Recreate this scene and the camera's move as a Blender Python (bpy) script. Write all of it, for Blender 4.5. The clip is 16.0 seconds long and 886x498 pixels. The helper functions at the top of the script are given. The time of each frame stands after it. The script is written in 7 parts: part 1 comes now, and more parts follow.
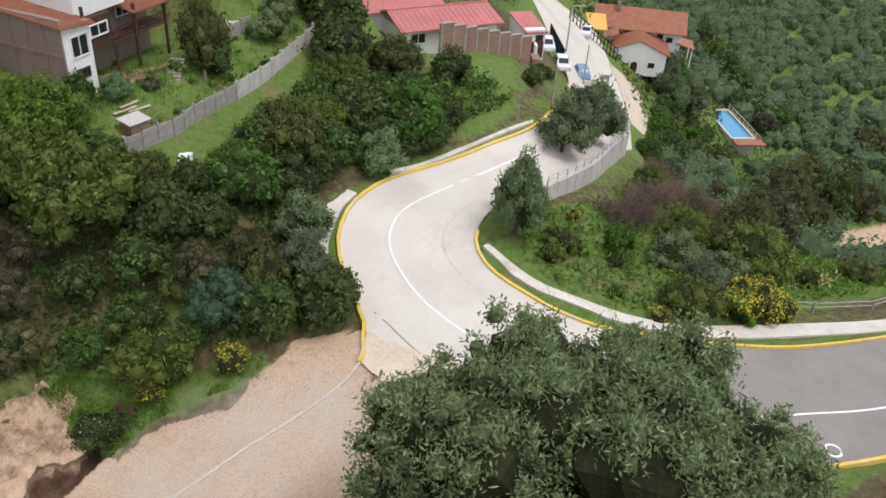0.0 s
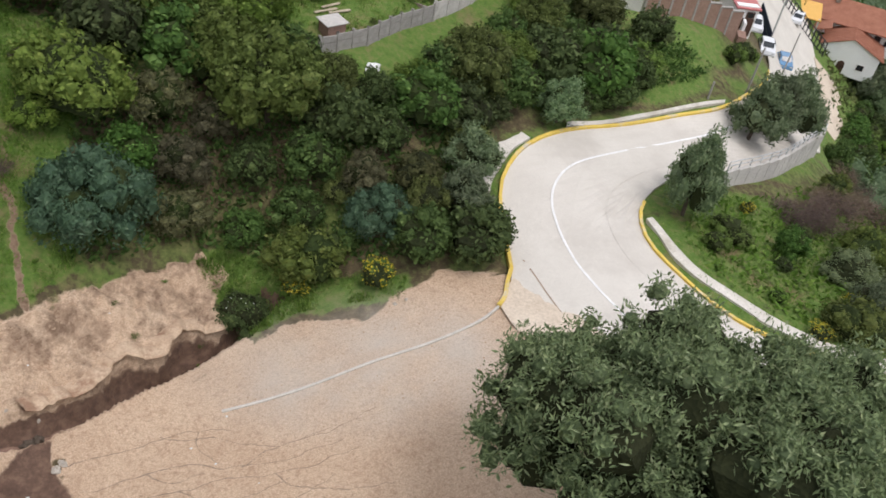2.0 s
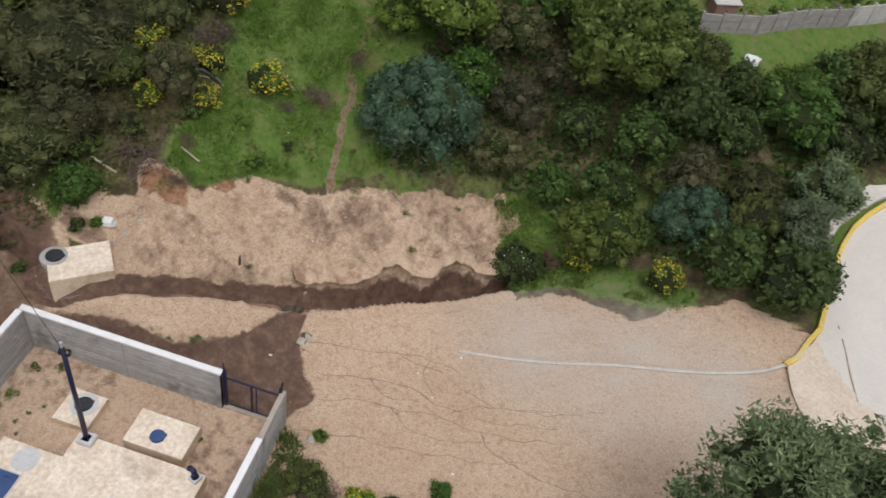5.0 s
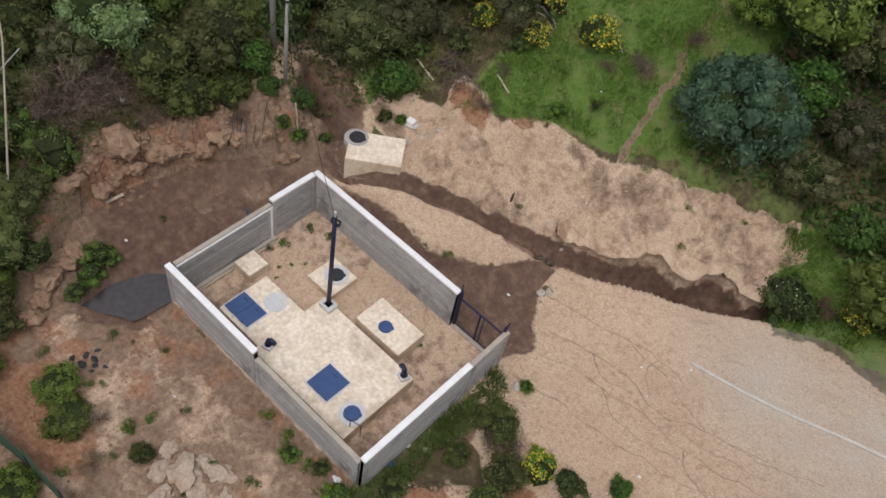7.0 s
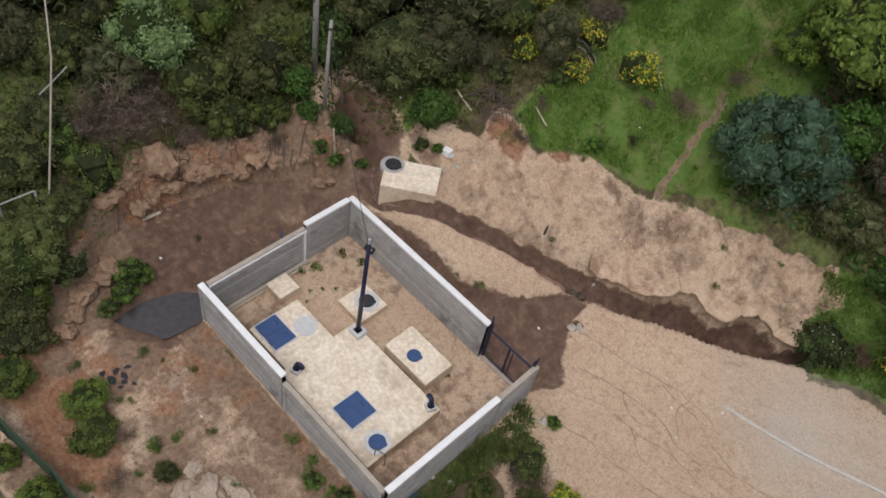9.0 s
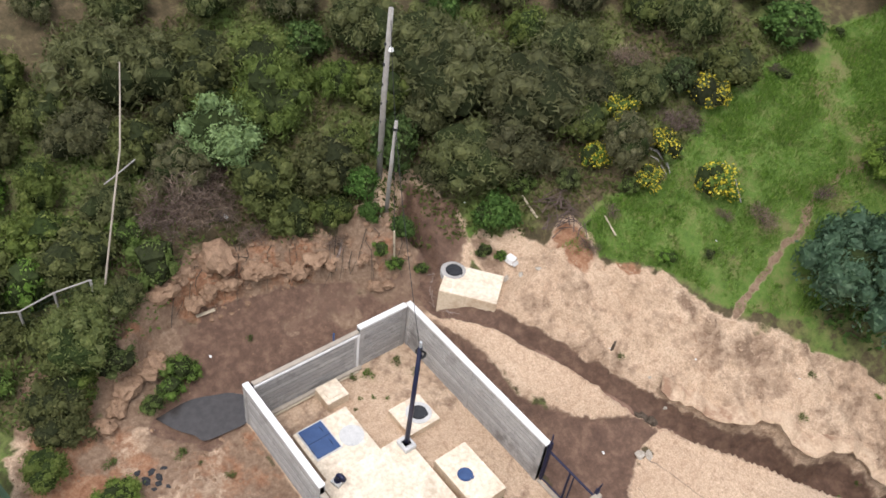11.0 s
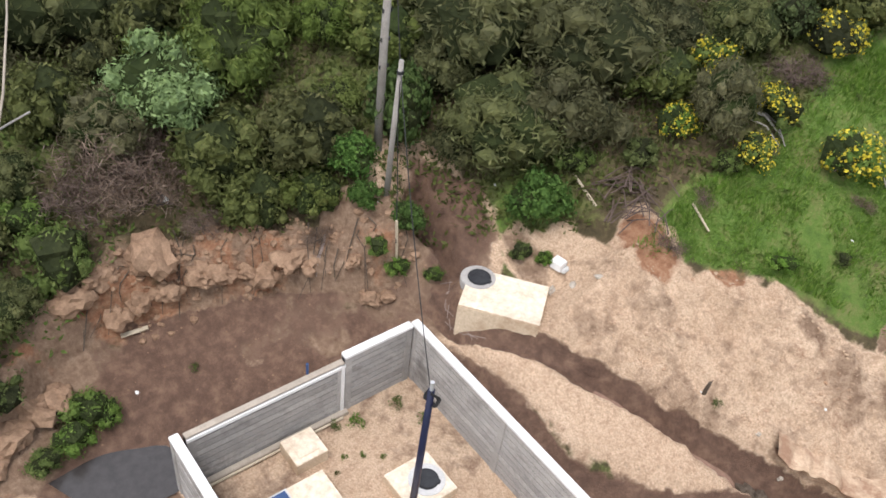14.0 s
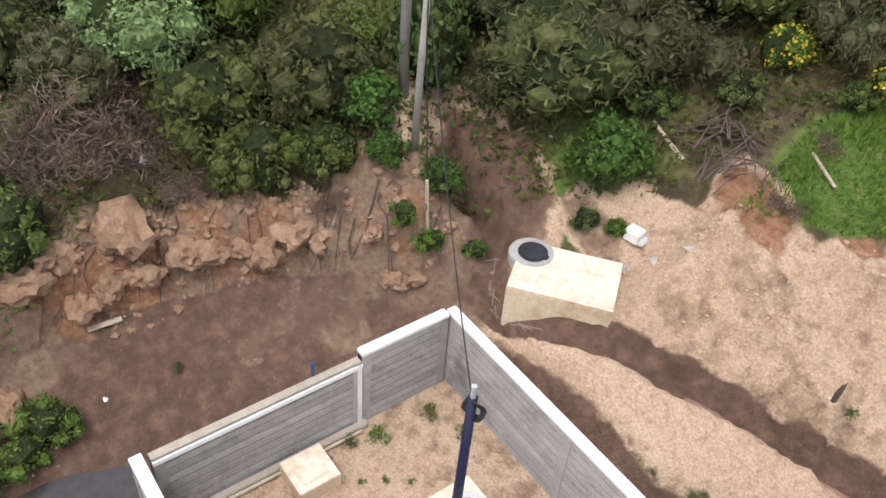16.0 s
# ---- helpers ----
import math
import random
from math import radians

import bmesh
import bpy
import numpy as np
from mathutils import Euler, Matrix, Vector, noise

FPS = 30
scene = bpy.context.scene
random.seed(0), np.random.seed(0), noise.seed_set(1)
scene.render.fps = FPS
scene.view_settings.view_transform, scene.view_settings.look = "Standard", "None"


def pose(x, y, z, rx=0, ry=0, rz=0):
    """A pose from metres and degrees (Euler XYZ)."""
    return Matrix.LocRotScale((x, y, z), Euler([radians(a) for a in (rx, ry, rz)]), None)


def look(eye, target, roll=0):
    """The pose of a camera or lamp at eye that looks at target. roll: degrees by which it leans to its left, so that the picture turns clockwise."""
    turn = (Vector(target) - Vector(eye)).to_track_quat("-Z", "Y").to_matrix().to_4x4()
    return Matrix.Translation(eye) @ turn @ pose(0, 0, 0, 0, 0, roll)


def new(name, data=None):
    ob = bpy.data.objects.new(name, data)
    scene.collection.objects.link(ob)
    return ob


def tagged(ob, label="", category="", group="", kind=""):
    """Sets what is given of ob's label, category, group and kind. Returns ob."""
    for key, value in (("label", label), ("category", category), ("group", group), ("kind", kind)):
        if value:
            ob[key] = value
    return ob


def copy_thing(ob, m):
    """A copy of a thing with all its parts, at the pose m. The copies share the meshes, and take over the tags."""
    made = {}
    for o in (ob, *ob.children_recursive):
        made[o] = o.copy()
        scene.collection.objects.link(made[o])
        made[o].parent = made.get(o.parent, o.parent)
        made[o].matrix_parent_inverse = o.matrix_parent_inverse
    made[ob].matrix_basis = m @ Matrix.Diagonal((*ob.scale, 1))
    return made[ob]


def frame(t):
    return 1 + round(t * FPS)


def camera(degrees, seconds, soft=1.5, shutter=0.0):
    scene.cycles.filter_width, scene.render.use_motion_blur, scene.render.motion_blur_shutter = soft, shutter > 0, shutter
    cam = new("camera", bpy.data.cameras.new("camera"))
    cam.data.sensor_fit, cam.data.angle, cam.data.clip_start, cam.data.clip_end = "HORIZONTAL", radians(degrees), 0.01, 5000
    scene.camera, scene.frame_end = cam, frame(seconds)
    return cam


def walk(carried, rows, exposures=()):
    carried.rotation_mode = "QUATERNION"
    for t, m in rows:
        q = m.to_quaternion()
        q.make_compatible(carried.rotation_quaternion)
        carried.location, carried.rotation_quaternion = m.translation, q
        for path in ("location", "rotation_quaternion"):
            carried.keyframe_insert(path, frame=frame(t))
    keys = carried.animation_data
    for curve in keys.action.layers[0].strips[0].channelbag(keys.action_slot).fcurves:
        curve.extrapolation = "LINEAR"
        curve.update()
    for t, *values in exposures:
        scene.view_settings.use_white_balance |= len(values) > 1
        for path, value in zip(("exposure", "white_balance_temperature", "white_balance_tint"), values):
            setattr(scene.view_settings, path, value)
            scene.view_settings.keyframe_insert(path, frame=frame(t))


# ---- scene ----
cam = camera(55.96, 16.0, soft=1.6, shutter=0.2)
PATH = [
    (0, (13.940, -17.164, 26.220), (14.8501, -15.7554, 25.1302), 4.12),
    (0.5, (13.925, -17.112, 26.106), (14.7823, -15.6905, 24.9899), 5.43),
    (1, (13.807, -16.886, 25.934), (14.5924, -15.4510, 24.7844), 7.53),
    (1.5, (13.576, -16.582, 25.837), (14.2730, -15.1385, 24.6412), 9.36),
    (2, (13.243, -16.396, 25.633), (13.8430, -14.9303, 24.4111), 10.76),
    (2.5, (12.851, -16.489, 25.557), (13.3408, -15.0024, 24.3123), 11.87),
    (3, (12.610, -16.506, 25.231), (12.9870, -15.0114, 23.9568), 12.85),
    (3.2, (12.568, -16.483, 25.158), (12.9005, -14.9936, 23.8654), 13.30),
    (5.3, (16.083, -14.461, 25.327), (15.7428, -13.1139, 23.8888), 9.51),
    (5.5, (16.199, -14.521, 25.239), (15.7476, -13.2151, 23.7922), 8.00),
    (6, (16.187, -14.498, 25.029), (15.5730, -13.3067, 23.5446), 6.80),
    (6.5, (15.981, -14.567, 24.956), (15.3068, -13.4664, 23.4283), 8.81),
    (7, (15.955, -14.611, 24.958), (15.2577, -13.5610, 23.4053), 12.29),
    (7.5, (15.881, -14.602, 25.018), (15.1646, -13.6010, 23.4417), 10.56),
    (8, (15.889, -14.491, 25.129), (15.1752, -13.5099, 23.5393), 9.97),
    (8.5, (15.890, -14.509, 25.132), (15.1829, -13.5210, 23.5433), 10.44),
    (9, (15.629, -14.613, 25.006), (14.8538, -13.5782, 23.4799), 12.07),
    (9.5, (15.704, -14.717, 24.890), (14.7469, -13.6723, 23.4784), 8.78),
    (9.7, (16.105, -14.425, 24.458), (15.0463, -13.3970, 23.1078), 6.89),
    (12, (14.781, -13.108, 22.558), (13.6959, -12.0766, 21.2320), 7.71),
    (12.5, (13.715, -12.095, 20.965), (12.6364, -11.0459, 19.6478), 8.38),
    (13, (12.841, -11.250, 19.577), (11.7557, -10.1956, 18.2694), 8.80),
    (13.5, (12.121, -10.539, 18.409), (11.0124, -9.5006, 17.1086), 8.35),
    (14, (11.484, -9.873, 17.367), (10.3570, -8.8460, 16.0727), 7.64),
    (14.5, (10.900, -9.248, 16.419), (9.7614, -8.2295, 15.1285), 7.15),
    (15, (10.361, -8.699, 15.539), (9.2105, -7.6961, 14.2465), 6.54),
    (15.5, (9.832, -8.225, 14.701), (8.6618, -7.2497, 13.4039), 5.59),
    (16, (9.289, -7.811, 13.851), (8.0990, -6.8598, 12.5561), 4.71),
]
EXPO = [(0, .45, 6250, 14), (3, .31, 6250, 14), (5.5, .14, 6250, 14), (8.5, .11, 6250, 14), (9, .04, 6250, 14), (9.7, .36, 6250, 14), (12, .86, 6250, 14), (16, .9, 6250, 14)]
walk(cam, [(t, look(eye, target, roll)) for t, eye, target, roll in PATH], exposures=EXPO)

# ---------------------------------------------------------------- light
world = bpy.data.worlds.new("overcast_sky")
scene.world = world
world.use_nodes = True
wn = world.node_tree
sky = wn.nodes.new("ShaderNodeTexSky")
sky.sky_type = 'NISHITA'
sky.sun_disc = False
sky.sun_elevation = radians(58)
sky.sun_rotation = radians(200)
sky.air_density, sky.dust_density, sky.ozone_density = 1.6, 3.0, 1.0
sky_mix = wn.nodes.new("ShaderNodeMixRGB")
sky_mix.inputs[0].default_value = 0.72
sky_mix.inputs[2].default_value = (9.0, 9.1, 9.3, 1)
wn.links.new(sky.outputs[0], sky_mix.inputs[1])
wn.links.new(sky_mix.outputs[0], wn.nodes["Background"].inputs[0])
wn.nodes["Background"].inputs[1].default_value = 0.10

sun_data = bpy.data.lights.new("sun", 'SUN')
sun_data.energy, sun_data.angle, sun_data.color = 1.3, radians(22), (1.0, 0.96, 0.90)
sun = new("sun", sun_data)
sun.matrix_world = look((0, 0, 60), (-9, 15, 23))

# ---------------------------------------------------------------- materials


def material(name, rough=0.9, metal=0.0):
    m = bpy.data.materials.new(name)
    m.use_nodes = True
    nt = m.node_tree
    b = nt.nodes["Principled BSDF"]
    b.inputs["Roughness"].default_value = rough
    b.inputs["Metallic"].default_value = metal
    b.inputs["Specular IOR Level"].default_value = 0.3
    return m, nt, b


def add(nt, kind, **inputs):
    n = nt.nodes.new(kind)
    for k, v in inputs.items():
        n.inputs[k].default_value = v
    return n


def noise_tex(nt, scale, detail=6.0, rough=0.6, coord="Object"):
    tc = nt.nodes.new("ShaderNodeTexCoord")
    n = add(nt, "ShaderNodeTexNoise", Scale=scale, Detail=detail, Roughness=rough)
    nt.links.new(tc.outputs[coord], n.inputs["Vector"])
    return n.outputs[0]


def ramp(nt, fac, stops):
    r = nt.nodes.new("ShaderNodeValToRGB")
    els = r.color_ramp.elements
    while len(els) < len(stops):
        els.new(0.5)
    for e, (p, c) in zip(els, stops):
        e.position, e.color = p, (*c, 1)
    nt.links.new(fac, r.inputs[0])
    return r.outputs[0]


def mix(nt, fac, a, b, mode='MIX'):
    n = nt.nodes.new("ShaderNodeMixRGB")
    n.blend_type = mode
    for i, v in ((0, fac), (1, a), (2, b)):
        if isinstance(v, (int, float)):
            n.inputs[i].default_value = v
        elif isinstance(v, tuple):
            n.inputs[i].default_value = (*v, 1)
        else:
            nt.links.new(v, n.inputs[i])
    return n.outputs[0]


def bump(nt, b, height, strength=0.4, distance=0.03):
    n = add(nt, "ShaderNodeBump", Strength=strength, Distance=distance)
    nt.links.new(height, n.inputs["Height"])
    nt.links.new(n.outputs[0], b.inputs["Normal"])


def two_tone(name, dark, light, scale=3.0, fine=40.0, rough=0.9, relief=0.3, metal=0.0, coord="Object", stain=None):
    """A worn surface: broad blotches and fine grain between two colours."""
    m, nt, b = material(name, rough, metal)
    broad = ramp(nt, noise_tex(nt, scale, 5, 0.65, coord), [(0.32, dark), (0.68, light)])
    grain = noise_tex(nt, fine, 4, 0.7, coord)
    col = mix(nt, 0.35, broad, ramp(nt, grain, [(0.3, tuple(c * 0.55 for c in dark)), (0.7, tuple(min(1, c * 1.25) for c in light))]))
    if stain:
        mask = ramp(nt, noise_tex(nt, scale * 0.55, 7, 0.7, coord), [(0.52, (0, 0, 0)), (0.66, (1, 1, 1))])
        col = mix(nt, mask, col, stain)
    nt.links.new(col, b.inputs["Base Color"])
    bump(nt, b, grain, relief, 0.02)
    return m


def leaf_material(name, dark, light, tip=None, gloss=0.5, vary=True):
    """Foliage: hue varies leaf by leaf and plant by plant, some light passes through."""
    m, nt, b = material(name, gloss + .2)
    b.inputs["Specular IOR Level"].default_value = 0.12
    dark = tuple(.55 * a + .45 * c for a, c in zip(dark, light))
    geo = nt.nodes.new("ShaderNodeNewGeometry")
    info = nt.nodes.new("ShaderNodeObjectInfo")
    stops = [(0.0, dark), (0.75, light)] + ([(1.0, tip)] if tip else [])
    col = ramp(nt, geo.outputs["Random Per Island"], stops)
    hsv = nt.nodes.new("ShaderNodeHueSaturation")
    for sock, lo, hi in () if not vary else (("Hue", 0.475, 0.515), ("Saturation", 0.85, 1.1), ("Value", 0.72, 1.3)):
        mr = add(nt, "ShaderNodeMapRange")
        mr.inputs["To Min"].default_value, mr.inputs["To Max"].default_value = lo, hi
        nt.links.new(info.outputs["Random"], mr.inputs["Value"])
        nt.links.new(mr.outputs[0], hsv.inputs[sock])
    tc = nt.nodes.new("ShaderNodeTexCoord")
    cell = add(nt, "ShaderNodeTexVoronoi", Scale=8.5)
    nt.links.new(tc.outputs["Object"], cell.inputs["Vector"])
    sepc = nt.nodes.new("ShaderNodeSeparateColor")
    nt.links.new(cell.outputs["Color"], sepc.inputs[0])
    spot = ramp(nt, sepc.outputs[0], [(0.0, (0.72, 0.74, 0.76)), (0.5, (0.95, 0.95, 0.95)), (1.0, (1.16, 1.14, 1.08))])
    col = mix(nt, 1.0, col, spot, 'MULTIPLY')
    bump(nt, b, cell.outputs["Distance"], 0.7, 0.06)
    nt.links.new(col, hsv.inputs["Color"])
    nt.links.new(hsv.outputs[0], b.inputs["Base Color"])
    tr = nt.nodes.new("ShaderNodeBsdfTranslucent")
    nt.links.new(hsv.outputs[0], tr.inputs[0])
    sh = add(nt, "ShaderNodeMixShader", Fac=0.28)
    nt.links.new(b.outputs[0], sh.inputs[1])
    nt.links.new(tr.outputs[0], sh.inputs[2])
    nt.links.new(sh.outputs[0], nt.nodes["Material Output"].inputs[0])
    return m


def ground_material():
    """Soil, grass, mud and gravel, laid out by the zones stored with the ground."""
    m, nt, b = material("ground_soil", 0.95)
    at = nt.nodes.new("ShaderNodeAttribute")
    at.attribute_name = "zone"
    sep = nt.nodes.new("ShaderNodeSeparateColor")
    nt.links.new(at.outputs["Color"], sep.inputs[0])
    big = noise_tex(nt, 0.5, 6, 0.65)
    mid = noise_tex(nt, 2.6, 7, 0.72)
    fine = noise_tex(nt, 16.0, 6, 0.75)
    litter = ramp(nt, mid, [(0.3, (0.055, 0.045, 0.022)), (0.5, (0.11, 0.085, 0.045)), (0.7, (0.20, 0.14, 0.085))])
    grass = ramp(nt, mid, [(0.25, (0.05, 0.095, 0.018)), (0.48, (0.112, 0.190, 0.034)), (0.70, (0.20, 0.20, 0.075))])
    grass = mix(nt, ramp(nt, big, [(0.55, (0, 0, 0)), (0.72, (1, 1, 1))]), grass, (0.22, 0.17, 0.085))
    dirt = ramp(nt, big, [(0.30, (0.470, 0.314, 0.198)), (0.52, (0.605, 0.437, 0.294)), (0.70, (0.683, 0.526, 0.373))])
    dirt = mix(nt, ramp(nt, mid, [(0.50, (0, 0, 0)), (0.72, (0.75, 0.75, 0.75))]), dirt, (0.30, 0.155, 0.085))
    dirt = mix(nt, 0.55, dirt, ramp(nt, fine, [(0.28, (0.275, 0.176, 0.112)), (0.48, (0.572, 0.418, 0.291)), (0.72, (0.792, 0.638, 0.493))]))
    pits = noise_tex(nt, 7.0, 8, 0.8)
    dirt = mix(nt, ramp(nt, pits, [(0.56, (0, 0, 0)), (0.66, (0.7, 0.7, 0.7))]), dirt, (0.24, 0.145, 0.085))
    dirt = mix(nt, ramp(nt, pits, [(0.30, (0.55, 0.55, 0.55)), (0.40, (0, 0, 0))]), dirt, (0.78, 0.66, 0.52))
    grit = noise_tex(nt, 24.0, 5, 0.85)
    dirt = mix(nt, 0.75, dirt, ramp(nt, grit, [(0.34, (0.62, 0.58, 0.54)), (0.5, (1.0, 1.0, 1.0)), (0.66, (1.3, 1.3, 1.3))]), 'MULTIPLY')
    grey = mix(nt, 0.5, ramp(nt, mid, [(0.3, (0.52, 0.45, 0.37)), (0.7, (0.68, 0.62, 0.54))]), ramp(nt, fine, [(0.3, (0.34, 0.30, 0.25)), (0.7, (0.70, 0.65, 0.58))]))
    mud = ramp(nt, mid, [(0.3, (0.082, 0.047, 0.033)), (0.5, (0.148, 0.088, 0.060)), (0.72, (0.255, 0.160, 0.106))])
    ln = nt.links
    so = nt.nodes.new("ShaderNodeAttribute")
    so.attribute_name = "soil"
    soil = nt.nodes.new("ShaderNodeSeparateColor")
    ln.new(so.outputs["Color"], soil.inputs[0])
    lump = noise_tex(nt, 5.5, 5, 0.7)
    red = ramp(nt, lump, [(0.3, (0.20, 0.088, 0.048)), (0.5, (0.32, 0.165, 0.092)), (0.7, (0.43, 0.27, 0.17))])
    brown = ramp(nt, lump, [(0.3, (0.165, 0.102, 0.065)), (0.5, (0.25, 0.166, 0.11)), (0.7, (0.35, 0.25, 0.172))])
    dirt = mix(nt, ramp(nt, lump, [(0.52, (0, 0, 0)), (0.66, (0.55, 0.55, 0.55))]), dirt, (0.34, 0.215, 0.135))

    def edge(sock):
        """Breaks a zone's border up with grain."""
        s = add(nt, "ShaderNodeMath")
        s.operation = 'MULTIPLY_ADD'
        s.inputs[1].default_value, s.inputs[2].default_value = 0.9, -0.45
        ln.new(mid, s.inputs[0])
        t = add(nt, "ShaderNodeMath")
        t.operation = 'ADD'
        ln.new(s.outputs[0], t.inputs[0])
        ln.new(sock, t.inputs[1])
        return ramp(nt, t.outputs[0], [(0.38, (0, 0, 0)), (0.62, (1, 1, 1))])

    dirt = mix(nt, edge(soil.outputs[1]), dirt, brown)
    dirt = mix(nt, edge(soil.outputs[0]), dirt, red)
    col = mix(nt, edge(at.outputs["Alpha"]), litter, grass)
    col = mix(nt, edge(sep.outputs[0]), col, dirt)
    col = mix(nt, sep.outputs[2], col, grey)
    wet = edge(sep.outputs[1])
    col = mix(nt, wet, col, mud)
    ln.new(col, b.inputs["Base Color"])
    ln.new(ramp(nt, wet, [(0.0, (0.95,) * 3), (1.0, (0.55,) * 3)]), b.inputs["Roughness"])
    h = mix(nt, 0.35, mix(nt, 0.5, mid, fine), pits)
    bump(nt, b, h, 1.0, 0.16)
    return m


M_GROUND = ground_material()
M_BLOCK = two_tone("grey_concrete_block", (0.256, 0.248, 0.234), (0.439, 0.417, 0.390), 1.6, 30, 0.95, 0.4, stain=(0.195, 0.181, 0.168))
_nt = M_BLOCK.node_tree
_oi = _nt.nodes.new("ShaderNodeObjectInfo")
_hv = _nt.nodes.new("ShaderNodeHueSaturation")
_mr = add(_nt, "ShaderNodeMapRange")
_mr.inputs["To Min"].default_value, _mr.inputs["To Max"].default_value = .86, 1.1
_nt.links.new(_oi.outputs["Random"], _mr.inputs["Value"])
_nt.links.new(_mr.outputs[0], _hv.inputs["Value"])
_nt.links.new(_nt.nodes["Principled BSDF"].inputs["Base Color"].links[0].from_socket, _hv.inputs["Color"])
_nt.links.new(_hv.outputs[0], _nt.nodes["Principled BSDF"].inputs["Base Color"])
M_MORTAR = two_tone("dark_mortar", (0.13, 0.12, 0.11), (0.20, 0.19, 0.175), 3, 40)
M_CAP = two_tone("white_painted_concrete", (0.66, 0.65, 0.63), (0.82, 0.81, 0.79), 2, 50, 0.8, 0.15)
M_BARE = two_tone("bare_concrete_top", (0.30, 0.26, 0.21), (0.44, 0.38, 0.31), 3, 40, 0.95, 0.4)
M_RILL = two_tone("dark_rill_mud", (0.22, 0.16, 0.112), (0.38, 0.28, 0.20), 4, 20, 0.9, 0.4)
M_CRUMB = two_tone("pale_earth_crumb", (0.33, 0.225, 0.150), (0.50, 0.370, 0.255), 1.6, 9, 0.95, 0.5, stain=(0.36, 0.23, 0.145))
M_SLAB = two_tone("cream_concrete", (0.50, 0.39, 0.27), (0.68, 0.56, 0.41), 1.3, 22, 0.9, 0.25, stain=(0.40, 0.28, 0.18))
# Top copy of the cream concrete: sunlight put into a paler tone, plus stains.
M_SLABTOP_LIT = two_tone("cream_concrete_lit_top", (0.55, 0.42, 0.295), (0.86, 0.75, 0.61), 1.3, 7, 0.9, 0.2, stain=(0.47, 0.38, 0.28))
M_RIM = two_tone("fresh_grey_concrete", (0.44, 0.44, 0.43), (0.60, 0.59, 0.57), 4, 40, 0.9, 0.2)
M_BLUE = two_tone("blue_painted_steel", (0.030, 0.062, 0.155), (0.048, 0.090, 0.205), 3, 60, 0.45, 0.1)
M_NAVY = two_tone("navy_painted_steel", (0.010, 0.012, 0.035), (0.018, 0.021, 0.055), 6, 60, 0.4, 0.1)
M_IRON = two_tone("dark_cast_iron", (0.018, 0.019, 0.022), (0.04, 0.042, 0.046), 8, 60, 0.6, 0.3)
M_BLACK = two_tone("black_cable", (0.012, 0.012, 0.012), (0.03, 0.03, 0.03), 8, 60, 0.6, 0.1)
M_ROAD = two_tone("pale_concrete_road", (0.54, 0.50, 0.44), (0.63, 0.59, 0.525), 0.35, 26, 0.9, 0.15, stain=(0.50, 0.46, 0.405))
M_ASPHALT = two_tone("grey_asphalt", (0.21, 0.192, 0.172), (0.28, 0.26, 0.236), 0.4, 25, 0.9, 0.3)
M_WHITE = two_tone("worn_white_road_paint", (0.62, 0.61, 0.58), (0.82, 0.81, 0.79), 2, 20, 0.8, 0.1)
M_YELLOW = two_tone("worn_yellow_kerb_paint", (0.55, 0.38, 0.06), (0.76, 0.56, 0.13), 1.5, 12, 0.8, 0.2, stain=(0.50, 0.46, 0.38))
M_KERB = two_tone("grey_kerb_stone", (0.42, 0.39, 0.34), (0.60, 0.56, 0.50), 2, 20, 0.9, 0.3)
M_WALK = two_tone("pale_sidewalk_concrete", (0.50, 0.46, 0.40), (0.68, 0.64, 0.57), 0.8, 12, 0.9, 0.3, stain=(0.40, 0.36, 0.29))
M_BARK = two_tone("brown_bark", (0.055, 0.042, 0.03), (0.13, 0.10, 0.075), 4, 30, 0.95, 0.6)
M_POLE = two_tone("weathered_pole", (0.23, 0.21, 0.19), (0.38, 0.36, 0.33), 3, 40, 0.9, 0.3)
M_TIMBER = two_tone("pale_weathered_timber", (0.36, 0.30, 0.21), (0.56, 0.48, 0.36), 4, 40, 0.9, 0.4)
M_STONE = two_tone("pale_grey_rock", (0.30, 0.26, 0.21), (0.52, 0.47, 0.40), 1.6, 14, 0.95, 0.6)
M_OUTCROP = two_tone("ochre_grey_rock", (0.27, 0.20, 0.145), (0.46, 0.375, 0.29), 1.6, 12, 0.95, 0.8, stain=(0.30, 0.19, 0.12))
M_CLOD = two_tone("ochre_earth_clod", (0.17, 0.100, 0.060), (0.35, 0.232, 0.150), 1.8, 12, 0.95, 0.9)
M_WALLWHITE = two_tone("white_house_render", (0.78, 0.77, 0.75), (0.88, 0.87, 0.85), 0.5, 12, 0.85, 0.1)
M_TILE = two_tone("terracotta_roof_tile", (0.26, 0.105, 0.065), (0.40, 0.18, 0.115), 0.9, 8, 0.85, 0.3)
M_REDROOF = two_tone("faded_red_sheet_roof", (0.40, 0.13, 0.125), (0.53, 0.20, 0.19), 0.6, 6, 0.6, 0.1)
M_YELROOF = two_tone("orange_sheet_roof", (0.62, 0.34, 0.07), (0.76, 0.45, 0.12), 0.6, 6, 0.6, 0.1)
M_BRICK = two_tone("weathered_brick", (0.22, 0.13, 0.10), (0.34, 0.22, 0.17), 1.2, 8, 0.95, 0.3)
M_WOOD = two_tone("dark_brown_boarding", (0.055, 0.028, 0.02), (0.10, 0.055, 0.04), 2, 20, 0.85, 0.3)
M_FENCE = two_tone("grey_fence_panel", (0.38, 0.36, 0.33), (0.56, 0.53, 0.49), 1.0, 12, 0.95, 0.3, stain=(0.26, 0.24, 0.20))
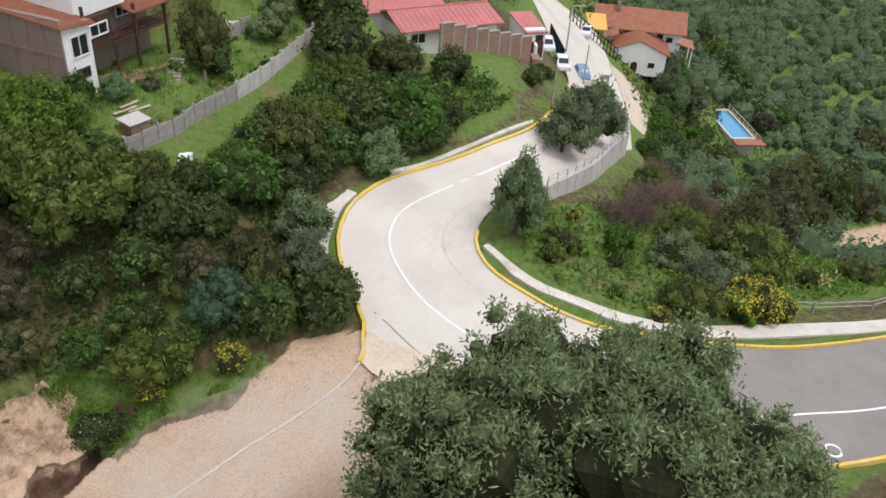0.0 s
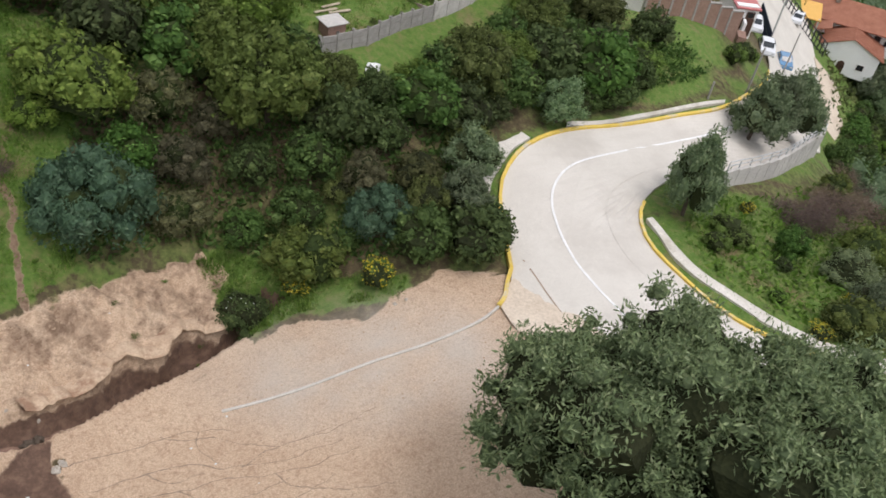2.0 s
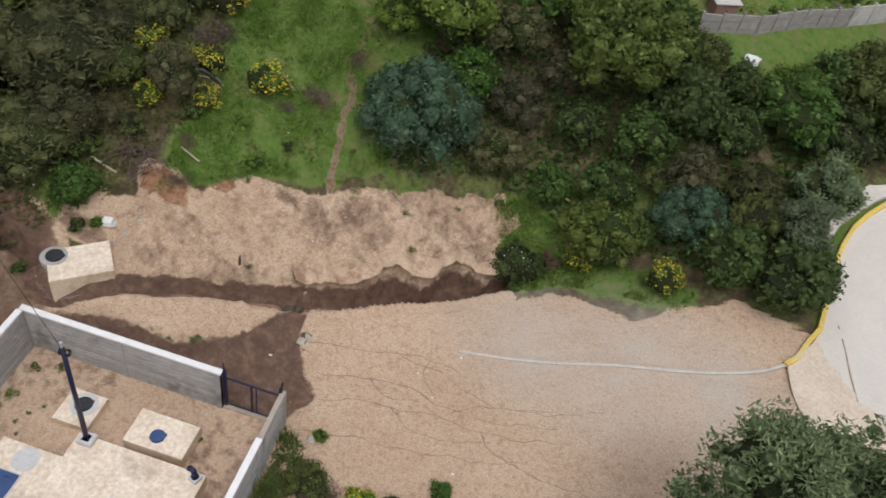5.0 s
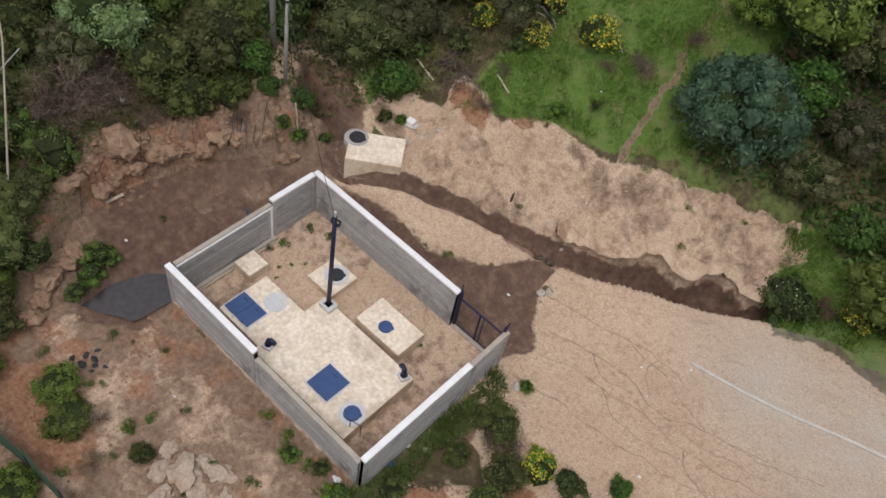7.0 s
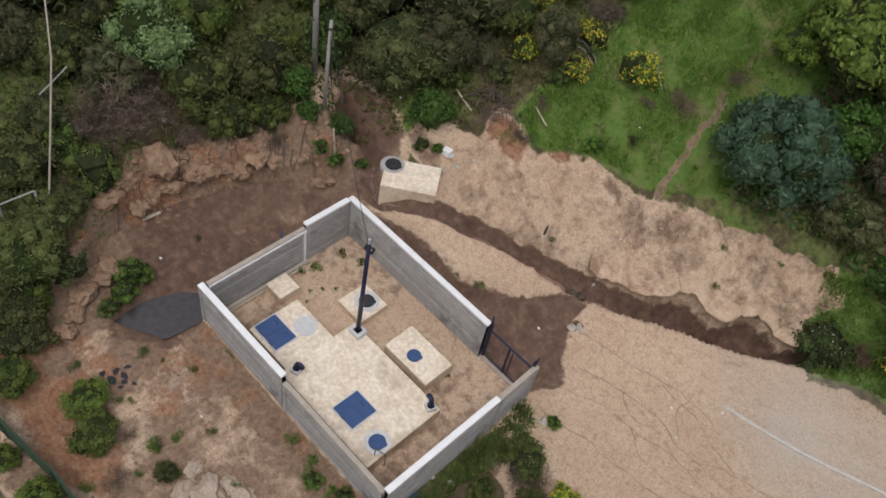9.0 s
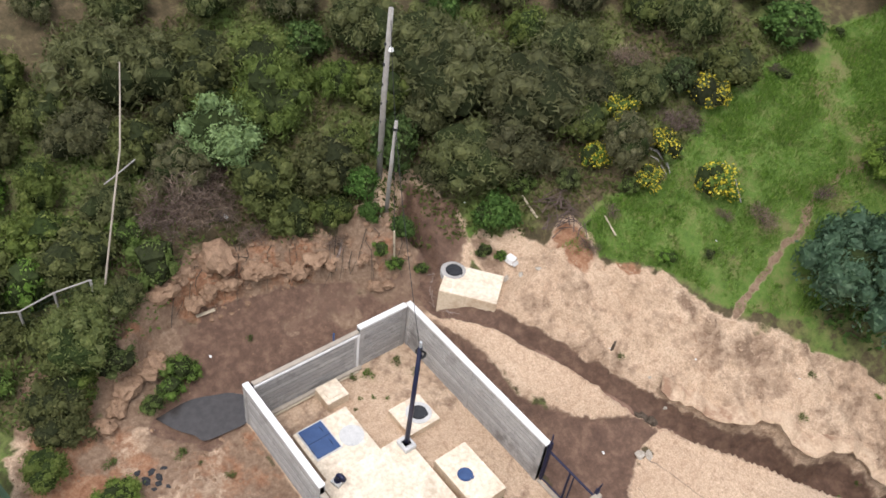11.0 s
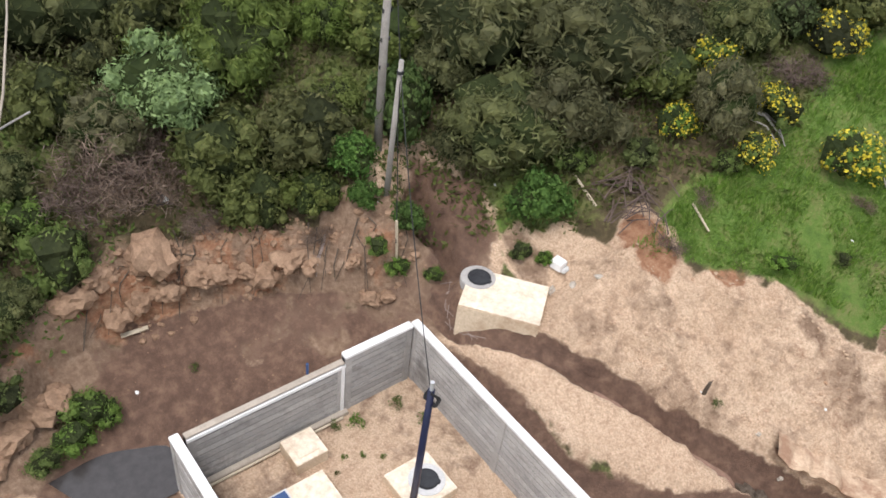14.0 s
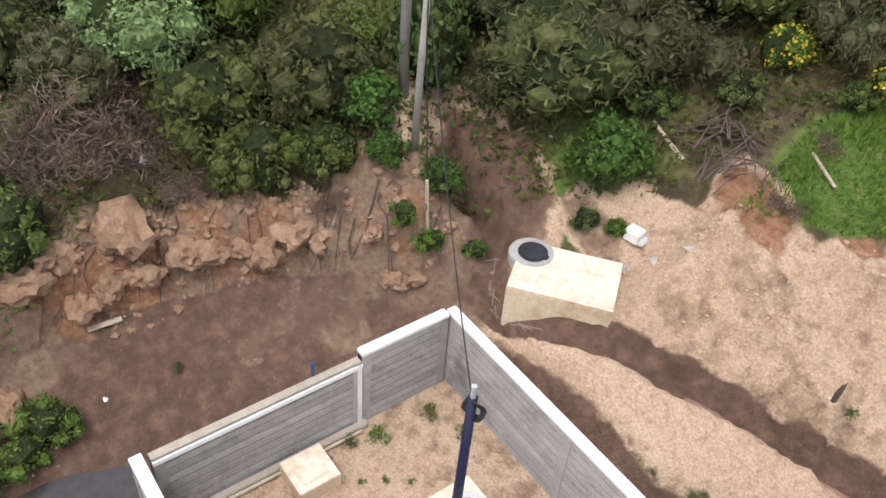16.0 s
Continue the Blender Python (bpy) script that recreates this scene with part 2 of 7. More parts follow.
M_RENDER = two_tone("brown_rendered_wall", (0.20, 0.155, 0.125), (0.31, 0.25, 0.21), 0.6, 10, 0.95, 0.3)
M_CLOTH = two_tone("white_plastic_sheet", (0.62, 0.63, 0.60), (0.80, 0.81, 0.79), 3, 20, 0.6, 0.2)
M_STRAW = two_tone("dry_brown_twig", (0.065, 0.045, 0.038), (0.145, 0.105, 0.088), 3, 30, 0.95, 0.3)
M_CHROME = two_tone("galvanised_steel", (0.42, 0.43, 0.44), (0.58, 0.59, 0.60), 5, 40, 0.5, 0.1, metal=0.3)
M_CARWHITE = two_tone("white_car_paint", (0.66, 0.67, 0.68), (0.74, 0.75, 0.76), 1, 30, 0.25, 0.0)
M_CARBLUE = two_tone("blue_car_paint", (0.10, 0.22, 0.38), (0.14, 0.28, 0.45), 1, 30, 0.25, 0.0)
M_TYRE = two_tone("black_rubber", (0.012, 0.012, 0.012), (0.03, 0.03, 0.03), 5, 50, 0.8, 0.1)

m_glass, _nt, _b = material("dark_window_glass", 0.08)
_b.inputs["Base Color"].default_value = (0.02, 0.025, 0.03, 1)
_b.inputs["Specular IOR Level"].default_value = 0.6
M_GLASS = m_glass


def water_material(name, col, rough):
    m, nt, b = material(name, rough)
    n = noise_tex(nt, 5, 4, 0.6)
    nt.links.new(ramp(nt, n, [(0.3, tuple(c * 0.75 for c in col)), (0.7, tuple(c * 1.2 for c in col))]), b.inputs["Base Color"])
    b.inputs["Specular IOR Level"].default_value = 0.5
    bump(nt, b, n, 0.25, 0.02)
    return m


M_WATER = water_material("muddy_water", (0.263, 0.167, 0.123), 0.22)
M_POND = water_material("grey_pond_water", (0.045, 0.040, 0.038), 0.2)
M_POOL = water_material("blue_pool_water", (0.07, 0.30, 0.52), 0.08)
M_FOAM = water_material("white_water", (0.27, 0.21, 0.18), 0.4)

L_DARK = leaf_material("dark_evergreen_leaf", (0.030, 0.058, 0.016), (0.080, 0.132, 0.036), (0.135, 0.200, 0.062))
L_OLIVE = leaf_material("olive_leaf", (0.050, 0.066, 0.018), (0.105, 0.124, 0.037), (0.160, 0.172, 0.060))
L_DRAB = leaf_material("drab_thorn_leaf", (0.066, 0.078, 0.030), (0.122, 0.134, 0.052), (0.172, 0.180, 0.080))
L_TALL = leaf_material("mid_green_leaf", (0.048, 0.072, 0.016), (0.108, 0.150, 0.034), (0.170, 0.215, 0.062))
L_LIME = leaf_material("yellow_green_leaf", (0.075, 0.110, 0.022), (0.150, 0.205, 0.045), (0.230, 0.275, 0.075))
L_BROWN = leaf_material("dull_brown_green_leaf", (0.058, 0.060, 0.030), (0.120, 0.115, 0.062), (0.175, 0.165, 0.095))
L_FLOWER = leaf_material("white_blossom", (0.55, 0.58, 0.50), (0.66, 0.70, 0.60), (0.75, 0.78, 0.70), 0.6, False)
L_BLUE = leaf_material("blue_green_leaf", (0.042, 0.080, 0.046), (0.084, 0.144, 0.082), (0.140, 0.205, 0.128), 0.4, False)
L_BRIGHT = leaf_material("fresh_green_leaf", (0.052, 0.086, 0.020), (0.122, 0.186, 0.042), (0.205, 0.268, 0.078))
L_GREY = leaf_material("grey_green_leaf", (0.080, 0.125, 0.055), (0.172, 0.240, 0.118), (0.260, 0.325, 0.185), 0.5)
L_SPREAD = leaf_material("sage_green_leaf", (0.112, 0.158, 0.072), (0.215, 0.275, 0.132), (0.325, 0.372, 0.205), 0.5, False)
# Darker sage copy: shade inside the great crown is put into its colour.
M_SPREADHEART_SHADE = leaf_material("sage_green_heart_shade", (0.085, 0.120, 0.056), (0.125, 0.165, 0.080), (0.165, 0.205, 0.105), 0.7, False)
L_PALE = leaf_material("pale_silver_green_leaf", (0.105, 0.148, 0.060), (0.185, 0.245, 0.108), (0.245, 0.310, 0.150))
L_YELLOW = leaf_material("yellow_blossom", (0.46, 0.38, 0.03), (0.62, 0.52, 0.05), (0.72, 0.63, 0.12), 0.6, False)
L_DRY = leaf_material("dry_brown_foliage", (0.105, 0.076, 0.057), (0.220, 0.163, 0.124), (0.338, 0.263, 0.208))
L_GRASS = leaf_material("grass_blade", (0.068, 0.130, 0.020), (0.145, 0.250, 0.042), (0.250, 0.320, 0.098))

# Distance haze is put into these greens by paling and blueing them.
L_FAR_HAZED = leaf_material("distant_woodland_hazed_leaf", (0.085, 0.120, 0.066), (0.140, 0.184, 0.104), (0.195, 0.235, 0.145))
# Same hazed green, darkened to paint shade between the far leaves.
M_FARHEART_SHADE = leaf_material("distant_woodland_heart_shade", (0.070, 0.095, 0.052), (0.092, 0.122, 0.068), (0.115, 0.146, 0.086), 0.7)
# Near-black leaf green that paints the shade between a crown's clumps.
M_INNER_SHADE = leaf_material("inner_foliage_shade", (0.024, 0.032, 0.012), (0.036, 0.048, 0.017), (0.050, 0.062, 0.025), 0.7)

# ---------------------------------------------------------------- mesh helpers


def mesh_object(name, verts, faces, mat, parent=None, label=""):
    me = bpy.data.meshes.new(name)
    me.from_pydata([tuple(map(float, v)) for v in verts], [], [tuple(map(int, f)) for f in faces])
    me.materials.append(mat)
    ob = new(name, me)
    if parent is not None:
        ob.parent = parent
    if label:
        ob["label"] = label
    return ob


def part(name, bm, mat, parent=None, label="", smooth=False):
    me = bpy.data.meshes.new(name)
    bm.to_mesh(me)
    bm.free()
    me.materials.append(mat)
    if smooth:
        for p in me.polygons:
            p.use_smooth = True
    ob = new(name, me)
    if parent is not None:
        ob.parent = parent
    if label:
        ob["label"] = label
    return ob


def box(sx, sy, sz, m=None, bevel=0.0):
    """A block that stands on its base, centred in x and y."""
    bm = bmesh.new()
    bmesh.ops.create_cube(bm, size=1.0, matrix=Matrix.Translation((0, 0, sz / 2)) @ Matrix.Diagonal((sx, sy, sz, 1)))
    if bevel:
        bmesh.ops.bevel(bm, geom=list(bm.edges), offset=bevel, segments=2, affect='EDGES')
    if m is not None:
        bm.transform(m)
    return bm


def disc(r, h, m=None, seg=28, bevel=0.0, r2=None):
    bm = bmesh.new()
    bmesh.ops.create_cone(bm, cap_ends=True, segments=seg, radius1=r, radius2=r if r2 is None else r2, depth=h, matrix=Matrix.Translation((0, 0, h / 2)))
    if bevel:
        top = [e for e in bm.edges if all(v.co.z > h - 1e-4 for v in e.verts)]
        bmesh.ops.bevel(bm, geom=top, offset=bevel, segments=2, affect='EDGES')
    if m is not None:
        bm.transform(m)
    return bm


def join(*bms):
    out = bmesh.new()
    for b in bms:
        me = bpy.data.meshes.new("tmp")
        b.to_mesh(me)
        b.free()
        out.from_mesh(me)
        bpy.data.meshes.remove(me)
    return out


def tube(points, r0, r1=None, seg=8):
    """A tapered tube along a line of points."""
    r1 = r0 if r1 is None else r1
    pts = [Vector(p) for p in points]
    bm = bmesh.new()
    rings = []
    for i, p in enumerate(pts):
        d = (pts[min(i + 1, len(pts) - 1)] - pts[max(i - 1, 0)]).normalized()
        a = d.orthogonal().normalized() if i == 0 else (a - d * a.dot(d)).normalized()
        b = d.cross(a)
        r = r0 + (r1 - r0) * i / max(1, len(pts) - 1)
        rings.append([bm.verts.new(p + (a * math.cos(t) + b * math.sin(t)) * r) for t in (2 * math.pi * k / seg for k in range(seg))])
    for u, v in zip(rings, rings[1:]):
        for k in range(seg):
            bm.faces.new((u[k], u[(k + 1) % seg], v[(k + 1) % seg], v[k]))
    bm.faces.new(rings[0][::-1])
    bm.faces.new(rings[-1])
    return bm


def thing(name, x, y, z, label, category, group="", rz=0.0):
    e = new(name)
    e.empty_display_size = 0.3
    e.matrix_world = pose(x, y, z, 0, 0, rz)
    return tagged(e, label, category, group)


def smooth_line(points, n):
    """n points at even steps along a rounded line through the given ones."""
    p = np.array(points, float)
    q = np.vstack([2 * p[0] - p[1], p, 2 * p[-1] - p[-2]])
    out = []
    for i in range(1, len(q) - 2):
        for t in np.linspace(0, 1, 24, endpoint=False):
            a, b, c, d = q[i - 1:i + 3]
            out.append(0.5 * (2 * b + (c - a) * t + (2 * a - 5 * b + 4 * c - d) * t * t + (3 * b - a - 3 * c + d) * t ** 3))
    out = np.array(out + [p[-1]])
    s = np.r_[0, np.cumsum(np.linalg.norm(np.diff(out, axis=0), axis=1))]
    return np.array([np.interp(np.linspace(0, s[-1], n), s, out[:, k]) for k in range(p.shape[1])]).T

# ---------------------------------------------------------------- terrain: broad heights, then channel, banks and road bed
BASIN = [(4.5, -3.3, .1), (9.4, -.5, .1), (.5, -6, .1), (9.4, -6.5, 0), (0.6, -.6, .3), (12, 1, .2), (14.3, 5.5, .4), (17.5, 6, .9),
         (21, 6, 1.7), (25.5, 7, 2.6), (14.2, 8.5, .7), (15, 11.5, 1.2), (18, 1, .9), (14, -4, 0), (1.5, 1.9, 2.95), (1.7, 1.1, 2.85), (.55, .55, 2.6), (2.8, 1.9, 2.65), (-.15, 1.0, 2.75), (5.6, 4.3, 2.15),
         (9, 5.2, 1.0), (-1.2, .6, 2.6), (-.8, -2.2, .9), (1.2, 3.6, 3.9), (3.8, 6, 4.9), (7, 6.5, 3.2), (11, 8.5, 1.8), (-3, -4, .5),
         (-2, -8, -.1), (-6, -4, 1.6), (-5, -9, .8), (-6, 2, 5.2)]
HILL = [(-14, 0, 7.5), (2, -10, -.4), (8, -10, -.8), (14, -12, -.5), (5, 12, 7.5), (-4, 9, 8), (12, 14, 4.5), (20, 17, 7),
        (-2, 22, 13), (12, 26, 11), (27, 10, 3), (30, 5, 3.2), (34, 12.5, 3.8), (27, 15, 4.5), (25, 26, 9.5), (36, 21, 4.4), (42, 4, 2.2), (48, 24, 3.6)]
FAR = [(62, 36, -2), (44, 38, 11), (80, 52, -8), (104, 70, -13), (80, 24, -20), (130, 40, -30), (30, -6, 1.6), (50, -3, 2.2), (70, -5, 1.6),
       (56, 8, -2), (-30, -20, 8), (0, -40, 0), (64, 75, 12), (0, 70, 30), (-40, 30, 22), (150, 120, -16), (180, 20, -22)]
CTRL = np.array(BASIN + HILL + FAR, float)


def spline_weights(c):
    p, n = c[:, :2], len(c)
    d = np.linalg.norm(p[:, None] - p[None], axis=2)
    k = np.where(d > 0, d * d * np.log(d + 1e-12), 0) + 3.0 * np.eye(n)
    q = np.c_[np.ones(n), p]
    return np.linalg.solve(np.block([[k, q], [q.T, np.zeros((3, 3))]]), np.r_[c[:, 2], 0, 0, 0])


WEIGHTS = spline_weights(CTRL)


def broad(x, y):
    """The land's smooth height."""
    x, y = np.asarray(x, float), np.asarray(y, float)
    out = WEIGHTS[-3] + WEIGHTS[-2] * x + WEIGHTS[-1] * y
    for (cx, cy, _), w in zip(CTRL, WEIGHTS):
        d2 = (x - cx) ** 2 + (y - cy) ** 2
        out = out + w * 0.5 * d2 * np.log(d2 + 1e-12)
    return out


_rng = np.random.RandomState(5)
_lat = _rng.rand(256, 256)


def vnoise(x, y, scale, octaves=4):
    """Smooth value noise, about -1 to 1."""
    out, amp, tot = 0.0, 1.0, 0.0
    for o in range(octaves):
        u, v = np.asarray(x) / scale + 17.3 * o, np.asarray(y) / scale + 5.1 * o
        i, j = np.floor(u).astype(int), np.floor(v).astype(int)
        f, g = u - i, v - j
        f, g = f * f * (3 - 2 * f), g * g * (3 - 2 * g)
        L = lambda a, b: _lat[a % 256, b % 256]
        out = out + amp * ((L(i, j) * (1 - f) + L(i + 1, j) * f) * (1 - g) + (L(i, j + 1) * (1 - f) + L(i + 1, j + 1) * f) * g)
        tot, amp, scale = tot + amp, amp * 0.5, scale * 0.5
    return (out / tot - 0.5) * 2


def step(a, b, v):
    t = np.clip((np.asarray(v, float) - a) / (b - a), 0, 1)
    return t * t * (3 - 2 * t)


def line_gap(x, y, line):
    """Distance to a line of points, the share of the way along it, and the side (left positive)."""
    best, along, side = np.full(np.shape(x), 1e9), np.zeros(np.shape(x)), np.zeros(np.shape(x))
    n = len(line) - 1
    for k in range(n):
        ax, ay = line[k][:2]
        bx, by = line[k + 1][:2]
        dx, dy = bx - ax, by - ay
        t = np.clip(((x - ax) * dx + (y - ay) * dy) / (dx * dx + dy * dy + 1e-12), 0, 1)
        d = np.hypot(x - ax - t * dx, y - ay - t * dy)
        near = d < best
        best = np.where(near, d, best)
        along = np.where(near, (k + t) / n, along)
        side = np.where(near, np.sign(dx * (y - ay) - dy * (x - ax)), side)
    return best, along, side


def inside(x, y, poly):
    r = np.zeros(np.shape(x), bool)
    n = len(poly)
    for k in range(n):
        (ax, ay), (bx, by) = poly[k], poly[(k + 1) % n]
        c = ((ay > y) != (by > y)) & (x < (bx - ax) * (y - ay) / (by - ay + 1e-12) + ax)
        r ^= c
    return r


def zone(x, y, poly, wobble=0.35, soft=0.18):
    """0 to 1: how far a place lies in a patch with an uneven edge."""
    wx = x + wobble * vnoise(x, y, 1.3) + 0.4 * wobble * vnoise(y, x, 0.35)
    wy = y + wobble * vnoise(x + 50, y, 1.3) + 0.4 * wobble * vnoise(y + 30, x, 0.35)
    return sum(inside(wx + a * soft, wy + b * soft, poly).astype(float) for a, b in ((0, 0), (1, 0), (-1, 0), (0, 1), (0, -1))) / 5


FAR_EDGE = [(-.25, 1.75), (.1, 1.25), (.6, .95), (1.6, 1.2), (2.6, 1.95), (4.5, 3.1), (6.3, 4.1), (7.8, 4.85), (9.4, 5.8), (10.2, 6.4), (10.55, 6.95), (11.05, 7.35), (11.65, 7.45), (12.15, 7.5), (12.4, 7.75), (12.6, 8.3), (13.1, 8.85), (13.8, 9.05), (14.5, 9.05), (15.0, 9.6), (15.7, 10.3), (16.6, 11.0)]
NEAR_EDGE = [(17.5, 10.3), (16.4, 9.35), (15.0, 8.45), (13.3, 7.35), (11.3, 6.15), (9.6, 5.1), (8.2, 4.25), (7.1, 3.85), (5.6, 3.1), (3.7, 1.95), (1.9, .75), (.9, .4), (.1, .45), (-.4, .9), (-.7, 1.45)]
CHANNEL = FAR_EDGE + NEAR_EDGE
STREAM = smooth_line([(-2.7, 1.7), (-1.9, 1.4), (-1.0, 1.5), (-.45, 1.5), (-.15, 1.05), (.3, .72), (.9, .66), (1.75, .98), (2.7, 1.75), (3.9, 2.4), (5.6, 3.3), (7.7, 4.4), (9.5, 5.4), (11.3, 6.6), (13.3, 8.0), (15.0, 9.0), (17.0, 10.6)], 90)
CLIFF = smooth_line([(-4.2, -11.5), (-3.4, -9.4), (-4.3, -7.6), (-4.8, -6.0), (-4.5, -4.7), (-4.0, -3.6), (-3.5, -2.5), (-2.6, -1.5), (-1.5, -.4), (-.9, .9)], 60)
UPPER_BANK = [(1.2, 3.5), (2.4, 4.6), (3.6, 5.1), (5.3, 6.6), (7.6, 7.7), (9, 8.8), (11.4, 10.7), (13.9, 12.1), (14.9, 11.9), (15.0, 11.4), (14.2, 10.4), (14.7, 9.3), (13.8, 8.9), (13.1, 8.7), (12.4, 7.6), (11.1, 7.2), (9.5, 5.7), (7.7, 4.7), (5.6, 3.6), (3.3, 2.4), (2.0, 1.5)]
RAMP = [(9.0, .9), (9.0, 4.5), (11.3, 5.7), (13.6, 6.9), (15.6, 8.1), (17.5, 8.9), (20.8, 8.0), (22.4, 9.1), (24, 9.5), (27.2, 9.0), (28, 4), (31, -1), (27, -6), (19, -6.5), (13.5, -4.6), (11.2, -3.0), (10, -1.5)]
ISLAND = [(1.0, .3), (2.6, 1.35), (3.5, 2.05), (5.6, 3.0), (7.6, 3.8), (7.2, 3.0), (6.5, 2.3), (4.9, 1.1), (3.4, .95), (1.8, .55)]
GATE_MUD = [(.4, .1), (3.4, .9), (4.9, 1.0), (6.6, 2.2), (7.6, 3.9), (8.6, 4.4), (8.6, 3.4), (9.3, 2.2), (10.2, 1.4), (9.6, .5), (9.4, -.2), (7.2, .1), (3, .1)]
FLAT = [(-.1, .3), (-1.2, -.5), (-2.2, -1.1), (-3.6, -2.6), (-4.2, -4.0), (-4.6, -5.8), (-3.6, -7.4), (-2.2, -8.6), (-1.7, -9.6), (.3, -8.2), (.0, -6.5)]
SOUTH_DIRT = [(-1.8, -9.3), (-3.0, -11.2), (-3.0, -13.4), (2.4, -14.6), (7.0, -12.6), (10.6, -9.4), (12.0, -7.0), (10.2, -6.4), (0, -6.5), (0, -8.2)]
SOUTH_BANK = [(8.3, -8.5), (12, -5.6), (13.2, -4.6), (12.2, -4.0), (10.3, -5.6), (9.3, -7.0)]
MEADOW = [(2.6, 4.5), (5.3, 6.8), (8, 8.4), (9.4, 10.2), (9.2, 14), (9.8, 19), (4, 21), (2.4, 12), (3.4, 8.4), (2.5, 6.4)]
LOW_GRASS = [(13.8, 11.8), (15, 12.6), (17.5, 11.6), (19, 10.4), (22.5, 9.6), (22, 8.6), (17.6, 9.3), (15.8, 8.6), (14.6, 10.6)]
FAR_DIRT = [(97, 27), (101, 31.5), (109, 33), (119, 32.4), (117, 26.5), (108, 26)]
VERGE = [(34.5, 6), (38, 3.5), (46, 2), (62, 1.5), (66, 9), (50, 14), (40, 15), (35.5, 11.5)]
YARD = [(15, 21), (22, 21), (33, 29), (31, 33), (14, 27)]
SLOPE = [(30, 19.5), (40, 22), (48, 26), (48, 33), (38, 33), (29, 26)]
FAR_GREEN = [(58, 22), (75, 36), (100, 43), (113, 49), (120, 64), (108, 78), (88, 76), (78, 54), (68, 40)]
PATH_LINE = smooth_line([(8.0, 8.1), (7.7, 9.3), (7.4, 11.0), (7.2, 13), (7.4, 16)], 20)

OUTER = smooth_line([(100, -14), (60, -10.8), (49, -9.1), (43.3, -7.5), (38, -5.5), (33.5, -2.2), (29.5, 2.0), (26.8, 5.4), (26.2, 7.0), (27.1, 9.0), (27.4, 10.8), (27.7, 12.8), (28.5, 14.7), (30.5, 16.7), (34.3, 18.6), (40.7, 20.4), (46, 22.2), (51.6, 26.4), (56.2, 31.3), (61.7, 38.6), (66.8, 48.6), (71, 60)], 150)
INNER = smooth_line([(100, -8.5), (60, -4.2), (51, -2.2), (45, -.6), (42, .75), (39, 2.4), (36.4, 4.2), (35.2, 5.8), (34.7, 7.0), (34.1, 8.8), (34.0, 10.2), (34.5, 11.8), (35.7, 13.2), (37.8, 14.8), (42, 16.3), (47, 18.2), (53, 21.8), (59.8, 27.0), (67.5, 34.2), (75.5, 43.2), (80, 51), (84, 60)], 150)
ROAD_POLY = [tuple(p) for p in OUTER] + [tuple(p) for p in INNER[::-1]]


POND = [(-1.6, -8.7), (-1.65, -7.8), (-1.4, -7.0), (-1.0, -6.2), (.2, -5.9), (.2, -7.5), (-.5, -7.95), (-.95, -8.3)]
POND_Z = float(broad(-.9, -7.4)) - .05


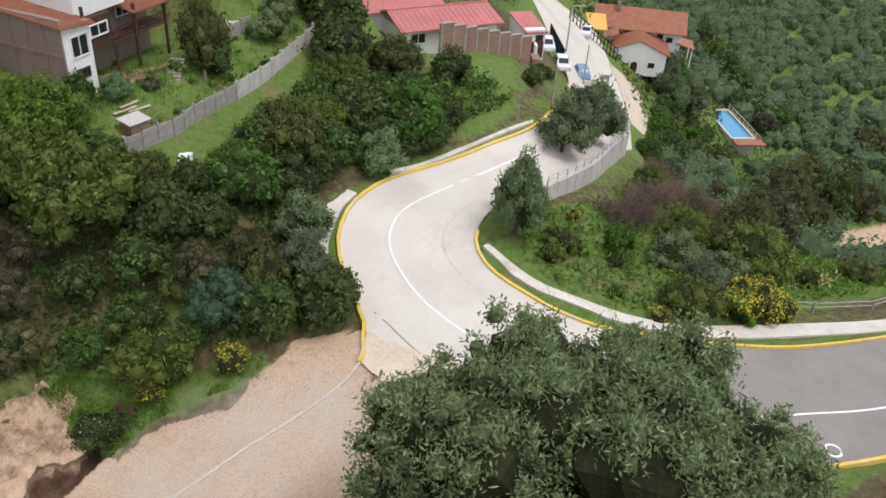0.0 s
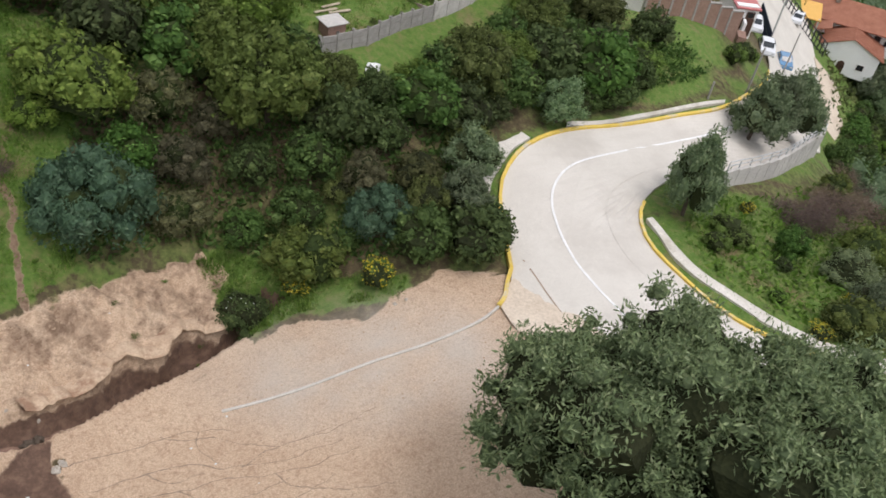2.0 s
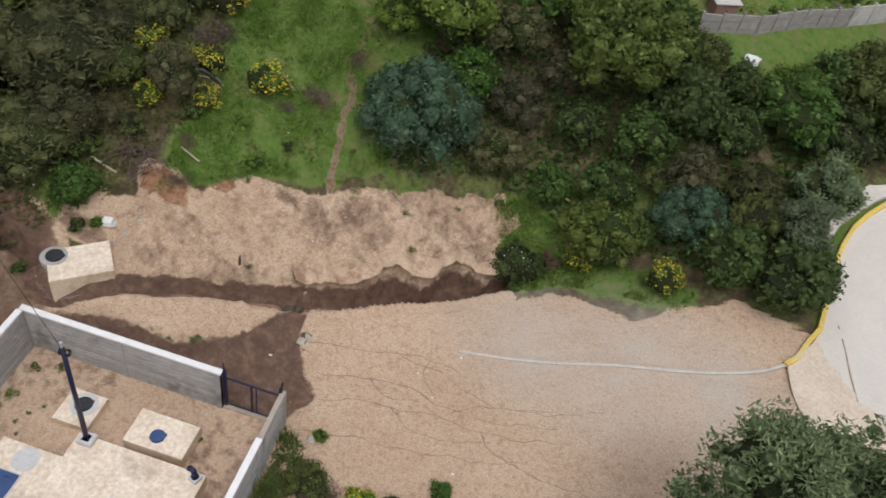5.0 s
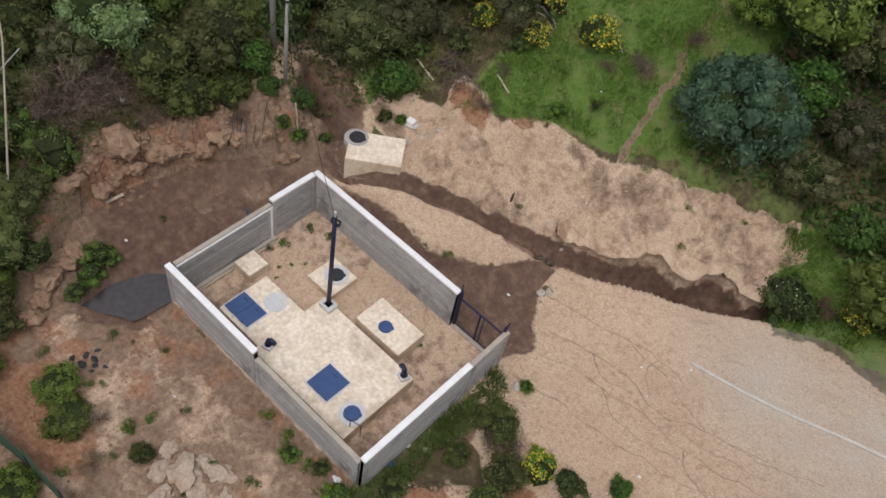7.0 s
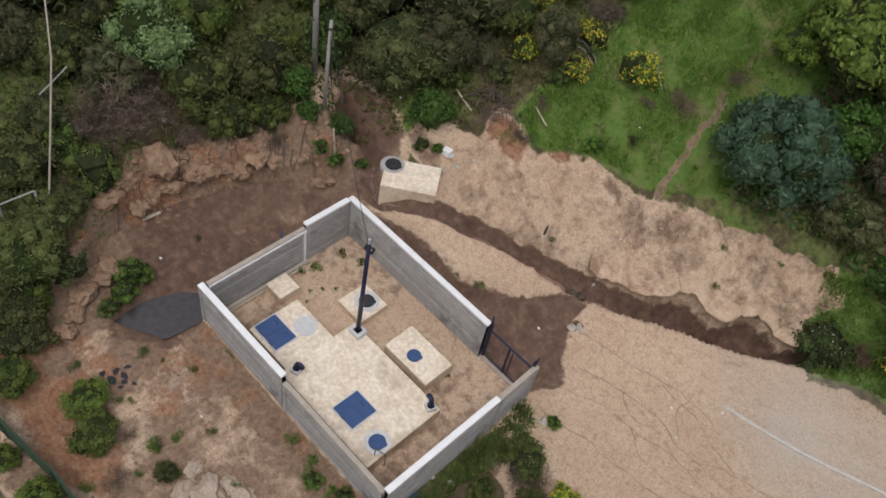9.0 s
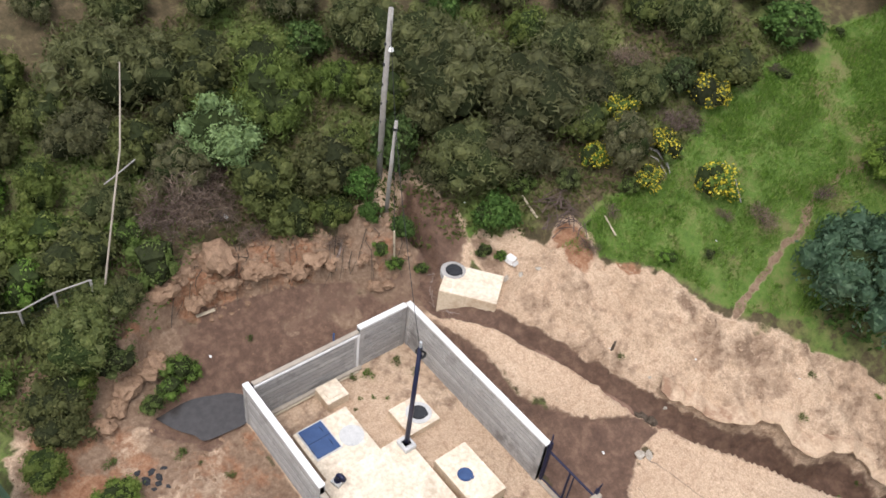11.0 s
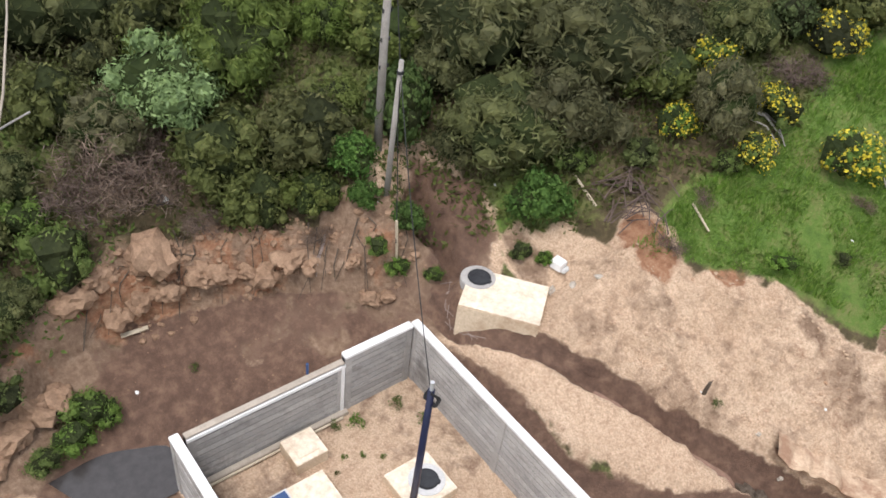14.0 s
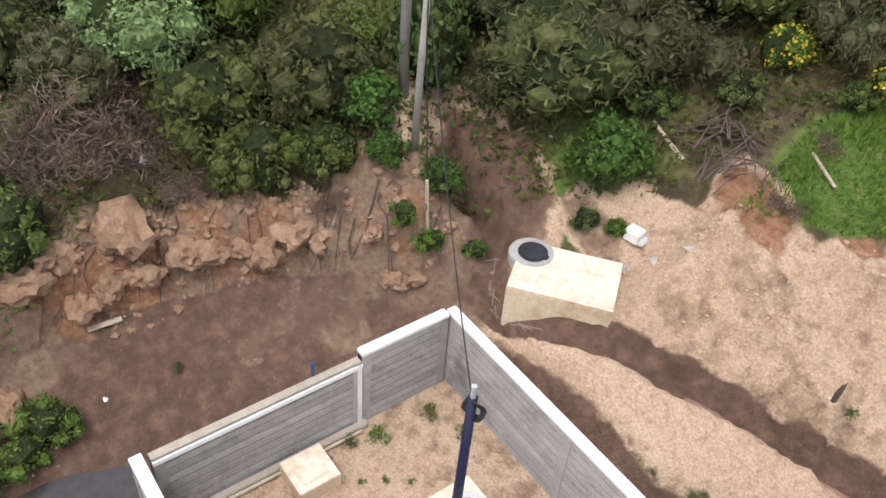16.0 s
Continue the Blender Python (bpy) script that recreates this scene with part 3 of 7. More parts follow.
def ground_height(x, y):
    """The ground with its channel, banks, clods and road bed."""
    x, y = np.asarray(x, float), np.asarray(y, float)
    z = broad(x, y)
    # cut bank on the hill's foot
    d, a, s = line_gap(x + .25 * vnoise(x, y, .9), y + .25 * vnoise(y, x, .9), CLIFF)
    near = step(9, 3, d)
    z = z + near * np.where(s > 0, step(0.0, .40, d) * (1.05 + .55 * vnoise(x, y, 1.1) + .3 * vnoise(x, y, .45, 2)), -.15 * step(0, .5, d)) * step(0, .06, a) * step(1, .94, a)
    # upper bank of loose dirt stands proud of the channel
    ub = zone(x, y, UPPER_BANK, .3)
    z = z + ub * (.16 + .24 * vnoise(x, y, .6) + .26 * vnoise(x, y, .3, 2))
    isl = zone(x, y, ISLAND, .2)
    z = z + isl * (.12 + .03 * vnoise(x, y, .5))
    gm = zone(x, y, GATE_MUD, .12) * (1 - isl)
    z = z - .16 * gm
    # the stream's channel, deepest where it undercuts its bank
    d, a, s = line_gap(x, y, STREAM)
    deep = .12 + .40 * step(.22, .42, a) + .85 * step(.5, .74, a) * step(1.0, .88, a)
    ch = zone(x, y, CHANNEL, .10, .11)
    z = z - deep * ch * (1 + .06 * vnoise(x, y, .5)) - .10 * ch * step(.35, .0, d)
    # gully that feeds it from the hill
    z = z - .75 * step(.40, .14, d + .2 * vnoise(x, y, .6)) * step(.14, .08, a)
    # washed foot of the near bank
    z = z - .35 * step(1.0, .2, d) * (1 - ch) * step(.45, .6, a) * step(1.0, .9, a) * zone(x, y, RAMP, .2)
    # rills on the ramp
    rp = zone(x, y, RAMP, .3)
    u = y * .9 - x * .25 + .7 * vnoise(x, y, 2.5)
    rill = np.abs(vnoise(u * 2.2, x * .16, 1.0, 3))
    z = z + rp * (-.03 * step(.07, .0, rill) + .02 * vnoise(x, y, .4))
    # rough land elsewhere
    wild = 1 - np.clip(ub + rp + isl + gm + zone(x, y, FLAT, .2), 0, 1)
    z = z + wild * (.14 * vnoise(x, y, 2.2) + .05 * vnoise(x, y, .5))
    fl = zone(x, y, FLAT, .2)
    z = z + fl * .04 * vnoise(x, y, .9)
    sd = np.clip(zone(x, y, SOUTH_DIRT, .3) + zone(x, y, SOUTH_BANK, .3), 0, 1)
    z = z + sd * (.16 * vnoise(x + 9, y, 1.1) + .13 * np.abs(vnoise(x, y + 4, .55, 3)))
    z = z + zone(x, y, SOUTH_BANK, .3) * (.4 - .3 * np.abs(vnoise(x * 1.6 + y * .4, y, .5, 3)))
    # level ground in front of the hillside house
    hu, hv = (x - 18.3) * .8 + (y - 24.5) * .6, -(x - 18.3) * .6 + (y - 24.5) * .8
    gap = np.hypot(np.maximum(np.abs(hu - 4.9) - 4.2, 0), np.maximum(np.abs(hv - .1) - 1.2, 0))
    z = np.where(gap < 4, np.minimum(z, 8.95 + .35 * gap + .08 * vnoise(x, y, .8)), z)
    # terrace of the red-roofed house behind its brick wall
    gap = np.hypot(np.maximum(np.abs(x - 45.6) - 4.4, 0), np.maximum(np.abs(y - 34.2) - 3.6, 0))
    z = np.where(gap < 3, np.minimum(z, 5.2 + 1.6 * np.maximum(gap - .2, 0) + .3 * np.maximum(y - 36, 0)), z)
    # grassy slope up to the foot of the brick wall
    south = 30.3 - y
    foot = 6.75 - .25 * (x - 43.2) - .62 * south
    z = np.where((south > 0) & (south < 6) & (x > 41) & (x < 52.5), np.maximum(z, foot - 2.5 * step(45, 40.5, x) - 2.0 * step(50.5, 52.5, x)), z)
    # hollow of the pond
    pz = zone(x, y, POND, .22)
    z = z * (1 - pz) + (POND_Z - .06) * pz
    # ledge cut for the outfall chamber
    ca, sa = math.cos(radians(37.6)), math.sin(radians(37.6))
    lx, ly = (x - 1.22) * ca + (y - 1.78) * sa, -(x - 1.22) * sa + (y - 1.78) * ca
    gap = np.hypot(np.maximum(np.abs(lx) - 1.04, 0), np.maximum(np.abs(ly) - .75, 0))
    z = np.minimum(z, 2.80 + .05 * vnoise(x, y, .5) + .9 * np.maximum(gap - .1, 0) + np.where(gap > 1.6, 9, 0))
    # floor of the walled yard
    room = (x > .0) & (x < 9.5) & (y < .0) & (y > -6.65)
    z = np.where(room, .04 + .015 * vnoise(x, y, .8), z)
    wall = ((np.abs(x - 0) < .5) & (y > -6.9) & (y < .5) | (np.abs(y) < .6) & (x > -.5) & (x < 7.6)) & ~room
    z = np.where(wall, np.minimum(z, np.where((x < 3) & (y > -.9), 1.86, 1.55)), z)
    # road bed
    rd = inside(x, y, ROAD_POLY)
    dk = np.minimum(line_gap(x, y, OUTER)[0], line_gap(x, y, INNER)[0])
    z = np.where(rd, broad(x, y) - .30 * step(0, .6, dk), np.where(dk < 1.5, broad(x, y) + (z - broad(x, y)) * step(.3, 1.5, dk) - .06, z))
    return z


def axis(lo, a, b, hi, fine):
    """Even fine steps from a to b, widening outwards."""
    mid = list(np.arange(a, b, fine))
    up, st = [b], fine
    while up[-1] < hi:
        st *= 1.12
        up.append(up[-1] + st)
    dn, st = [a - fine], fine
    while dn[-1] > lo:
        st *= 1.12
        dn.append(dn[-1] - st)
    return np.array(dn[::-1] + mid + up)


gx, gy = axis(-1500, -6.5, 18.5, 2500, .115), axis(-1500, -12, 13, 2500, .115)
GX, GY = np.meshgrid(gx, gy, indexing='ij')
CLX, CLY = np.clip(GX, -70, 210), np.clip(GY, -60, 150)
GZ = ground_height(CLX, CLY)
# beyond the slopes the far hills rise to the sky line
away = np.hypot(GX - CLX, GY - CLY)
hills = 55 * step(0, 700, away) * (1 + .5 * vnoise(GX, GY, 260))
GZ = GZ * (1 - .6 * step(0, 900, away)) + hills
nx, ny = GX.shape
idx = np.arange(nx * ny).reshape(nx, ny)
quads = np.stack([idx[:-1, :-1], idx[1:, :-1], idx[1:, 1:], idx[:-1, 1:]], -1).reshape(-1, 4)
ground_mesh = bpy.data.meshes.new("ground")
ground_mesh.from_pydata(np.stack([GX, GY, GZ], -1).reshape(-1, 3).tolist(), [], quads.tolist())
ground_mesh.materials.append(M_GROUND)
fx, fy = CLX.ravel(), CLY.ravel()
dirt = np.clip(zone(fx, fy, UPPER_BANK) + zone(fx, fy, RAMP) + zone(fx, fy, ISLAND, .2) + zone(fx, fy, SOUTH_DIRT, .5) + .8 * zone(fx, fy, SOUTH_BANK, .5) + zone(fx, fy, FLAT, .3) + zone(fx, fy, GATE_MUD, .6) + zone(fx, fy, FAR_DIRT, .5), 0, 1)
_d, _a, _s = line_gap(fx, fy, CLIFF)
dirt = np.maximum(dirt, step(1.5, .6, _d) * (.75 + .5 * vnoise(fx, fy, .8)))
path = step(.20, .06, line_gap(fx + .35 * vnoise(fx, fy, .8), fy, PATH_LINE)[0]) * (.85 + .4 * vnoise(fx, fy, 1.2))
dirt = np.maximum(dirt, path)
dirt = np.maximum(dirt, step(1.5, 1.0, line_gap(fx, fy, STREAM)[0]) * (line_gap(fx, fy, STREAM)[1] < .9))
dirt = np.maximum(dirt, step(1.3, .8, np.abs(fx - 10.2)) * (fy > -3) * (fy < 2))
for x0, y0, rx, ry in ((1.5, 3.9, 1.1, .6), (-2.7, -9.4, 1.2, 1.1), (-1.9, -10.6, 1.0, .8), (-4.3, -9.4, 1.5, 1.9), (-3.0, -11.8, 1.6, 1.3), (22.2, 26.0, 2.6, 1.2), (78, 47, 4.0, 3.0), (48.4, 25.6, 2.0, 1.0), (45.2, 28.6, .6, 1.3), (60, 6.5, 4.0, 1.6), (53, 5.2, 2.0, .7), (-1.1, 2.3, 1.0, .9), (.7, 3.0, 1.1, .55), (1.7, 3.4, .9, .6), (-.3, .6, .8, .6), (2.6, 5.0, 1.1, .6), (-2.6, -.3, 1.3, .8), (-4.6, -2.8, .9, 1.3)):
    dirt = np.maximum(dirt, step(1.25, .6, np.hypot((fx - x0) / rx, (fy - y0) / ry) + .4 * vnoise(fx, fy, .6)))
_d, _a, _s = line_gap(fx + .22 * vnoise(fx, fy, .8), fy + .22 * vnoise(fy, fx, .8), STREAM)
room = (fx > 0) & (fx < 9.5) & (fy < 0) & (fy > -6.65)
wet = np.maximum.reduce([zone(fx, fy, CHANNEL, .10, .05), step(.34, .2, _d) * (_a < .2), zone(fx, fy, GATE_MUD, .15) * (1 - zone(fx, fy, ISLAND, .15))])
wet = np.maximum(wet, .78 * zone(fx, fy, FLAT, .3) + zone(fx, fy, FLAT, .3) * (.5 * vnoise(fx, fy, 1.6) + .3 * vnoise(fx, fy, .6)))
wet = wet * (1 - .9 * step(1.2, .6, np.hypot((fx + 1.8) / 1.2, (fy + 1.7) / .55) + .3 * vnoise(fx, fy, .6)))
_c, _ca, _cs = line_gap(fx, fy, CLIFF)
face = (_cs > 0) * step(1.35, .8, _c)
wet = np.maximum(wet, (_cs <= 0) * step(1.7, .7, _c) * (.5 + .4 * vnoise(fx, fy, .7)) * (fy > -7)) * (1 - face * (.55 - .9 * vnoise(fx, fy, .5)).clip(0, 1))
wet = np.where(room, .36 + .3 * vnoise(fx, fy, 1.5), wet)
dirt = np.where(room, 1, dirt)
gravel = step(5.6, 1.0, np.hypot((fx - 20.5) * .62, (fy - 5.6) * 1.25 + .2 * (fx - 20.5))) * (.62 + .6 * vnoise(fx, fy, 1.5))
grass = np.clip(zone(fx, fy, MEADOW) * (.66 + .7 * vnoise(fx, fy, 1.3)) + zone(fx, fy, LOW_GRASS) * .8 + .3 * zone(fx, fy, VERGE) + zone(fx, fy, YARD) + zone(fx, fy, SLOPE) + .8 * zone(fx, fy, FAR_GREEN) + .9 * zone(fx, fy, [(18.6, 17.4), (21, 16), (23.5, 17.6), (28.4, 21.4), (33, 25.2), (35, 28), (33, 29), (19, 20.5)]) + .40 + .35 * vnoise(fx, fy, 3.2), 0, 1)
grass = np.maximum(grass, .8 * np.maximum(step(62, 74, GX.ravel()), step(34, 44, GY.ravel())))
dk = np.minimum(line_gap(fx, fy, OUTER)[0], line_gap(fx, fy, INNER)[0])
grass = np.maximum(grass, .8 * step(1.4, .4, dk) * (fx > 27.3))
blob = lambda x0, y0, rx, ry: step(1.25, .6, np.hypot((fx - x0) / rx, (fy - y0) / ry) + .35 * vnoise(fx, fy, .7))
# Gully soil darkened with the mud tone to paint shade under the overhanging tree.
wet = np.maximum(wet, .8 * blob(-1.5, 1.9, 1.9, 1.1))
red = np.maximum.reduce([.8 * blob(48.6, 25.6, 2.0, 1.0), face * (.28 + .7 * vnoise(fx + 3, fy, .7)), .35 * blob(-1.0, 2.1, 1.1, .7), zone(fx, fy, SOUTH_DIRT, .5) * (.28 + .5 * vnoise(fx + 7, fy, 1.3) + .25 * vnoise(fx, fy, .4)), .75 * blob(2.7, 5.0, 1.0, .55), blob(-1.2, 2.1, .7, .6), blob(11.2, -5.6, 1.4, .9), .8 * blob(13.5, -3.2, 1.2, .5), .7 * blob(.5, -12.2, 3.2, 1.3), .7 * blob(-4.8, -5.4, .6, 1.4), .6 * blob(-3.0, -11.6, 1.4, 1.2), blob(4.4, 6.0, .6, .35), .35 * blob(7.6, 6.6, 1.6, .5)])
_d, _a, _s = line_gap(fx, fy, CLIFF)
brown = np.maximum.reduce([step(2.2, 1.2, _d) * .85, .55 * zone(fx, fy, FLAT, .4), .9 * blob(-.4, -9.0, 1.5, .9), .8 * blob(-1.0, 1.6, 1.1, 1.1), .8 * blob(22.2, 26.0, 2.6, 1.2), .6 * blob(-4.3, -9.4, 1.5, 1.9), path, .6 * blob(.7, 3.0, 1.1, .5), .85 * step(1.3, .5, np.abs(fy + 6.9)) * (fx > -1.5) * (fx < 10), (.58 + .4 * vnoise(fx, fy, 1.4)) * zone(fx, fy, SOUTH_DIRT, .5), .8 * blob(10.3, -2.2, .6, 2.2)]) * np.where(zone(fx, fy, RAMP, .2) + zone(fx, fy, ISLAND, .2) > .5, .25, 1)
brown = np.where(zone(fx, fy, UPPER_BANK, .2) > .5, .38 + .08 * step(5, 11, fx) + .24 * vnoise(fx, fy, 1.0) + .18 * vnoise(fx, fy, .4), brown)
brown = np.where(room, .25 + .3 * vnoise(fx, fy, 1.2), brown)
attr = ground_mesh.color_attributes.new("soil", 'FLOAT_COLOR', 'POINT')
attr.data.foreach_set("color", np.stack([np.clip(red, 0, 1), np.clip(brown, 0, 1), 0 * red, 0 * red + 1], -1).astype(np.float32).ravel())
attr = ground_mesh.color_attributes.new("zone", 'FLOAT_COLOR', 'POINT')
attr.data.foreach_set("color", np.stack([dirt, np.clip(wet, 0, 1), np.clip(gravel, 0, 1), grass], -1).astype(np.float32).ravel())
for p in ground_mesh.polygons:
    p.use_smooth = True
ground = tagged(new("ground", ground_mesh), "sloping hillside of pale eroded dirt, mud and grass", "ground", kind="structure")


def gz(x, y):
    """The ground's height at a place, from its mesh."""
    i = int(np.clip(np.searchsorted(gx, x) - 1, 0, nx - 2))
    j = int(np.clip(np.searchsorted(gy, y) - 1, 0, ny - 2))
    u, v = (x - gx[i]) / (gx[i + 1] - gx[i]), (y - gy[j]) / (gy[j + 1] - gy[j])
    return float((GZ[i, j] * (1 - u) + GZ[i + 1, j] * u) * (1 - v) + (GZ[i, j + 1] * (1 - u) + GZ[i + 1, j + 1] * u) * v)


def ribbon(name, left, right, lift, mat, label, category, kind="structure", thick=0.12, height=broad):
    """A strip with thickness between two lines, laid over the land."""
    n = len(left)
    v, f = [], []
    m = 7
    for a, b in zip(left, right):
        for k in range(m):
            q = a + (b - a) * k / (m - 1)
            v.append((q[0], q[1], float(height(q[0], q[1])) + lift))
    for i in range(n - 1):
        for k in range(m - 1):
            j = i * m + k
            f.append((j, j + m, j + m + 1, j + 1))
    base = len(v)
    rim = [i * m for i in range(n)] + [i * m + m - 1 for i in reversed(range(n))]
    for j in rim:
        v.append((v[j][0], v[j][1], v[j][2] - thick))
    for k in range(len(rim)):
        k2 = (k + 1) % len(rim)
        f.append((rim[k], rim[k2], base + k2, base + k))
    ob = mesh_object(name, v, f, mat)
    return tagged(ob, label, category, kind=kind)


def offset(line, d):
    t = np.gradient(line, axis=0)
    t /= np.linalg.norm(t, axis=1)[:, None]
    return line + np.stack([-t[:, 1], t[:, 0]], 1) * d


split = int(np.argmin(np.hypot(INNER[:, 0] - 38.0, INNER[:, 1] - 3.1)))
ribbon("road_asphalt", OUTER[:split + 1], INNER[:split + 1], 0.0, M_ASPHALT, "grey asphalt road with white centre line", "road")
ribbon("road_concrete", OUTER[split:], INNER[split:], 0.006, M_ROAD, "pale concrete road curving up the hillside", "road")
CENTRE = smooth_line([(60, -7.6), (49, -6.3), (44.3, -5.2), (41.0, -3.8), (38.55, -2.7), (35.2, -.3), (32.4, 2.9), (30.9, 5.3), (30.15, 8.2), (30.0, 10.0), (30.05, 11.5), (30.3, 12.9), (30.9, 14.05), (31.9, 15.1), (33.2, 15.9), (35.6, 16.95), (37.5, 17.7), (40.0, 18.5), (44.0, 19.9), (49, 22.6)], 170)
ribbon("centre_line", offset(CENTRE, .06), offset(CENTRE, -.06), .016, M_WHITE, "worn white painted centre line", "road marking", thick=.004)
w1 = int(np.argmin(np.hypot(OUTER[:, 0] - 27.2, OUTER[:, 1] - 9.2)))
w0 = int(np.argmin(np.hypot(OUTER[:, 0] - 33.5, OUTER[:, 1] + 2.2)))
ribbon("kerb_outer", offset(OUTER, .16)[w1:120], OUTER[w1:120], .13, M_YELLOW, "yellow painted concrete kerb along the road", "kerb", thick=.4)
ribbon("kerb_near", offset(OUTER, .16)[:w0], OUTER[:w0], .13, M_YELLOW, "yellow painted concrete kerb along the road", "kerb", thick=.4)
i2 = int(np.argmin(np.hypot(INNER[:, 0] - 35.7, INNER[:, 1] - 13.2)))
ribbon("kerb_inner", INNER[:i2], offset(INNER, -.16)[:i2], .13, M_YELLOW, "worn yellow painted kerb inside the bend", "kerb", thick=.4)
WALK_NEAR = smooth_line([(34.75, 11.4), (34.85, 10.4), (34.9, 9.1), (35.35, 7.5), (36.35, 6.1), (37.5, 4.5), (38.9, 3.25), (40.4, 2.2), (43.0, 1.15), (46.2, .1), (50.2, -1.3), (57, -3.2)], 60)
WALK_FAR = smooth_line([(35.15, 11.5), (35.3, 10.6), (35.45, 9.4), (35.9, 7.85), (36.9, 6.5), (38.2, 4.9), (39.8, 3.6), (41.5, 2.75), (44.2, 1.9), (47.4, .95), (51.4, -.4), (58, -2.2)], 60)
WALK_NEAR[:22] += .10 * np.stack([vnoise(WALK_NEAR[:22, 0], WALK_NEAR[:22, 1], .9), vnoise(WALK_NEAR[:22, 1], WALK_NEAR[:22, 0], .9)], 1)
ribbon("sidewalk_inner", WALK_FAR, WALK_NEAR, .05, M_WALK, "pale concrete sidewalk along the verge", "sidewalk", thick=.4)
BEND_NEAR = smooth_line([(27.3, 13.5), (27.6, 14.2), (28.25, 15.0), (29.2, 16.1), (30.5, 17.05)], 16)
BEND_FAR = smooth_line([(27.1, 13.7), (27.25, 14.6), (27.55, 15.35), (28.55, 16.4), (30.1, 17.35)], 16)
BEND_FAR += .16 * np.stack([vnoise(BEND_FAR[:, 0], BEND_FAR[:, 1], .8), vnoise(BEND_FAR[:, 1], BEND_FAR[:, 0], .8)], 1)
ribbon("sidewalk_bend", BEND_FAR, BEND_NEAR, .10, M_WALK, "broken pale sidewalk half grown over", "sidewalk", thick=.4)
OUT_NEAR = smooth_line([(33.2, 18.5), (35.3, 19.15), (38.3, 20.1), (40.5, 20.75), (45.8, 22.4)], 24)
OUT_FAR = smooth_line([(33.4, 18.9), (35.5, 19.5), (38.5, 20.45), (40.7, 21.05), (46.0, 22.7)], 24)
ribbon("sidewalk_outer", OUT_FAR, OUT_NEAR, .10, M_WALK, "pale concrete sidewalk beside the kerb", "sidewalk", thick=.4)
JOINT = smooth_line([(27.7, 9.9), (27.95, 8.6), (28.1, 7.3), (28.3, 6.0)], 30)
ribbon("pavement_joint", offset(JOINT, .03), offset(JOINT, -.03), .014, M_RILL, "dark crack between concrete slabs", "road joint", thick=.004)
LANE = smooth_line([(33.2, 6.6), (32.6, 8.6), (32.5, 10.4), (32.9, 12.2), (34.2, 13.8), (36.6, 15.4), (39.2, 16.5)], 60)
ribbon("pavement_joint", offset(LANE, .018), offset(LANE, -.018), .014, M_KERB, "thin sealed joint in the concrete road", "road joint", thick=.004)
RAMP_KERB = smooth_line([(14.4, 5.05), (17.5, 5.35), (20.0, 5.75), (22.4, 6.0), (24.1, 6.35), (25.3, 6.8), (26.2, 7.5), (26.6, 8.3), (27.1, 9.2)], 60)
ribbon("kerb_ramp", offset(RAMP_KERB, .06)[:50], offset(RAMP_KERB, -.045)[:50], .05, M_KERB, "half buried grey kerb on the dirt ramp", "kerb", thick=.4)
ribbon("kerb_ramp_end", offset(RAMP_KERB, .10)[49:], offset(RAMP_KERB, -.08)[49:], .12, M_YELLOW, "yellow painted kerb end at the junction", "kerb", thick=.4)

# ---------------------------------------------------------------- walled yard
H = 2.0


def wall_run(name, a, b, height, label, capped, cap_end=0.0):
    """A block wall with courses standing out from recessed joints, posts and a coping."""
    a, b = Vector((*a, 0)), Vector((*b, 0))
    d = (b - a)
    ln = d.length
    rz = math.degrees(math.atan2(d.y, d.x))
    w = thing(name, (a.x + b.x) / 2, (a.y + b.y) / 2, 0, label, "wall", rz=rz)
    part("core", box(ln, .13, height, pose(0, 0, -.5) @ Matrix.Diagonal((1, 1, (height + .5) / height, 1))), M_MORTAR, w)
    n = int(round(height / .2))
    w["kind"] = "structure"
    for k in range(n):
        part("block_course", box(ln - .01, .16, height / n - .03, pose(0, random.uniform(-.006, .006), k * height / n + .015), .008), M_BLOCK, w)
    m = max(2, int(round(ln / 3.2)) + 1)
    for k in range(m):
        part("pillar", box(.2, .2, height, pose(-ln / 2 + .1 + (ln - .2) * k / (m - 1), 0, 0), .01), M_BLOCK, w)
    if capped:
        part("coping", box(ln + cap_end, .22, .09, pose(0, 0, height + .002), .012), M_CAP, w, "white painted coping")
    else:
        part("top_bed", box(ln, .17, .03, pose(0, 0, height + .002), .008), M_BARE, w, "rough uncapped mortar top")
    return w


wall_run("wall_north", (0.08, -.08), (7.3, -.08), H, "grey concrete block wall with white coping", True, .1)
wall_run("wall_corner", (.08, -.22), (.08, -2.25), H, "grey concrete block wall with white coping", True)
wall_run("wall_west", (.08, -2.26), (.08, -6.35), H - .14, "grey block wall with bare top and white inner edge", False)
wall_run("wall_south", (-.02, -6.55), (4.55, -6.55), H - .12, "grey block wall with white coping", True)
wall_run("wall_south_low", (4.57, -6.55), (9.35, -6.55), H - .42, "lower grey block wall with bare top", False)
wall_run("wall_east", (9.48, -6.62), (9.48, -1.85), H - .08, "grey block wall with white coping", True)
wall_run("wall_east_low", (9.48, -1.83), (9.45, .1), H - .12, "grey block wall end beside the gate", False)
trim = thing("white_trim", .19, -4.3, H - .26, "white painted edge strip on the wall", "trim")
trim["kind"] = "structure"
part("strip", box(.04, 4.1, .10, None, .006), M_CAP, trim)
part("upright", box(.05, .09, 1.72, pose(0, 1.98, -1.62), .006), M_CAP, trim)

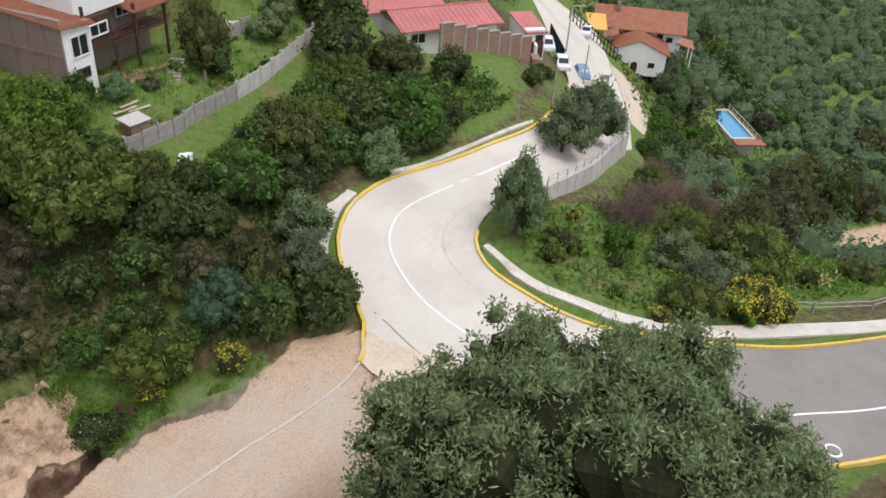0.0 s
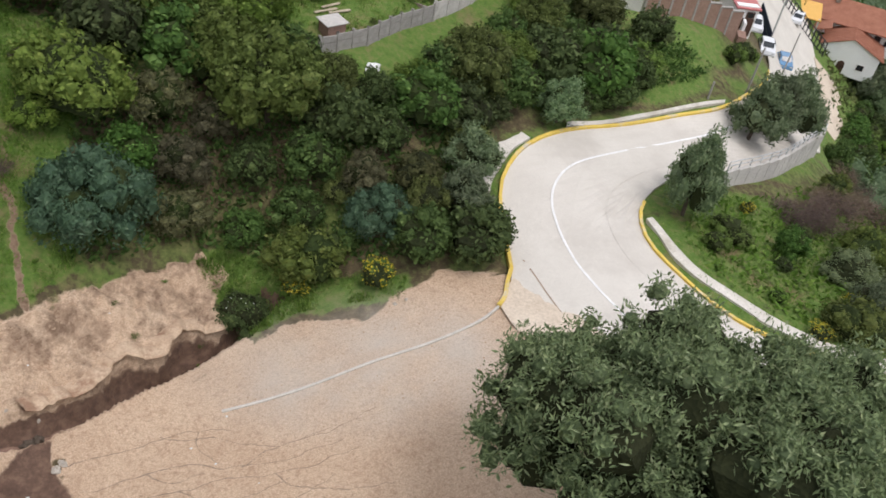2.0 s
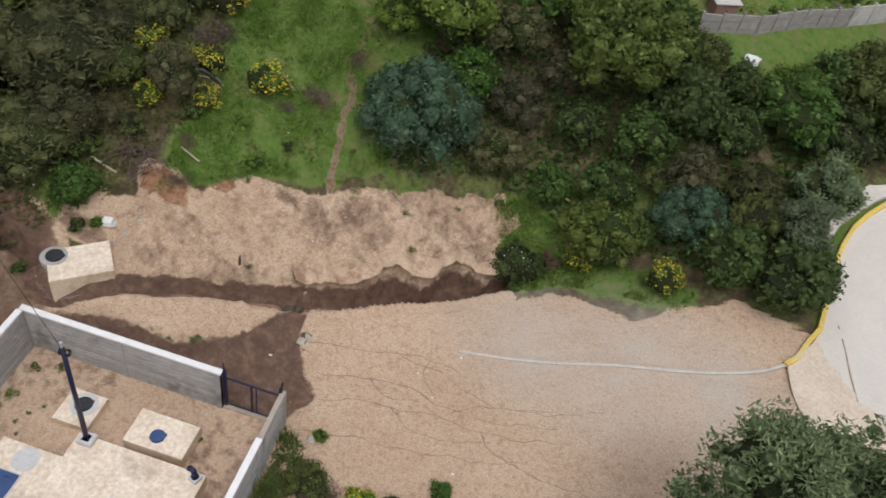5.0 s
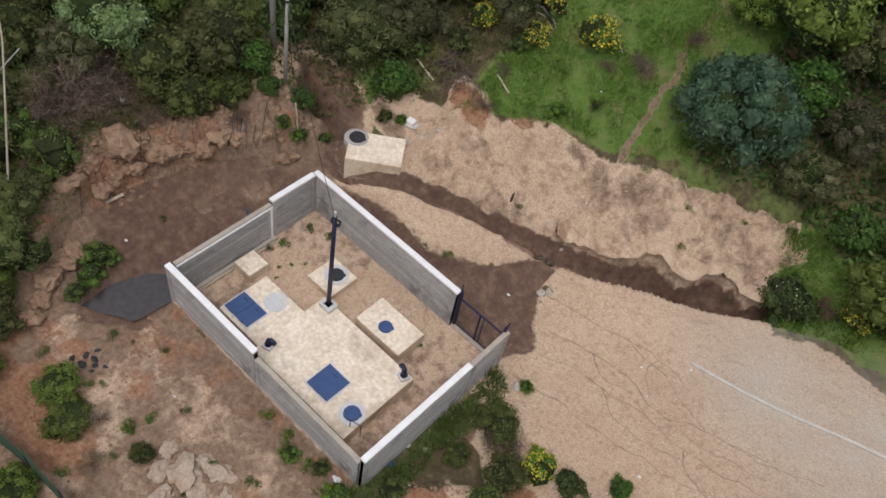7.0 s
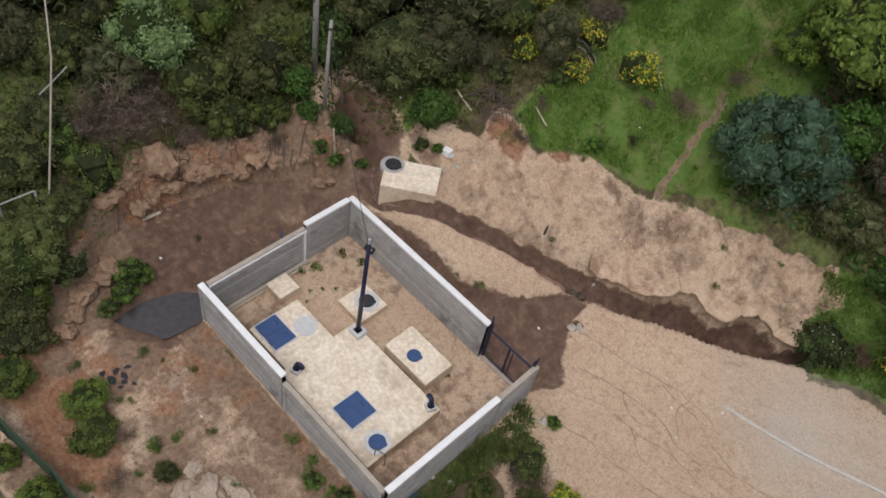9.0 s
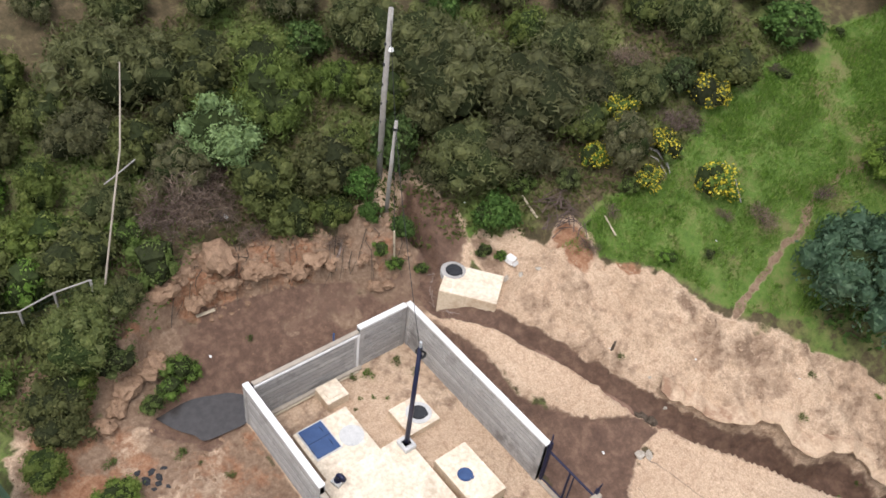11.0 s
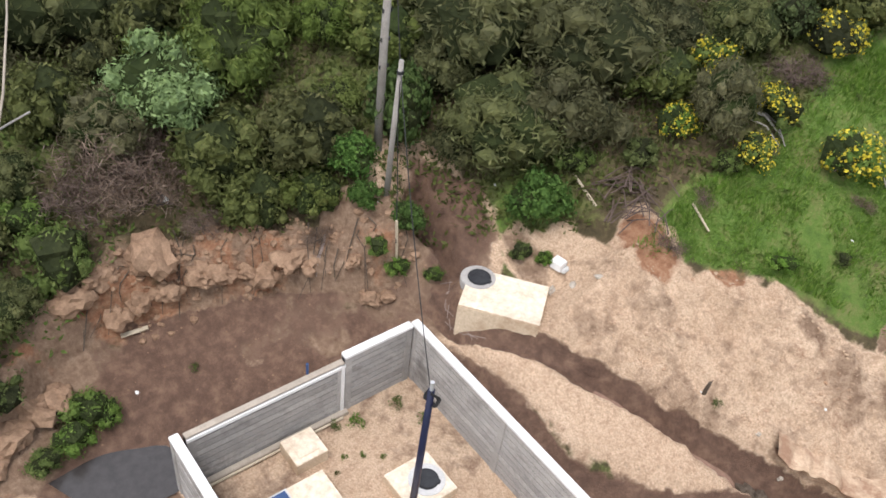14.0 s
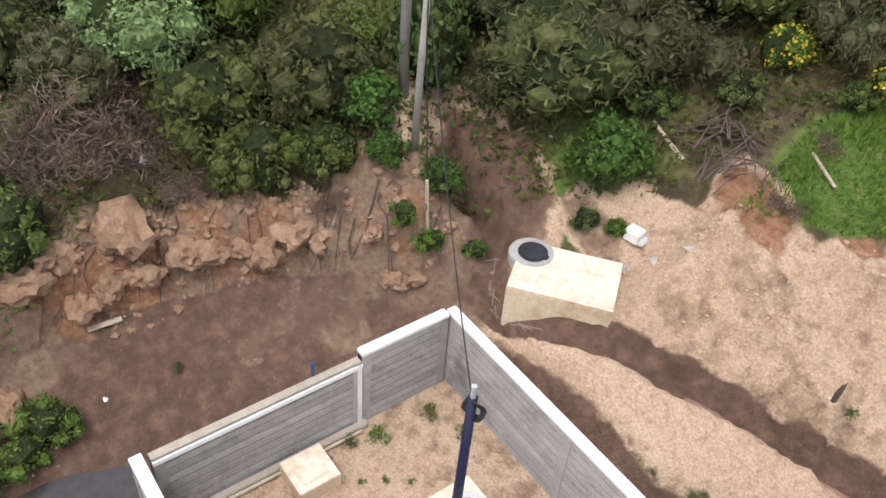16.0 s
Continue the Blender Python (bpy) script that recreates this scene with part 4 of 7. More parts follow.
ft = thing("wall_footing", .26, -4.3, .0, "rough concrete footing ledge along the wall", "footing")
ft["kind"] = "structure"
part("ledge", box(.16, 4.2, .17, None, .02), M_BARE, ft)
part("timber_strip", box(.06, 3.9, .05, pose(.14, -.05, .10), .01), M_TIMBER, ft, "pale timber strip")
gate = thing("steel_gate", 8.38, .02, .05, "navy steel gate frame standing open to the mud", "gate")
for x in (-1.0, 1.0):
    part("gate_post", box(.11, .11, 2.05, pose(x, 0, 0), .008), M_NAVY, gate)
    part("post_arm", tube([(x, 0, 2.0), (x + .05 * (1 if x > 0 else -1), .05, 2.35)], .03, .025), M_NAVY, gate)
part("top_rail", tube([(-1, 0, 1.62), (1, 0, 1.62)], .04), M_NAVY, gate)
part("bottom_rail", tube([(-1, 0, .12), (1, 0, .12)], .03), M_NAVY, gate)
part("upright", tube([(-.05, 0, .1), (-.05, 0, 1.62)], .04), M_NAVY, gate)
part("upright", tube([(.12, 0, .1), (.12, 0, 1.62)], .025), M_NAVY, gate)
part("sill", box(2.1, .18, .10, pose(0, -.05, -.05), .01), M_BARE, gate, "rough concrete sill")


def slab(name, cx, cy, sx, sy, top, label, rz=0.0, chip=.018):
    s = thing(name, cx, cy, 0, label, "concrete slab", rz=rz)
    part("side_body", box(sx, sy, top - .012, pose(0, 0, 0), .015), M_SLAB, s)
    part("top_face", box(sx - .015, sy - .015, .016, pose(0, 0, top - .015), .006), M_SLABTOP_LIT, s, "stained top, paled as if sunlit")
    return s


def manhole(x, y, z, r, rim, mat, label, rz=0.0):
    c = thing("manhole_cover", x, y, z, label, "manhole cover", rz=rz)
    if rim:
        part("collar", disc(r * 1.75, .022, None, 36, .008), M_RIM, c, "smooth grey concrete collar")
    part("cover", disc(r, .03, pose(0, 0, .022 if rim else .002), 32, .008), mat, c)
    part("ring", tube([(math.cos(t) * (r + .02), math.sin(t) * (r + .02), .024 if rim else .006) for t in np.linspace(0, 2 * math.pi, 33)], .018, .018, 6), mat, c)
    part("hinge", box(.09, .12, .03, pose(r + .03, 0, .022 if rim else .002), .005), mat, c)
    part("handle", tube([(-r * .5, -.07, .05), (-r * .5, -.07, .07), (-r * .5, .07, .07), (-r * .5, .07, .05)], .008), mat, c)


def hatch(x, y, z, sx, sy, leaves, label, rz=0.0):
    h = thing("steel_hatch", x, y, z, label, "hatch", rz=rz)
    part("hatch_frame", box(sx + .10, sy + .10, .022, None, .005), M_RIM, h)
    wd = sx / leaves
    for k in range(leaves):
        lf = part("hatch_leaf", box(wd - .012, sy, .03, pose(-sx / 2 + wd * (k + .5), 0, .022), .006), M_BLUE, h)
        part("handle", tube([(-sx / 2 + wd * (k + .5) - .08, sy * .3, .052), (-sx / 2 + wd * (k + .5) - .08, sy * .3, .085), (-sx / 2 + wd * (k + .5) + .08, sy * .3, .085), (-sx / 2 + wd * (k + .5) + .08, sy * .3, .052)], .01), M_NAVY, lf)
        part("hinge", tube([(-sx / 2 + wd * (k + .5) - .1, -sy * .5, .05), (-sx / 2 + wd * (k + .5) + .1, -sy * .5, .05)], .015), M_NAVY, lf)


slab("tank_slab", 5.92, -4.48, 4.42, 3.20, .56, "large stained cream concrete tank slab")
side = slab("side_slab", 2.66, -4.80, 2.08, 2.06, .46, "cream concrete slab joined to the tank")
slab("chamber_slab", 3.10, -1.95, 1.26, 1.28, .30, "small cream concrete chamber slab")
slab("valve_slab", 6.12, -2.02, 2.08, 1.28, .58, "cream concrete chamber slab with blue cover")
part("cement_patch", disc(.42, .006, pose(.05, .55, .462), 30, .003), M_RIM, side, "round smooth grey cement patch")
ibox = slab("inspection_box", .80, -3.78, .84, .86, .42, "small cream concrete inspection box")
part("lid", box(.56, .56, .03, pose(0, 0, .422), .02), M_SLABTOP_LIT, ibox, "square concrete lid")
manhole(3.14, -1.80, .30, .26, True, M_IRON, "dark iron manhole cover on the chamber", 40)
manhole(6.05, -2.17, .58, .22, False, M_BLUE, "round blue steel cover", 30)
manhole(7.68, -5.27, .56, .25, True, M_BLUE, "round blue steel cover in a grey collar", 30)
hatch(2.28, -5.22, .46, 1.22, .86, 2, "blue steel double hatch on the slab")
hatch(6.34, -5.08, .56, .98, 1.02, 1, "square blue steel hatch on the tank")


def elbow(x, y, z, rz):
    e = thing("vent_pipe", x, y, z, "navy bent steel vent pipe on a concrete block", "vent pipe", "vents on the tank", rz)
    part("base_block", box(.34, .34, .14, None, .015), M_RIM, e)
    part("flange", disc(.13, .025, pose(0, 0, .14)), M_NAVY, e)
    part("pipe", tube([(0, 0, .14), (0, 0, .34), (.03, 0, .42), (.10, 0, .47), (.19, 0, .45), (.25, 0, .36)], .088, .088, 12), M_NAVY, e, smooth=True)


elbow(3.98, -5.62, .56, 15)
elbow(7.86, -3.10, .56, 160)

post = thing("power_mast", 4.10, -3.06, .56, "tall navy steel mast on a concrete block", "mast")
part("base_block", box(.52, .44, .18, None, .02), M_RIM, post)
part("base_plate", box(.26, .26, .02, pose(0, 0, .16), .004), M_NAVY, post)
part("shaft", tube([(0, 0, .16), (0, .05, 2.4), (-.02, .12, 4.75)], .085, .068, 14), M_NAVY, post, smooth=True)
part("cable_coil", join(*[tube([(.16 * math.cos(t) - .02 + .03 * k, .12 + .05 * math.sin(3 * t), 4.5 + .03 * k + .17 * math.sin(t)) for t in np.linspace(0, 6.28, 18)], .012, .012, 5) for k in range(4)]), M_BLACK, post, "coiled black cable")
part("insulator", disc(.04, .22, pose(-.02, .12, 4.75)), M_CHROME, post)

rail = thing("ladder_hoop", 7.95, -5.62, .56, "thin black steel grab rail at the slab edge", "grab rail")
part("hoop", tube([(.0, .0, -.25), (.0, 0, .42), (.38, .10, .42), (.38, .10, -.25)], .016), M_IRON, rail)

chamber = thing("outfall_chamber", 1.22, 1.78, 2.66, "pale concrete outfall chamber beside the stream", "concrete chamber", rz=37.6)
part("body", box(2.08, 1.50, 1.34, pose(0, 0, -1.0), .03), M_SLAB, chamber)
part("top_face", box(2.06, 1.48, .014, pose(0, 0, .338), .006), M_SLABTOP_LIT, chamber, "pale top with sunlight put into its tone")
part("round_shaft", disc(.47, 1.34, pose(-.78, .42, -.985), 36, .02), M_BLOCK, chamber, "round grey shaft end")
manhole(.36, 1.65, 3.018, .27, False, M_IRON, "dark iron cover on the outfall chamber", 20)

# ---------------------------------------------------------------- plants
rs = np.random.RandomState(11)


def unit(v):
    return v / (np.linalg.norm(v, axis=-1, keepdims=True) + 1e-9)


def lobes_round(n, rx, ry, h, lo=.3, hi=.5, base=.25):
    """Centres and sizes of the clumps that make an uneven crown."""
    d = unit(rs.normal(size=(n, 3)))
    d[:, 2] = np.abs(d[:, 2]) * .95 - .12
    k = rs.uniform(.45, .85, (n, 1))
    c = d * k * np.array([rx, ry, h * .62]) + np.array([0, 0, h * base + .05])
    r = rs.uniform(lo, hi, n) * (rx + ry) / 2
    c[:, 2] = np.maximum(c[:, 2], r * .55)
    return c, r


def leaf_quads(c, r, count, length, width, droop=0.0, up=0.0, shell=(.72, 1.06), loose=.38):
    i = rs.choice(len(r), count, p=(r ** 2) / (r ** 2).sum())
    d = unit(rs.normal(size=(count, 3)) + np.array([0, 0, .35]))
    p = c[i] + d * (r[i] * rs.uniform(*shell, count))[:, None] * (1 + .18 * np.sin(5 * d[:, :1] + 3 * i[:, None]))
    n = unit(d + loose * rs.normal(size=(count, 3)))
    t = unit(np.cross(n, rs.normal(size=(count, 3))) + np.array([0, 0, up - droop]))
    b = unit(np.cross(n, t))
    L = length * rs.uniform(.6, 1.35, (count, 1))
    W = width * rs.uniform(.7, 1.3, (count, 1))
    quad = np.stack([p, p + t * L * .5 + b * W * .5, p + t * L - n * L * .12, p + t * L * .5 - b * W * .5], 1)
    return quad.reshape(-1, 3), np.arange(count * 4).reshape(-1, 4)


def cores(c, r, k=.74, fine=1):
    vs, fs, at = [], [], 0
    bm = bmesh.new()
    bmesh.ops.create_icosphere(bm, subdivisions=fine, radius=1)
    base = np.array([v.co for v in bm.verts])
    tri = np.array([[v.index for v in f.verts] for f in bm.faces])
    bm.free()
    for q, s in zip(c, r):
        vs.append(q + base * s * k * rs.uniform(.8, 1.15, (len(base), 1)))
        fs.append(tri + at)
        at += len(base)
    return np.vstack(vs), np.vstack(fs)


def crown_mesh(name, layers, solid=None, heart=None):
    """layers: (verts, faces, material index); solid: the leafy clumps' bodies; heart: dark bodies that put shade into
    the gaps.
    """
    me = bpy.data.meshes.new(name)
    V, F, M, at = [], [], [], 0
    top = max(l[2] for l in layers)
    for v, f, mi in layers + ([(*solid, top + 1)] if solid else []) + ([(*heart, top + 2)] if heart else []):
        V.append(v)
        F += [tuple(int(k) + at for k in q) for q in f]
        M += [mi] * len(f)
        at += len(v)
    me.from_pydata(np.vstack(V).tolist(), [], F)
    me.polygons.foreach_set("material_index", M)
    return me


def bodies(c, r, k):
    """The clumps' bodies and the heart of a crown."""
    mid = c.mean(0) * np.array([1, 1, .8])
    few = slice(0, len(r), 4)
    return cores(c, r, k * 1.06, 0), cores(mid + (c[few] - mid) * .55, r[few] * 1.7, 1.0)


def limbs(c, r, foot=(0, 0, 0), width=.07, n=9):
    """A tapered stem that forks to the clumps."""
    top = Vector(c.mean(0)) * .55
    bms = [tube([foot, Vector(foot).lerp(top, .5) + Vector(rs.normal(size=3) * .05), top], width, width * .7, 7)]
    for k in rs.choice(len(r), min(n, len(r)), replace=False):
        e = Vector(c[k])
        mid = top.lerp(e, .5) + Vector(rs.normal(size=3) * .12)
        bms.append(tube([top, mid, e], width * .55, width * .14, 5))
    return join(*bms)


def plant(name, label, category, crown, mats, stem, group):
    e = new(name)
    e.empty_display_size = .3
    tagged(e, label, category, group)
    for m in mats + [mats[0], M_INNER_SHADE]:
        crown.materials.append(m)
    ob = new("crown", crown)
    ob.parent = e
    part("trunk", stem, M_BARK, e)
    return e


def make(kind):
    """One plant of a kind; RADIUS gives the crown's half width."""
    if kind == "evergreen":
        c, r = lobes_round(40, 1.25, 1.25, 2.4, .20, .34)
        q = leaf_quads(c, r, 2200, .19, .115, shell=(.74, 1.16), loose=.5)
        return plant("evergreen_shrub", "dark green evergreen shrub with dense small leaves", "shrub", crown_mesh(kind, [(*q, 0)], *bodies(c, r, .70)), [L_DARK], limbs(c, r), "shrubs on the hillside")
    if kind == "tall":
        c, r = lobes_round(95, 2.5, 2.5, 4.6, .13, .24)
        q = leaf_quads(c, r, 6600, .21, .125, shell=(.74, 1.18), loose=.5)
        return plant("broadleaf_tree", "mid green broadleaf tree with grey trunk", "tree", crown_mesh(kind, [(*q, 0)], *bodies(c, r, .70)), [L_TALL], limbs(c, r, width=.12, n=16), "trees on the hillside")
    if kind == "olive":
        c, r = lobes_round(44, 1.4, 1.4, 2.2, .18, .32)
        q = leaf_quads(c, r, 2500, .18, .08, shell=(.7, 1.25), loose=.55)
        return plant("thicket_shrub", "olive green thorny shrub with thin twigs", "shrub", crown_mesh(kind, [(*q, 0)], *bodies(c, r, .70)), [L_OLIVE], limbs(c, r, n=16), "shrubs on the hillside")
    if kind == "drab":
        c, r = lobes_round(48, 1.4, 1.4, 2.3, .17, .30)
        q = leaf_quads(c, r, 4400, .17, .05, droop=.25, shell=(.7, 1.32), loose=.6)
        return plant("thorn_tree", "drab olive thorn tree with feathery leaves", "tree", crown_mesh(kind, [(*q, 0)], *bodies(c, r, .70)), [L_DRAB], limbs(c, r, n=22, width=.08), "thorn trees on the slope")
    if kind == "feather":
        c, r = lobes_round(50, 1.4, 1.4, 2.2, .16, .28)
        q = leaf_quads(c, r, 4800, .18, .05, droop=.8, shell=(.72, 1.26), loose=.5)
        return plant("weeping_tree", "green feathery tree with drooping sprays", "tree", crown_mesh(kind, [(*q, 0)], *bodies(c, r, .70)), [L_TALL], limbs(c, r, n=16), "trees on the hillside")
    if kind == "lime":
        c, r = lobes_round(56, 1.7, 1.7, 3.0, .16, .29)
        q = leaf_quads(c, r, 4400, .17, .095, shell=(.74, 1.2), loose=.5)
        return plant("yellow_green_tree", "yellow-green leafy young tree", "tree", crown_mesh(kind, [(*q, 0)], *bodies(c, r, .70)), [L_LIME], limbs(c, r), "trees on the hillside")
    if kind == "brown":
        c, r = lobes_round(44, 1.3, 1.3, 2.4, .17, .30)
        q = leaf_quads(c, r, 4000, .17, .042, droop=.5, shell=(.7, 1.3), loose=.6)
        return plant("dull_shrub", "dull brown-green half bare shrub", "shrub", crown_mesh(kind, [(*q, 0)], *bodies(c, r, .70)), [L_BROWN], limbs(c, r, n=20), "shrubs on the hillside")
    if kind == "elder":
        c, r = lobes_round(34, 1.2, 1.2, 1.9, .20, .34)
        q = leaf_quads(c, r, 3800, .13, .075, shell=(.8, 1.14))
        top = c[:, 2] > np.quantile(c[:, 2], .9)
        y = leaf_quads(c[top], r[top], 46, .07, .06, shell=(1.02, 1.12))
        return plant("elder_bush", "deep green bush with a few white blossoms", "bush", crown_mesh(kind, [(*q, 0), (*y, 1)], *bodies(c, r, .70)), [L_DARK, L_FLOWER], limbs(c, r), "bushes by the stream")
    if kind == "bright":
        c, r = lobes_round(18, 1.0, 1.0, 1.7, .24, .40)
        q = leaf_quads(c, r, 950, .15, .075, shell=(.74, 1.16), loose=.5)
        return plant("green_shrub", "fresh green leafy shrub", "shrub", crown_mesh(kind, [(*q, 0)], *bodies(c, r, .70)), [L_BRIGHT], limbs(c, r), "shrubs on the hillside")
    if kind == "pale":
        c, r = lobes_round(34, 1.1, 1.1, 2.2, .18, .32)
        q = leaf_quads(c, r, 5200, .11, .045, droop=.3, shell=(.74, 1.24), loose=.5)
        return plant("pale_tree", "pale silvery green small tree", "tree", crown_mesh(kind, [(*q, 0)], *bodies(c, r, .70)), [L_PALE], limbs(c, r), "pale trees")
    if kind == "blue":
        c, r = lobes_round(100, 1.5, 1.5, 2.7, .17, .28)
        q = leaf_quads(c, r, 12000, .11, .058, droop=.9, shell=(.82, 1.1), loose=.35)
        return plant("blue_green_tree", "round blue-green tree with drooping leaves", "tree", crown_mesh(kind, [(*q, 0)], *bodies(c, r, .70)), [L_BLUE], limbs(c, r, width=.1), "blue-green trees")
    if kind == "grey":
        c, r = lobes_round(50, 1.3, 1.3, 3.0, .15, .28)
        q = leaf_quads(c, r, 5200, .17, .056, up=.4, shell=(.7, 1.25), loose=.5)
        return plant("grey_green_tree", "slender grey-green leafy tree", "tree", crown_mesh(kind, [(*q, 0)], *bodies(c, r, .70)), [L_GREY], limbs(c, r, width=.1), "trees by the road")
    if kind == "dry":
        c, r = lobes_round(24, 1.1, 1.1, 1.5, .22, .38)
        q = leaf_quads(c, r, 1500, .26, .016, shell=(.2, 1.2), up=.3, loose=1.0)
        return plant("dry_bush", "leafless grey-brown dry bush", "bush", crown_mesh(kind, [(*q, 0)]), [L_DRY], limbs(c, r, n=20, width=.035), "dry bushes")
    if kind == "broom":
        c, r = lobes_round(22, .75, .75, 1.3, .20, .36)
        q = leaf_quads(c, r, 1000, .11, .04)
        y = leaf_quads(c[c[:, 2] > .3], r[c[:, 2] > .3], 620, .085, .07, shell=(.95, 1.16))
        return plant("yellow_broom", "yellow flowering broom bush", "bush", crown_mesh(kind, [(*q, 0), (*y, 1)], *bodies(c, r, .70)), [L_BRIGHT, L_YELLOW], limbs(c, r, width=.04), "yellow brooms")
    if kind == "weed":
        c, r = lobes_round(7, .3, .3, .35, .3, .5)
        q = leaf_quads(c, r, 160, .11, .04, up=.6, loose=.8)
        return plant("weed_tuft", "low green weed tuft", "weed", crown_mesh(kind, [(*q, 0)]), [L_BRIGHT], limbs(c, r, width=.012, n=4), "weed tufts")


RADIUS = dict(evergreen=1.3, tall=2.6, olive=1.45, drab=1.45, feather=1.45, lime=1.75, brown=1.35, elder=1.25, bright=1.05, pale=1.15, blue=1.6, grey=1.35, dry=1.15, broom=.8, weed=.32)
STANDS = []


def grow(kind, x, y, radius, flat=1.0):
    """Sets a plant by its crown's half width."""
    STANDS.append((x, y, radius))
    return put(kind, x, y, radius / RADIUS[kind], flat)


PROTO = {}
USED = set()


def put(kind, x, y, size=1.0, flat=1.0, z=None, sink=.08):
    """Sets a plant of that kind on the ground."""
    v = int(rs.randint(2)) if kind in ("evergreen", "olive", "bright", "drab") else 0
    if (kind, v) not in PROTO:
        PROTO[kind, v] = make(kind)
    src = PROTO[kind, v]
    zz = (gz(x, y) if z is None else z) - sink * size
    m = Matrix.LocRotScale((x, y, zz), Euler((radians(rs.uniform(-5, 5)), radians(rs.uniform(-5, 5)), rs.uniform(0, 6.28))), (size * rs.uniform(.9, 1.1), size * rs.uniform(.9, 1.1), size * flat))
    if (kind, v) in USED:
        return copy_thing(src, m @ Matrix.Diagonal((1 / src.scale[0], 1 / src.scale[1], 1 / src.scale[2], 1)))
    USED.add((kind, v))
    src.matrix_world = m
    return src


def scatter(poly, gap, kinds, size, keep_out=(), lo=None, road_gap=1.2):
    """Plants strewn over a patch, no closer than gap."""
    p = np.array(poly)
    a, b = p.min(0), p.max(0)
    done = []
    names, w = zip(*kinds)
    w = np.array(w) / sum(w)
    pts = rs.uniform(a, b, (int(14 * (b - a).prod() / gap ** 2), 2))
    ok = inside(pts[:, 0], pts[:, 1], poly) & ~inside(pts[:, 0], pts[:, 1], ROAD_POLY)
    for k in keep_out:
        ok &= ~inside(pts[:, 0], pts[:, 1], k)
    pts = pts[ok]
    pts = pts[np.minimum(line_gap(pts[:, 0], pts[:, 1], OUTER)[0], line_gap(pts[:, 0], pts[:, 1], INNER)[0]) > road_gap]
    blobs = vnoise(pts[:, 0], pts[:, 1], 6.0, 2)
    for (x, y), blob in zip(pts, blobs):
        if done and (np.hypot(*(np.array(done) - (x, y)).T) < gap).any():
            continue
        if any(math.hypot(x - a_, y - b_) < .7 * r_ + .25 * gap for a_, b_, r_ in STANDS):
            continue
        done.append((x, y))
        k = names[rs.choice(len(names), p=w)] if rs.rand() < .75 else names[int(np.clip((blob + .5) * len(names), 0, len(names) - 1))]
        put(k, x, y, rs.uniform(*size), rs.uniform(.8, 1.4))


FENCE_CLEAR = [(18.8, 18.4), (21, 17.4), (23.6, 18.9), (28.6, 22.8), (33.4, 27.0), (33.6, 28.6), (19, 20.4)]
DIRT_END = [(70, 36), (77, 40), (82, 45), (86, 53), (80, 54), (73, 44)]
WALL_CLEAR = [(40, 14.6), (48, 18.2), (57.5, 25.6), (60, 24.0), (50, 15.8), (42.5, 12.6)]
GREEN_SLOPE = [(37, 25.0), (44, 26.4), (51, 30), (51, 34), (37, 34)]
YARD_KEEP = [(-.6, .6), (10, .6), (10, -7.2), (-.6, -7.2)]
# the thicket between meadow and road, plant by plant
for k, x, y, r_ in (
        ("blue", 10.0, 11.9, 2.75), ("blue", 21.6, 12.0, 1.75), ("evergreen", 23.2, 10.7, 1.68), ("evergreen", 25.8, 10.4, 1.80), ("broom", 21.2, 9.7, .92),
        ("elder", 15.6, 10.0, 1.45), ("olive", 18.4, 11.0, 1.80), ("broom", 17.8, 10.3, .75), ("grey", 26.4, 14.5, 1.56), ("grey", 25.7, 12.5, 1.50),
        ("olive", 23.7, 13.8, 1.38), ("lime", 9.4, 16.2, 2.76), ("lime", 8.0, 14.9, 1.14), ("brown", 12.6, 16.8, 1.80), ("brown", 13.5, 14.7, 1.50)):
    grow(k, x, y, r_)
for k, x, y, r_ in (
        ("brown", 13.4, 13.0, 1.44), ("tall", 17.3, 16.7, 3.36), ("tall", 15.4, 18.8, 2.52), ("evergreen", 20.5, 15.5, 1.92), ("evergreen", 18.9, 14.5, 1.62),
        ("evergreen", 16.3, 14.7, 1.38), ("evergreen", 24.4, 16.9, 1.92), ("evergreen", 22.3, 15.3, 1.38), ("tall", 27.7, 19.4, 2.64), ("evergreen", 26.6, 17.0, 1.68),
        ("evergreen", 32.8, 21.6, 2.28), ("evergreen", 36.1, 22.0, 2.52), ("grey", 32.7, 18.9, 1.56), ("evergreen", 37.0, 20.9, 1.56)):
    grow(k, x, y, r_)
for k, x, y, r_ in (
        ("lime", 20.1, 13.4, 0.96), ("tall", 16.6, 20.8, 2.52), ("evergreen", 13.4, 18.6, 2.28), ("evergreen", 10.6, 19.0, 2.16), ("evergreen", 29.8, 19.2, 1.80),
        ("lime", 26.6, 15.9, 1.20), ("tall", 33.2, 24.6, 2.16), ("evergreen", 34.1, 23.2, 1.92), ("tall", 30.4, 21.2, 1.92), ("evergreen", 37.4, 23.6, 1.92),
        ("evergreen", 34.0, 26.7, 2.28), ("tall", 37.6, 26.4, 2.04), ("evergreen", 35.0, 29.1, 2.16)):
    grow(k, x, y, r_)
